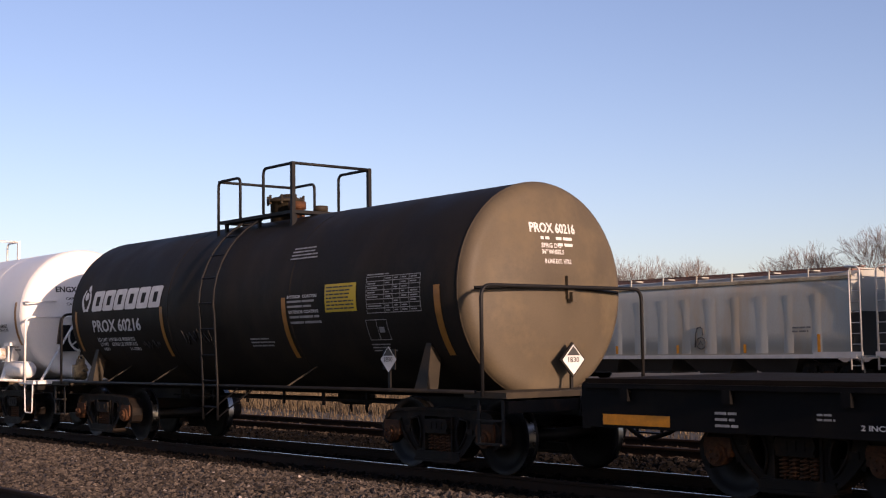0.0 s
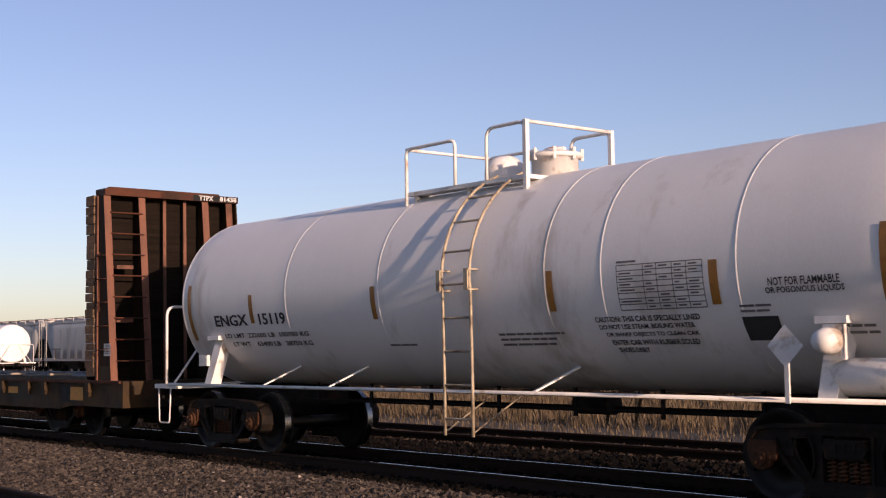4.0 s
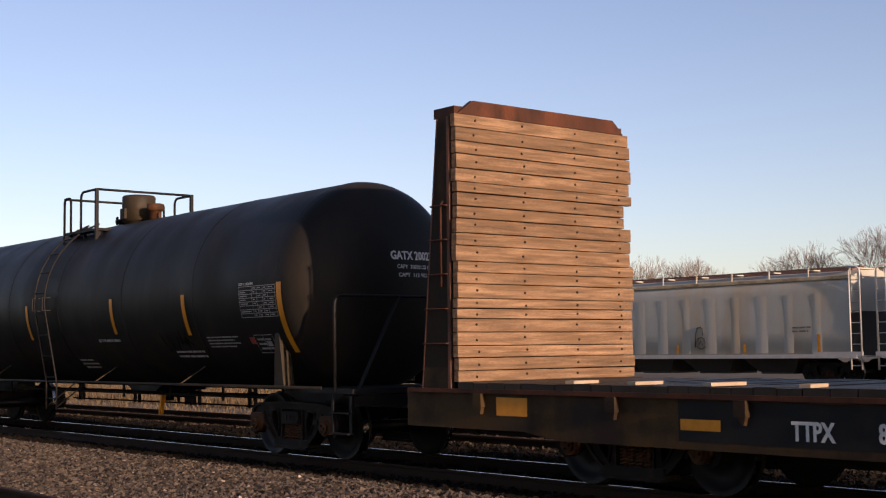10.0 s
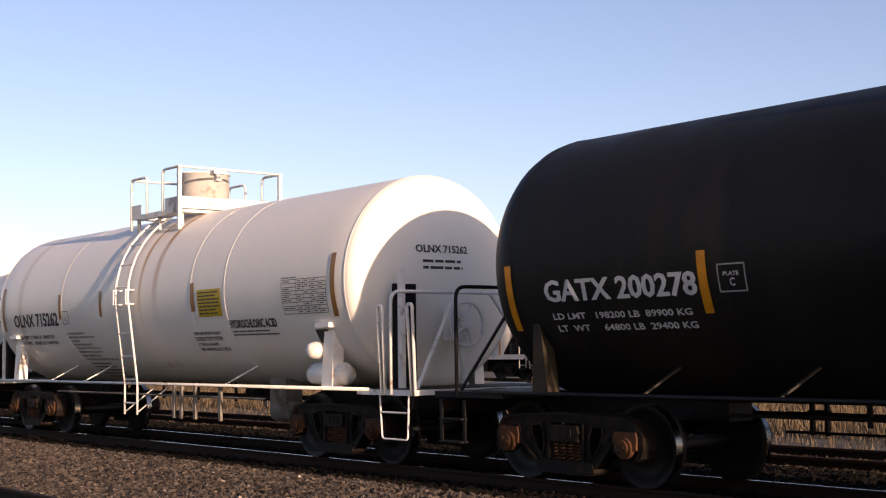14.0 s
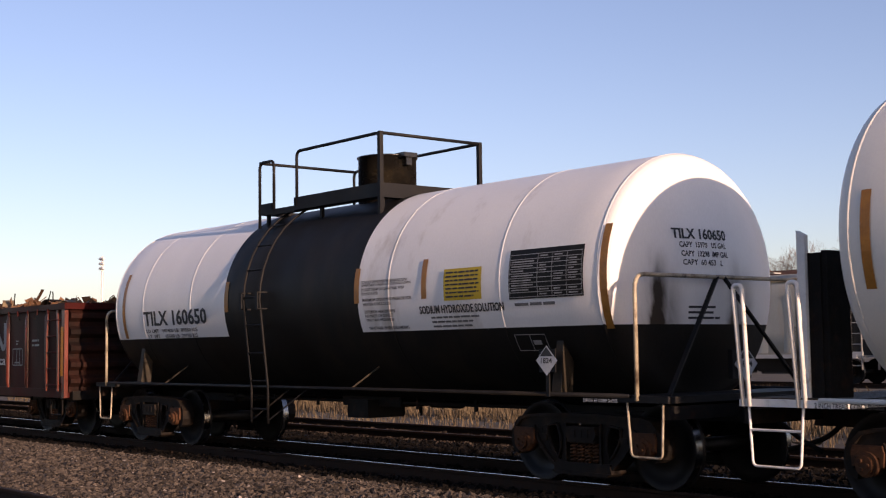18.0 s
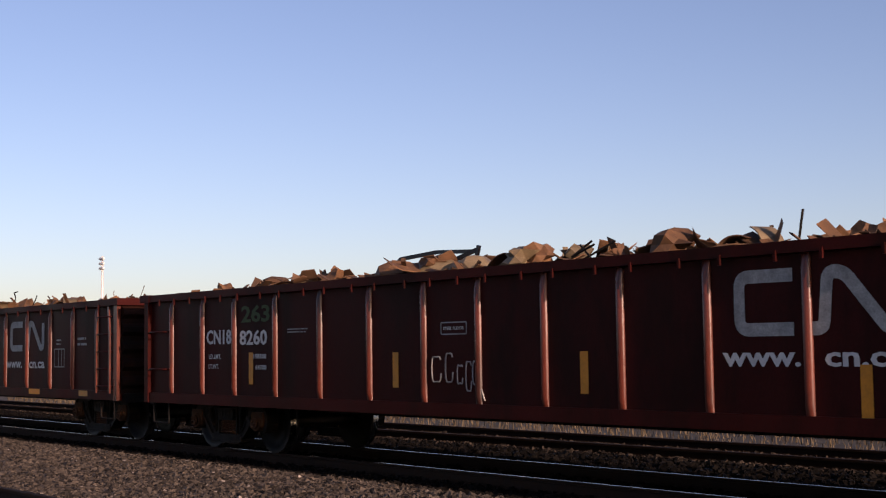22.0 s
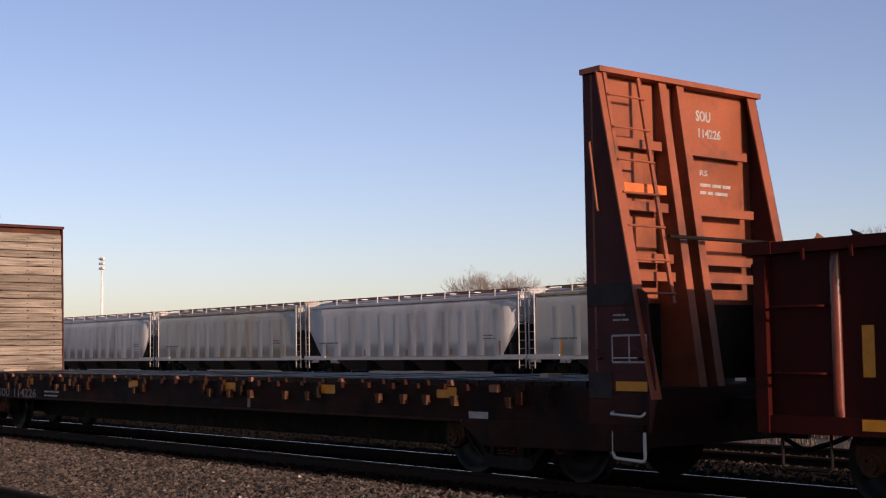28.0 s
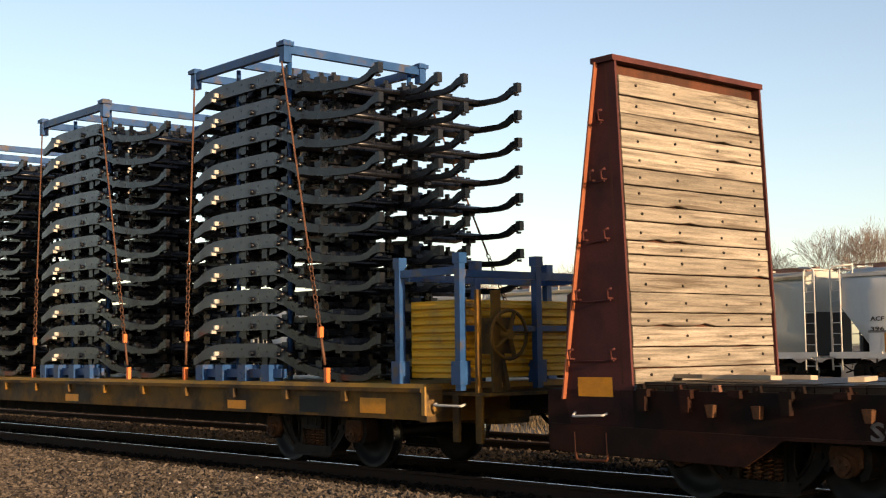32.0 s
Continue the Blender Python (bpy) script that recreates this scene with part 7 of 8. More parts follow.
    pipe(bm, rounded([(a, -w, 0.86), (a, -w - 0.06, 0.84), (b, -w - 0.06, 0.82), (b, -w, 0.86)], 0.04, 3), 0.014, 6)
    part("grab_bar", bm, HOPTRIM, car)


car_s = bulkhead_flat_red()
CARS.append((car_s, -160.25))
for i, (x, ln, a) in enumerate(((-9.1, 1.7, 78), (-8.6, 1.2, 95), (-7.3, 0.6, 20), (9.0, 0.22, 0))):
    bm = B()
    box(bm, -0.07, 0.07, -ln / 2, ln / 2, -0.03, 0.012)
    bm.transform(pose(x, -1.0 if a < 50 else -0.75, 1.235, 0, 3 if a > 50 else 0, a))
    d = tagged(part("dunnage_board", bm, PALEWOOD), "pale loose dunnage board on a flat car deck", "timber", "dunnage boards")
    LOADS.append((d, -160.25))


# ---------- black flat car and yellow flat car ----------
def plain_flat(label, mat, half, deckmat, tc, lift=0.0):
    car = thing("flat_car", label, "flat car", "freight cars of the passing train")
    w = 1.47
    bm = B()
    box(bm, -half, half, -w, w, 1.06 + lift, 1.13 + lift)
    part("deck", bm, deckmat, car)
    for q in (-1, 1):
        bm = B()
        prism(bm, [(-half, 1.06 + lift), (half, 1.06 + lift), (half, 0.70), (-half, 0.70)], q * w, q * (w - 0.03))
        part("side_sill", bm, mat, car)
        bm = B()
        box(bm, -half, half, min(q * w, q * (w + 0.05)), max(q * w, q * (w + 0.05)), 1.03 + lift, 1.08 + lift)
        part("top_flange", bm, mat, car)
        x = -half + 0.6
        while x < half - 0.3:
            bm = B()
            box(bm, x - 0.05, x + 0.05, min(q * w, q * (w + 0.06)), max(q * w, q * (w + 0.06)), 0.90 + lift, 1.03 + lift)
            part("stake_pocket", bm, mat, car)
            x += 1.32
    for s in (-1, 1):
        truck(car, s * tc)
        coupler(car, s * half, s)
        bm = B()
        box(bm, s * half - 0.06, s * half + 0.06, -w, w, 0.68, 1.06 + lift)
        box(bm, min(s * half, s * (half - 4)), max(s * half, s * (half - 4)), -0.3, 0.3, 0.6, 1.02)
        part("end_sill", bm, mat, car)
    bm = B()
    box(bm, -half + 3.8, half - 3.8, -0.35, 0.35, 0.45, 1.02)
    part("centre_sill", bm, GRIME, car)
    return car


car_z = plain_flat("black steel flat car with a yellow patch on its sill", SOOTFLAT, 9.0, BLACKPLANK, 6.6, 0.08)
CARS.append((car_z, -1.0))
lettering(car_z, YELLOW, on_plane(-1.475), [("patch", -8.75, -7.83, 0.73, 0.84)], "yellow reflective patch")
lettering(car_z, STENCIL_W, on_plane(-1.475), [("bars", -7.26, -6.98, 0.74, 0.92, 3, 0, 3, 2), ("bars", -6.1, -5.9, 0.84, 0.93, 2, 0, 4, 2), ("text", "2 INCH HF COMP", -5.65, -4.9, 0.78, 0.83)])
car_r = plain_flat("yellow flat car carrying stacked black truck frames", SILLYELLOW, 13.6, TTYELLOW, 10.85)
CARS.append((car_r, -186.7))
put = on_plane(-1.475)
for x0, x1, z0, z1 in ((9.26, 9.74, 0.74, 0.86), (12.37, 12.89, 0.76, 0.95), (4.0, 4.5, 0.74, 0.86), (0.5, 1.0, 0.74, 0.86)):
    lettering(car_r, YELLOW, put, [("patch", x0, x1, z0, z1)], "yellow reflective patch")
lettering(car_r, FLATBLACK, put, [("patch", 11.05, 11.66, 0.74, 0.95)])
bm = B()
box(bm, 13.6, 14.50, -1.22, 1.22, 0.99, 1.03)
for x, y in ((13.95, -1.25), (14.35, -1.25)):
    beam(bm, (x, y, 1.0), (x, y, 0.45), 0.10, 0.04)
part("end_platform", bm, SILLYELLOW, car_r)
# brighter yellow than the sill: sunlight put into the corner plate's colour
bm = B()
prism(bm, [(-1.50, 1.10), (-1.22, 1.10), (-1.22, 0.82), (-1.38, 0.74), (-1.50, 0.76)], 13.60, 13.66, axis="x")
part("corner_plate", bm, TTYELLOW, car_r, "sunlit yellow corner plate")
bm = B()
pipe(bm, rounded([(13.7, -1.34, 0.9), (13.7, -1.40, 0.88), (14.2, -1.40, 0.88), (14.2, -1.34, 0.9)], 0.04), 0.016, 6)
part("grab_bar", bm, HOPTRIM, car_r)
brake_wheel(car_r, 14.62, -1.02, 1.70, SILLYELLOW, 0.28)
for y, wd, top in ((-1.08, 0.13, 2.22), (-1.36, 0.07, 2.22)):
    bm = B()
    beam(bm, (14.46, y, 1.04), (14.46, y, top), wd, 0.04, up=(1, 0, 0))
    part("brake_stand", bm, SILLYELLOW, car_r)


def frame_rail(bm, y):
    """A stamped chassis side rail: deep in the middle, dipping over the axle and turned up at its tip."""
    path = [(0.0, -0.10, 0.10), (0.14, -0.06, 0.13), (0.32, 0.01, 0.16), (0.58, 0.05, 0.19), (0.85, 0.06, 0.20), (1.4, 0.06, 0.20), (1.95, 0.06, 0.20), (2.2, 0.05, 0.19), (2.42, -0.02, 0.16),
            (2.70, -0.14, 0.13), (3.05, -0.22, 0.115), (3.45, -0.28, 0.095), (3.85, -0.31, 0.08), (4.15, -0.315, 0.07), (4.30, -0.29, 0.085), (4.42, -0.23, 0.10), (4.56, -0.20, 0.11)]
    w, prev = 0.06, None
    for x, z, k in path:
        ring = [bm.verts.new(p) for p in ((x, y - w / 2, z - k / 2), (x, y + w / 2, z - k / 2), (x, y + w / 2, z + k / 2), (x, y - w / 2, z + k / 2))]
        if prev:
            # grey on the deep section: the sky's reflection put into its colour
            for i in range(4):
                bm.faces.new((prev[i], prev[(i + 1) % 4], ring[(i + 1) % 4], ring[i])).material_index = 1 if x < 2.6 else 0
        else:
            bm.faces.new(ring)
        prev = ring
    bm.faces.new(prev[::-1])


def make_chassis(bm):
    for y in (-0.50, 0.50):
        frame_rail(bm, y)
        inn = -1 if y > 0 else 1
        # clip at the tip and mounts on the inner side
        box(bm, 4.50, 4.58, y - 0.04, y + 0.04, -0.265, -0.135)
        box(bm, 4.50, 4.54, y - 0.03, y + 0.03, -0.31, -0.28)
        for x, z, hgt in ((0.3, 0.02, 0.16), (0.75, -0.05, 0.13), (1.3, -0.10, 0.12), (1.85, -0.10, 0.15), (2.35, 0.10, 0.14), (2.75, -0.04, 0.13), (3.15, -0.14, 0.11), (3.6, -0.33, 0.10)):
            a, c = sorted((y + inn * 0.03, y + inn * 0.15))
            box(bm, x - 0.07, x + 0.07, a, c, z - hgt / 2, z + hgt / 2)
            rod(bm, (x, y + inn * 0.10, z - 0.10), (x, y + inn * 0.10, z + 0.12), 0.035, 6)
        # holes and bolts on the outer face
        for x, z in ((0.95, 0.09), (1.12, 0.03), (1.34, 0.08), (1.55, 0.03), (1.78, 0.09), (2.0, 0.04), (2.5, -0.05), (2.62, -0.12), (2.9, -0.19), (3.2, -0.25), (3.5, -0.29)):
            rod(bm, (x, y - 0.033, z), (x, y + 0.033, z), 0.017, 6)
        for x, z in ((1.62, 0.02), (2.28, 0.0), (2.36, 0.06), (2.55, 0.0), (2.8, -0.1)):
            rod(bm, (x, y - 0.075, z), (x, y + 0.075, z), 0.038, 8)
        # pale tabs: sun glints on the mounts, put in as bright colour
        for x, z in ((0.62, -0.03), (0.70, 0.03)):
            box(bm, x, x + 0.035, y - 0.11, y - 0.03, z - 0.04, z + 0.02, 2)
    for x, z in ((0.3, 0.12), (1.0, 0.0), (2.1, 0.0), (2.9, -0.16), (3.75, -0.29)):
        rod(bm, (x, -0.5, z), (x, 0.5, z), 0.036, 8)
    for x0, x1, z0, z1 in ((0.15, 0.45, -0.09, 0.04), (0.9, 1.1, -0.05, 0.10), (1.15, 1.42, -0.13, 0.05), (1.95, 2.15, -0.14, 0.06), (2.2, 2.5, -0.08, 0.04), (2.6, 2.85, -0.24, -0.05), (3.25, 3.5, -0.36, -0.18)):
        prism(bm, [(x0, z0), (x1, z0 + 0.03), (x1 - 0.04, z1), (x0 + 0.05, z1 - 0.03)], -0.46, 0.46)
    for y in (-0.34, 0.32):
        beam(bm, (0.5, y, -0.04), (2.3, y * 0.8, -0.02), 0.07, 0.10)


def frame_stack(x0, layers=11):
    st = thing("frame_stack", "stack of black truck chassis frames in a blue steel rack", "chassis frames", "frame stacks on the flat car")
    for i in range(layers):
        z = 1.50 + i * 0.385
        for y in (-0.78, 0.56):
            part("chassis_frame", shared("chassis_frame", make_chassis, [FRAMEBLACK, FRAMEGREY, GLINTTAB]), None, st, at=pose(x0 - 0.1 + (0.14 if y > 0 else 0), y, z))
    # rack: base, posts and top frame
    for x in (x0 + 0.05, x0 + 2.45):
        for y in (-1.36, 1.10):
            bm = B()
            box(bm, x - 0.06, x + 0.06, y - 0.06, y + 0.06, 5.55, 5.86)
            box(bm, x - 0.09, x + 0.09, y - 0.09, y + 0.09, 5.78, 5.84)
            part("corner_socket", bm, RACKBLUE, st)
    for y in (-1.36, 1.10):
        bm = B()
        beam(bm, (x0, y, 5.74), (x0 + 2.5, y, 5.74), 0.08, 0.12)
        part("top_beam", bm, RACKBLUE, st)
        bm = B()
        beam(bm, (x0 + 0.3, y, 1.24), (x0 + 2.4, y, 1.24), 0.10, 0.12)
        for k in (0.35, 0.9, 1.5, 2.1):
            box(bm, x0 + k - 0.10, x0 + k + 0.10, y - 0.12, y + 0.12, 1.13, 1.36)
        part("base_beam", bm, RACKBLUE, st)
    for x in (x0 + 0.05, x0 + 1.25, x0 + 2.45):
        bm = B()
        beam(bm, (x, -1.36, 5.74), (x, 1.10, 5.74), 0.08, 0.12)
        part("top_beam", bm, RACKBLUE, st)
    for x in (x0 + 1.0, x0 + 2.32):
        for y in (-1.20, 0.98):
            bm = B()
            rod(bm, (x, y, 1.15), (x, y, 5.7), 0.035, 8)
            part("spacer_post", bm, RACKBLUE, st)
    return st


def link_chain(pts_a, pts_b):
    """A tie-down: rod above, chain links and a turnbuckle below."""
    ch = thing("tie_down_chain", "rusty tie-down chain with an orange turnbuckle hook", "chain", "tie-down chains")
    a, b = Vector(pts_a), Vector(pts_b)
    m = a.lerp(b, 0.60)
    bm = B()
    rod(bm, a, m, 0.014, 6)
    part("upper_strap", bm, CHAIN, ch)
    bm = B()
    n = 18
    d = (b - a).normalized()
    for i in range(n):
        p = m.lerp(a.lerp(b, 0.86), i / n)
        q = m.lerp(a.lerp(b, 0.86), (i + 1) / n)
        s = Vector((1, 0, 0)) if i % 2 else Vector((0, 1, 0))
        pipe(bm, [p - s * 0.022, p.lerp(q, 0.5) - s * 0.03, q - s * 0.022 + d * 0.01, q + s * 0.022 + d * 0.01, p.lerp(q, 0.5) + s * 0.03, p + s * 0.022, p - s * 0.022], 0.009, 4)
    tagged(part("chain_link", bm, CHAIN, ch), kind="stuff")
    bm = B()
    rod(bm, a.lerp(b, 0.86), a.lerp(b, 0.955), 0.020, 8)
    part("turnbuckle", bm, CHAIN, ch)
    bm = B()
    box(bm, b.x - 0.03, b.x + 0.03, b.y - 0.03, b.y + 0.03, b.z - 0.04, b.z + 0.16)
    part("hook", bm, HOOKRED, ch)
    bm = B()
    k = a.lerp(b, 0.86)
    box(bm, k.x - 0.03, k.x + 0.03, k.y - 0.03, k.y + 0.03, k.z - 0.06, k.z + 0.08)
    part("ratchet_hook", bm, HOOKRED, ch)
    return ch


for x0 in (8.13, 2.72, -2.7):
    LOADS.append((frame_stack(x0), -186.7))
    LOADS.append((link_chain((x0 + 2.45, -1.42, 5.56), (x0 + 3.50, -1.44, 1.16)), -186.7))
    LOADS.append((link_chain((x0 + 0.10, -1.42, 5.56), (x0 - 0.12, -1.44, 1.16)), -186.7))
LOADS.append((link_chain((10.6, 1.15, 5.5), (12.6, 1.40, 1.16)), -186.7))

crate = thing("part_rack", "blue steel rack holding a yellow ribbed crate", "steel rack")
for x in (13.12, 14.22):
    for y in (-1.42, -0.16, 1.15):
        bm = B()
        box(bm, x - 0.045, x + 0.045, y - 0.045, y + 0.045, 1.06, 2.62)
        box(bm, x - 0.08, x + 0.08, y - 0.08, y + 0.08, 1.13, 1.40)
        box(bm, x - 0.06, x + 0.06, y - 0.06, y + 0.06, 2.54, 2.66)
        part("post", bm, RACKBLUE, crate)
    bm = B()
    beam(bm, (x, -1.42, 2.42), (x, 1.15, 2.42), 0.06, 0.09)
    part("cross_beam", bm, RACKBLUE, crate)
bm = B()
beam(bm, (13.12, 1.15, 2.42), (14.22, 1.15, 2.42), 0.06, 0.09)
part("cross_beam", bm, RACKBLUE, crate)
bm = B()
beam(bm, (14.22, -1.38, 1.78), (14.22, 1.12, 1.78), 0.05, 0.07)
part("cross_beam", bm, RACKBLUE, crate)
bm = B()
beam(bm, (13.12, -1.42, 2.46), (14.22, -1.42, 2.46), 0.06, 0.09)
part("cross_beam", bm, RACKBLUE, crate)
bm = B()
box(bm, 13.19, 14.13, -1.30, 1.05, 1.20, 2.12)
part("crate_body", bm, CRATEYELLOW, crate)
for i in range(9):
    z = 1.25 + i * 0.095
    bm = B()
    prism(bm, [(-1.30, z), (-1.335, z + 0.02), (-1.335, z + 0.06), (-1.30, z + 0.08)], 13.24, 14.08, axis="x")
    part("crate_rib", bm, CRATEYELLOW, crate)
    bm = B()
    prism(bm, [(14.13, z), (14.165, z + 0.02), (14.165, z + 0.06), (14.13, z + 0.08)], -1.27, 1.02)
    part("crate_rib", bm, CRATEYELLOW, crate)
LOADS.append((crate, -186.7))


# ---------- ground, tracks ----------
def rail_mesh(x0, x1):
    bm = B()
    prof = [(-0.070, -0.172), (0.070, -0.172), (0.070, -0.158), (0.012, -0.140), (0.010, -0.045), (0.036, -0.034), (0.036, -0.006), (0.022, 0.0), (-0.022, 0.0), (-0.036, -0.006), (-0.036, -0.034), (-0.010, -0.045), (-0.012, -0.140), (-0.070, -0.158)]
    prism(bm, prof, x0, x1, axis="x")
    bm.faces.ensure_lookup_table()
    for f in bm.faces:
        c = f.calc_center_median()
        if c.z > -0.002 and abs(c.y) < 0.02 and abs(f.calc_area()) > 1:
            f.material_index = 1
    return bm


def track(name, label, y, z, x0, x1, ties, used=True):
    tr = thing(name, label, "railway track", kind="structure", at=pose(0, y, z))
    for s in (-1, 1):
        part("rail", rail_mesh(x0, x1), [RAILSIDE, RAILTOP if used else RAILSIDE], tr, at=pose(0, s * GAUGE / 2, 0))
    rnd = random.Random(int(y * 10))
    bm = B()
    box(bm, -0.115, 0.115, -1.3, 1.3, -0.35, -0.175)
    for q in (-1, 1):
        box(bm, -0.09, 0.09, q * 0.7525 - 0.18, q * 0.7525 + 0.18, -0.176, -0.160, 1)
        for k in (-1, 1):
            box(bm, k * 0.05 - 0.012, k * 0.05 + 0.012, q * 0.7525 - 0.10 * k - 0.012, q * 0.7525 - 0.10 * k + 0.012, -0.165, -0.125, 1)
    finish(bm)
    me = bpy.data.meshes.new("tie")
    bm.to_mesh(me)
    bm.free()
    me.materials.append(TIE)
    me.materials.append(RAILSIDE)
    x = ties[0]
    while x < ties[1]:
        part("tie", me, None, tr, at=pose(x + rnd.uniform(-0.03, 0.03), rnd.uniform(-0.05, 0.05), rnd.uniform(-0.01, 0.01), 0, 0, rnd.uniform(-1, 1)))
        x += 0.52
    return tr


track("track_main", "main track with polished rails on dark ties", C, 0, -300, 120, (-58, 6))
track("track_second", "rusty unused track on ties beside the main track", 15.95, 0.03, -300, 120, (-58, 6), used=False)
track("track_near", "near track with dark rails", 5.08, 0.0, -300, 120, (-24, -6), used=False)
track("track_siding", "siding track in the grass", 35.6, 0.0, -300, 120, (-60, -50), used=False)
track("track_far", "far siding track under parked hopper cars", 44.6, 0.05, -300, 120, (-60, -40), used=False)

bm = B()
vs = [bm.verts.new(p) for p in ((-4000, -3000, -0.42), (3000, -3000, -0.42), (3000, 4000, -0.42), (-4000, 4000, -0.42))]
bm.faces.new(vs)
tagged(part("ground", bm, FIELD), "dry straw-coloured field reaching the horizon", "ground", kind="structure")

bm = B()
prof = [(-3.0, -0.40), (2.5, -0.22), (7.3, -0.22), (8.4, -0.16), (9.6, -0.14), (9.85, -0.16), (10.3, -0.19), (13.0, -0.19), (13.4, -0.20), (13.7, -0.20), (14.4, -0.15), (17.6, -0.15), (19.2, -0.40)]
xs = [-300, -120, -60, -30, 0, 30, 120]
gridv = [[bm.verts.new((x, y, z)) for y, z in prof] for x in xs]
for a, b in zip(gridv, gridv[1:]):
    for i in range(len(prof) - 1):
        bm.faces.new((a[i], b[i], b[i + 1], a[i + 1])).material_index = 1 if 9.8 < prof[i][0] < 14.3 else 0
tagged(part("ballast_bed", bm, [BALLAST, SHADEBED]), "brown gravel bed under the tracks", "ballast", kind="structure")


def stones(name, label, seed, n, area, zf, size, mat):
    """Loose stones as one joined mesh of irregular lumps."""
    r = np.random.RandomState(seed)
    base = np.array([(1, 1, 1), (1, 1, -1), (1, -1, 1), (1, -1, -1), (-1, 1, 1), (-1, 1, -1), (-1, -1, 1), (-1, -1, -1)], float) * 0.5
    faces = np.array([(0, 2, 3, 1), (4, 5, 7, 6), (0, 1, 5, 4), (2, 6, 7, 3), (0, 4, 6, 2), (1, 3, 7, 5)])
    x, y = area(r, n)
    sc = r.uniform(*size, (n, 1, 1)) * r.uniform(0.55, 1.25, (n, 1, 3))
    v = base[None] * sc * r.uniform(0.55, 1.2, (n, 8, 3))
    q = r.normal(size=(n, 4))
    q /= np.linalg.norm(q, axis=1, keepdims=True)
    w, a, b, c = q.T
    rot = np.stack([np.stack([1 - 2 * (b * b + c * c), 2 * (a * b - c * w), 2 * (a * c + b * w)], -1),
                    np.stack([2 * (a * b + c * w), 1 - 2 * (a * a + c * c), 2 * (b * c - a * w)], -1),
                    np.stack([2 * (a * c - b * w), 2 * (b * c + a * w), 1 - 2 * (a * a + b * b)], -1)], 1)
    v = np.einsum("nij,nkj->nki", rot, v)
    v += np.stack([x, y, zf(x, y) + r.uniform(-0.005, 0.02, n)], -1)[:, None]
    f = (faces[None] + np.arange(n)[:, None, None] * 8).reshape(-1, 4)
    me = bpy.data.meshes.new(name)
    me.from_pydata(v.reshape(-1, 3).tolist(), [], f.tolist())
    me.materials.append(mat)
    return tagged(new(name, me), label, "ballast", kind="stuff")


BED_Y, BED_Z = [p[0] for p in prof], [p[1] for p in prof]


def bed(x, y):
    return np.interp(y, BED_Y, BED_Z)


def near_area(r, n):
    y = r.uniform(5.9, 9.95, n)
    x = -r.uniform(0.75, 3.4, n) * y
    return x, np.minimum(y, 9.82 + 0.08 * np.sin(x * 1.3) + r.normal(0, 0.07, n))


# strip of stones coloured dark for the shadow of the train
def shadow_area(r, n):
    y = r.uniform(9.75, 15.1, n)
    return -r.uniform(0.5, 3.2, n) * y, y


def mid_area(r, n):
    y = r.uniform(14.9, 18.8, n)
    return -r.uniform(0.5, 3.0, n) * y, y


stones("ballast_stones", "grey-brown crushed stone ballast beside the track", 3, 70000, near_area, bed, (0.045, 0.085), STONE)
stones("pale_stones", "scattered pale chips among the ballast", 8, 2600, near_area, bed, (0.035, 0.07), PALESTONE)
stones("oily_stones", "oil-blackened stone ballast along the main track", 5, 34000, shadow_area, bed, (0.045, 0.085), SHADESTONE)
stones("ballast_stones", "brown crushed stone ballast between the tracks", 4, 30000, mid_area, bed, (0.05, 0.09), MIDSTONE)


def grass(name, seed, n, y0, y1, h0, h1):
    r = np.random.RandomState(seed)
    y = r.uniform(y0, y1, n)
    x = -r.uniform(0.55, 2.6, n) * y
    h = r.uniform(h0, h1, n) * (0.6 + 0.6 * (np.sin(x * 1.7) * np.sin(y * 2.1 + x * 0.6) + 1) / 2)
    a = r.uniform(0, math.pi, n)
    w = r.uniform(0.008, 0.02, n)
    lean = r.normal(0, 0.18, (n, 2)) * h[:, None]
    z = np.full(n, -0.42)
    v = np.empty((n, 4, 3))
    dx, dy = np.cos(a) * w, np.sin(a) * w
    v[:, 0] = np.stack([x - dx, y - dy, z], -1)
    v[:, 1] = np.stack([x + dx, y + dy, z], -1)
    v[:, 2] = np.stack([x + lean[:, 0] * 0.4 + dx * 0.7, y + lean[:, 1] * 0.4 + dy * 0.7, z + h * 0.6], -1)
    v[:, 3] = np.stack([x + lean[:, 0], y + lean[:, 1], z + h], -1)
    f = (np.array([(0, 1, 2, 3)]) + np.arange(n)[:, None] * 4)
    me = bpy.data.meshes.new(name)
    me.from_pydata(v.reshape(-1, 3).tolist(), [], f.tolist())
    me.materials.append(STRAW)
    return tagged(new(name, me), "tall dry straw-coloured grass beyond the tracks", "grass", kind="stuff")


grass("dry_grass", 11, 24000, 23.5, 33, 0.26, 0.52)
grass("dry_grass", 12, 14000, 32, 42.5, 0.3, 0.55)
grass("dry_grass", 13, 4000, 19.3, 23.5, 0.06, 0.24)


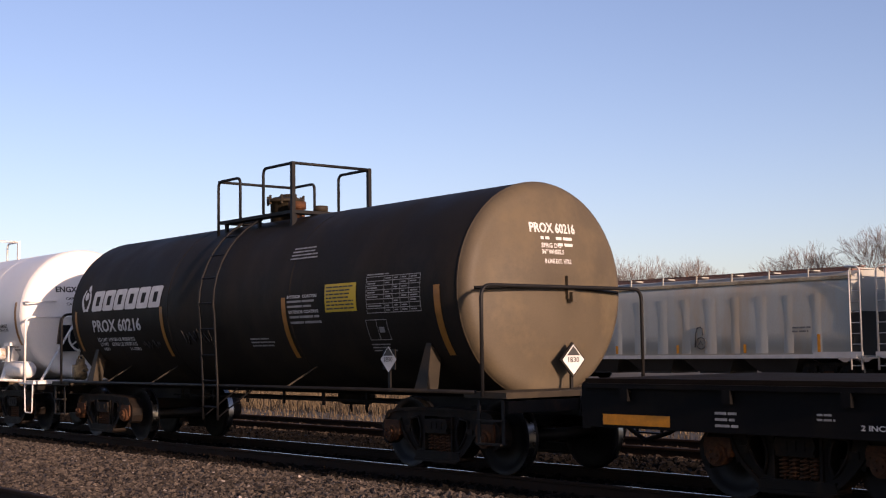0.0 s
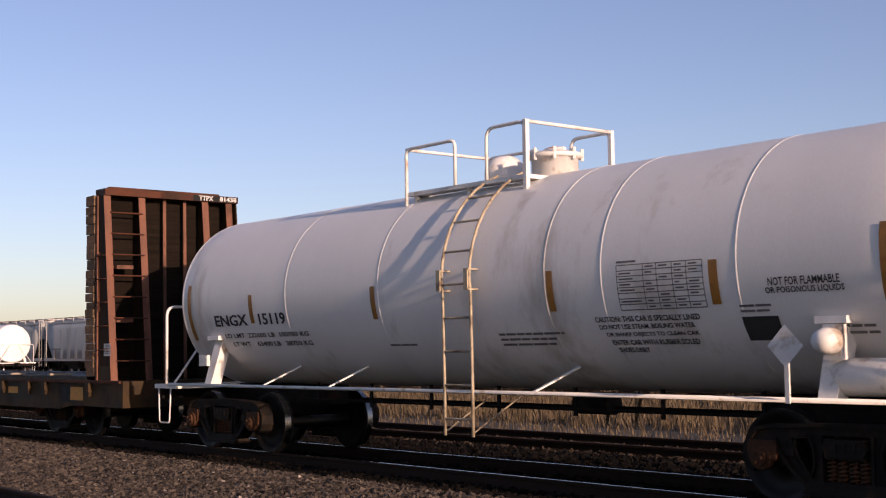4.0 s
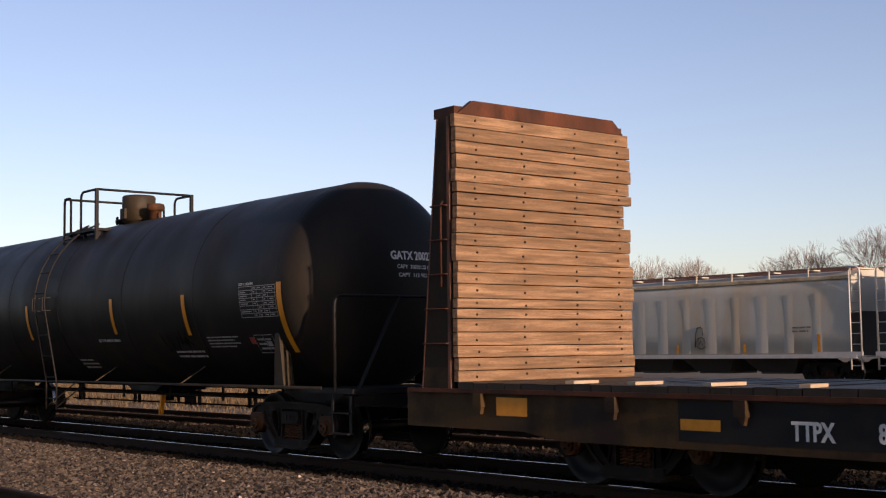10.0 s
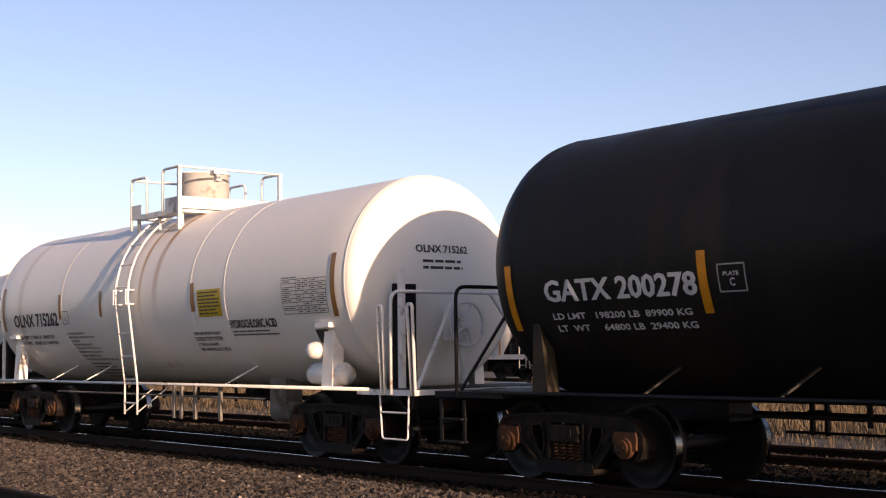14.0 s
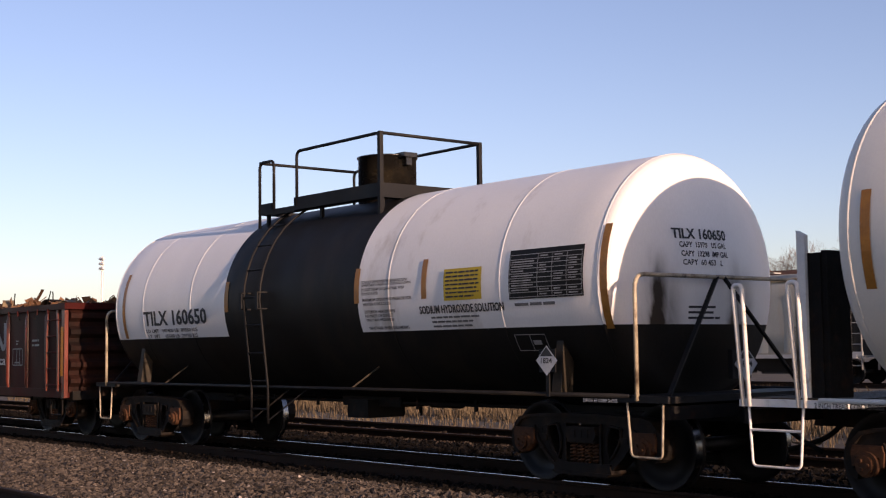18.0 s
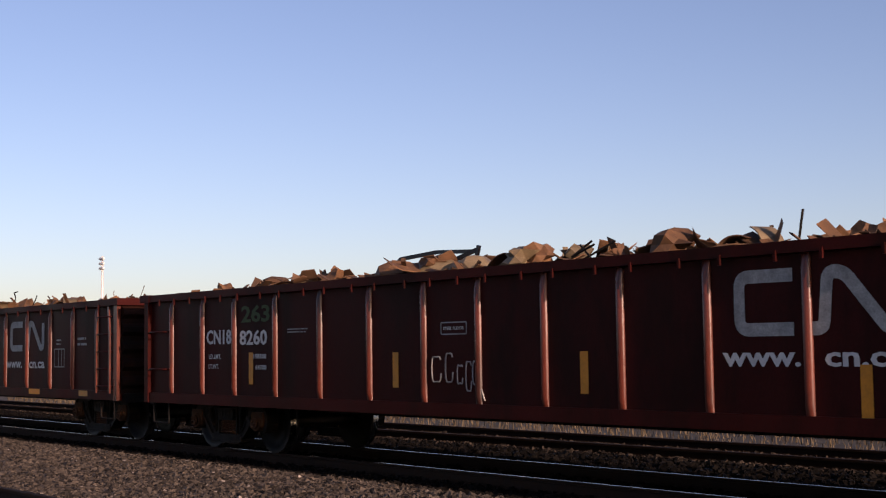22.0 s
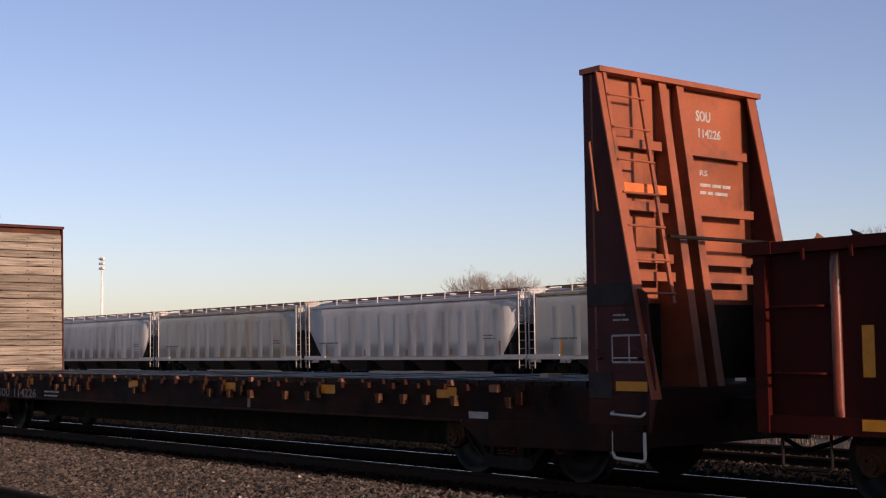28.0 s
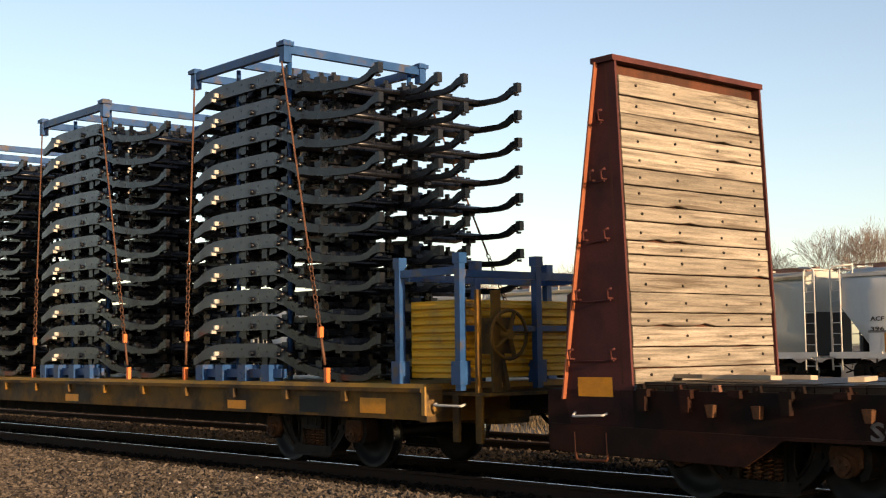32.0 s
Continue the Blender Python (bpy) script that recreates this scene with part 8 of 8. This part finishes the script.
# ---------- parked covered hoppers ----------
def hopper(label, skin, half, bays, cut, seed):
    """cut: how far the lower corners of the sides are cut back at the ends."""
    rnd = random.Random(seed)
    car = thing("hopper_car", label, "hopper car", "parked covered hopper cars")
    w, z0, z1 = 1.56, 1.12, 4.08
    b0 = half - 0.55
    bm = B()
    half_sect = lambda zb: [(w - 0.015, zb), (w, zb + (z1 - zb) * 0.3), (w, zb + (z1 - zb) * 0.55), (w - 0.03, z1 - 0.5), (w - 0.08, z1 - 0.2), (w - 0.24, z1), (0.62, z1 + 0.24)]
    sect = lambda zb: [(-y, z) for y, z in half_sect(zb)] + half_sect(zb)[::-1]
    rings = [[bm.verts.new((x, y, z)) for y, z in sect(zb)] for x, zb in ((-b0, z0 + cut * 1.25), (-b0 + cut, z0), (b0 - cut, z0), (b0, z0 + cut * 1.25))]
    for a, c in zip(rings, rings[1:]):
        for i in range(13):
            bm.faces.new((a[i], a[i + 1], c[i + 1], c[i])).smooth = True
    bm.faces.new((rings[1][0], rings[1][13], rings[2][13], rings[2][0]))
    bm.faces.new(rings[0])
    bm.faces.new(rings[-1])
    part("body", bm, skin, car)
    for i in range(12):
        x = -b0 + 1.5 + (2 * b0 - 3.0) * i / 11
        wd = rnd.uniform(0.22, 0.42)
        bm = B()
        zs = (z0 + 0.06, z0 + 0.35, z1 - 1.1, z1 - 0.62)
        rows = [[bm.verts.new((x + c * wd, -w - d * f, z)) for c, d in ((-1, -0.003), (-0.4, 0.010), (0.4, 0.010), (1, -0.003))] for z, f in zip(zs, (0.4, 1, 1, 0.4))]
        for ra, rb in zip(rows, rows[1:]):
            for k in range(3):
                bm.faces.new((ra[k], ra[k + 1], rb[k + 1], rb[k])).smooth = True
        part("side_stiffener", bm, skin, car)
    for s in (-1, 1):
        truck(car, s * (half - 1.9), GRIME, roll=False)
        coupler(car, s * (half - 0.3), s)
        for q in (-1, 1):
            bm = B()
            pipe(bm, rounded([(s * (half - 0.12), q * (w - 0.03), 0.55), (s * (half - 0.12), q * (w - 0.03), z1 + 0.30), (s * (half - 0.9), q * (w - 0.25), z1 + 0.36)], 0.25, 4), 0.04, 6)
            pipe(bm, [(s * (half - 0.55), q * (w + 0.02), 0.55), (s * (half - 0.55), q * (w + 0.02), z1 + 0.2)], 0.03, 6)
            for i in range(9):
                z = 0.7 + i * 0.40
                rod(bm, (s * (half - 0.12), q * (w - 0.03), z), (s * (half - 0.55), q * (w - 0.03), z), 0.018, 5)
            part("end_ladder", bm, HOPTRIM, car)
        # dark slope sheets and end plates: shade between cars put into the colour
        bm = B()
        prism(bm, [(s * b0, z0 + cut * 1.25), (s * b0, z0 + cut * 1.25 + 0.06), (s * (b0 - cut), z0 + 0.06), (s * (b0 - cut), z0)], -w + 0.02, w - 0.02)
        box(bm, min(s * (b0 + 0.01), s * (b0 + 0.05)), max(s * (b0 + 0.01), s * (b0 + 0.05)), -w + 0.05, w - 0.05, 1.09, 2.75 if cut < 1 else 1.12)
        box(bm, min(s * (b0 - 0.8), s * (b0 - 0.72)), max(s * (b0 - 0.8), s * (b0 - 0.72)), -w + 0.08, w - 0.08, 1.0, z0 + cut * 0.5)
        part("slope_sheet", bm, HOPDARK, car)
        bm = B()
        box(bm, min(s * (half - 2.4), s * half * 0.995), max(s * (half - 2.4), s * half * 0.995), -w, w, 1.00, 1.07)
        part("end_platform", bm, HOPTRIM, car)
        for q in (-1, 1):
            bm = B()
            box(bm, min(s * half * 0.995, s * (half - 2.2)), max(s * half * 0.995, s * (half - 2.2)), q * (w + 0.02) - 0.03, q * (w + 0.02) + 0.03, 1.05, 1.22)
            part("side_step", bm, HOPTRIM, car)
    for q in (-1, 1):
        bm = B()
        box(bm, -half + 0.3, half - 0.3, q * w - 0.06, q * w + 0.06, 0.98, 1.13)
        part("side_sill", bm, HOPTRIM, car)
        bm = B()
        box(bm, -b0, b0, q * (w - 0.12) - 0.06, q * (w - 0.12) + 0.06, z1 - 0.10, z1 + 0.02)
        part("top_rail", bm, HOPEAVE if skin is HOPTAN else HOPTRIM, car)
    k = (2 * half - 5.6) / bays * 0.5
    for i in range(bays):
        x = (i - (bays - 1) / 2) * 2 * k
        bm = B()
        A = [(x - k * 0.92, -w + 0.1, 1.1), (x + k * 0.92, -w + 0.1, 1.1), (x + k * 0.92, w - 0.1, 1.1), (x - k * 0.92, w - 0.1, 1.1)]
        D = [(x - k * 0.55, -0.95, 0.45), (x + k * 0.55, -0.95, 0.45), (x + k * 0.55, 0.95, 0.45), (x - k * 0.55, 0.95, 0.45)]
        va, vd = [bm.verts.new(p) for p in A], [bm.verts.new(p) for p in D]
        for j in range(4):
            bm.faces.new((va[j], va[(j + 1) % 4], vd[(j + 1) % 4], vd[j]))
        bm.faces.new(vd)
        box(bm, x - k * 0.5, x + k * 0.5, -0.9, 0.9, 0.36, 0.47)
        part("discharge_bay", bm, HOPDARK, car)
    for q in (-1, 1):
        bm = B()
        box(bm, -half + 0.3, half - 0.3, q * 0.95 - 0.14, q * 0.95 + 0.14, z1 + 0.34, z1 + 0.38)
        part("roof_walk", bm, ROOFRUST, car)
    m = int(half * 1.1)
    for i in range(m):
        x = -half + 0.8 + (2 * half - 1.6) * i / (m - 1)
        bm = B()
        box(bm, x - 0.03, x + 0.03, -1.10, 1.10, z1 + 0.29, z1 + 0.34)
        for q in (-1, 1):
            beam(bm, (x, q * 1.11, z1 + 0.385), (x, q * 1.14, z1 + 0.04), 0.05, 0.05)
        part("walk_bracket", bm, skin, car)
    bm = B()
    box(bm, -half + 1.2, half - 1.2, -0.35, 0.35, z1 + 0.22, z1 + 0.40)
    part("hatch", bm, ROOFRUST, car)
    put = on_plane(-w - 0.022)
    lettering(car, STENCIL_K, put, [("bars", -b0 + 1.1, -b0 + 3.0, 1.85, 2.05, 1, 0, seed, 3), ("bars", b0 - 2.6, b0 - 1.7, 1.95, 2.25, 2, 0, seed + 1, 2)])
    for i in range(5):
        x = -b0 + 1.8 + i * (2 * b0 - 3.2) / 4
        lettering(car, YELLOW if skin is HOPTAN else AMBER, put, [("patch", x - 0.07, x + 0.07, 1.2, 1.55 if i % 4 else 1.9)])
    return car


HOPPERS = ((-18.4, 9.1, HOPGREY, 3, 1.4, "light grey covered hopper car parked on the siding"), (-37.1, 9.15, HOPTAN, 4, 0.05, "grey covered hopper car with tan-stained top, parked"),
           (-55.9, 9.65, HOPGREY, 4, 1.3, "light grey covered hopper car parked in a row"), (-75.2, 9.35, HOPTAN, 4, 0.05, "grey covered hopper car with yellow marks, parked in a row"),
           (-94.4, 9.7, HOPGREY, 4, 1.3, "light grey covered hopper car parked in a row"), (-114.1, 9.6, HOPGREY, 4, 1.3, "light grey covered hopper car parked in a row"))
for i, (x, hf, skin, bays, cut, lab) in enumerate(HOPPERS):
    hop = hopper(lab, skin, hf, bays, cut, i * 7)
    hop.matrix_basis = pose(x, 44.6, 0.05)
    if i == 0:
        lettering(hop, STENCIL_K, on_plane(-1.585), [("text", "ACF", -hf + 1.75, -hf + 2.30, 2.33, 2.49), ("text", "396", -hf + 1.75, -hf + 2.30, 1.97, 2.12)])
    if i == 1:   # black padlock-shaped scrawl low on its side
        bm = B()
        pipe(bm, [(1.49 + 0.24 * math.cos(a), -1.61, 1.62 + 0.24 * math.sin(a)) for a in (0.3 * k for k in range(22))], 0.025, 4)
        pipe(bm, [(1.16, -1.60, 1.45), (1.22, -1.61, 2.05), (1.30, -1.61, 2.25), (1.45, -1.60, 2.30), (1.58, -1.61, 2.2), (1.60, -1.61, 1.95)], 0.025, 4)
        pipe(bm, [(1.38, -1.61, 1.55), (1.48, -1.61, 1.74), (1.56, -1.61, 1.55)], 0.02, 4)
        part("painted_scrawl", bm, STENCIL_K, hop, "black looping painted scrawl")

# white tank car standing on a siding
K = dict(Q)
K.update(label="white tank car parked on a siding", roll=False, fittings=[("manway", 0.0, 0.0, 0.3, 0.45, WHITE_STEEL)])
parked = tank_car(K)
parked["group"] = "parked tank cars"
parked.matrix_basis = pose(-98.3, 35.6, 0.0)


# ---------- bare trees, floodlight ----------
def tree(label, x, y, h, spread, seed):
    """A bare tree: limbs fan out of a short trunk and fork into a dome of fine twigs."""
    rnd = random.Random(seed)
    t = thing("bare_tree", label, "tree", "bare trees behind the siding", at=pose(x, y, -0.42))
    bm = B()
    rod(bm, (0, 0, 0), (0, 0, h * 0.30), h * 0.024, 7, r2=h * 0.019)
    part("trunk", bm, BARK, t)
    twigs = []

    def grow(p, d, ln, r, lev):
        for _ in range(2):
            q = p + d * ln * 0.5
            twigs.append((p, q, r, r * 0.85))
            p, d, r = q, (d + Vector((rnd.gauss(0, 0.10), rnd.gauss(0, 0.10), 0.10 + rnd.gauss(0, 0.06)))).normalized(), r * 0.85
        if lev >= 6:
            return
        for k in range(3 if lev in (1, 3, 4) else 2):
            side = d.cross(Vector((rnd.gauss(0, 1), rnd.gauss(0, 1), rnd.gauss(0, 1)))).normalized()
            grow(p, (d + side * rnd.uniform(0.28, 0.62)).normalized(), ln * rnd.uniform(0.66, 0.86), max(r * 0.70, 0.013), lev + 1)
    for k in range(12):
        a, up = k * 2.4 + rnd.uniform(-0.3, 0.3), math.sqrt((k + 0.5) / 12) * 1.05 * spread
        d = Vector((math.sin(min(up, 1.25)) * math.cos(a), math.sin(min(up, 1.25)) * math.sin(a), math.cos(min(up, 1.25))))
        grow(Vector((0, 0, h * rnd.uniform(0.20, 0.30))), d, h * (0.25 - 0.06 * min(up, 1.0)), h * 0.010, 1)
    top = max(q.z for _, q, _, _ in twigs)
    base = Vector((0, 0, h * 0.25))
    bm = B()
    for p, q, r, r2 in twigs:
        rod(bm, base + (p - base) * (h * 0.75 / (top - base.z)), base + (q - base) * (h * 0.75 / (top - base.z)), r, 4 if r > 0.05 else 3, r2=r2)
    part("crown", bm, BARK, t)
    return t


TREES = ((-141.8, 14.4, 0.50), (-134.0, 12.9, 0.50), (-117.4, 12.8, 0.46), (-110.6, 13.7, 0.62), (-102.3, 12.9, 0.46), (-85.8, 13.6, 0.66), (-76.2, 14.6, 0.62), (-71.0, 15.0, 0.55))
for i, (x, h, sp) in enumerate(TREES):
    tree("leafless tree with fine bare twigs against the sky", x, 122, h, sp, 100 + i)

pole = thing("floodlight_mast", "tall pale stadium floodlight mast with three tiers of lamps", "floodlight", at=pose(-216.5, 100, -0.42))
bm = B()
rod(bm, (0, 0, 0), (0, 0, 19.2), 0.30, 12, r2=0.18)
part("mast", bm, GALV, pole)
for i in range(3):
    bm = B()
    z = 17.0 + i * 0.85
    box(bm, -0.75, 0.75, -0.05, 0.05, z - 0.05, z + 0.05)
    part("crossbar", bm, GALV, pole)
    for k in range(4):
        bm = B()
        lathe(bm, [(0.0, 0.16), (0.25, 0.28), (0.32, 0.28), (0.32, 0.01)], "y", 14, ((k - 1.5) * 0.45, -0.35, z))
        part("floodlight", bm, LAMPFACE, pole)


# ---------- what moves ----------
def motions():
    secs = [float(t) for t in range(33)]
    for car, u in CARS + LOADS:
        walk(car, [(t, pose(u + run_at(t), C, 0)) for t in secs])
    steps = [i * 4 / 30 for i in range(240)] + [32.0]
    for w, x in SPIN:
        walk(w, [(t, pose(x, 0, R_WHEEL, 0, math.degrees(run_at(t) / R_WHEEL), 0)) for t in steps])


motions()
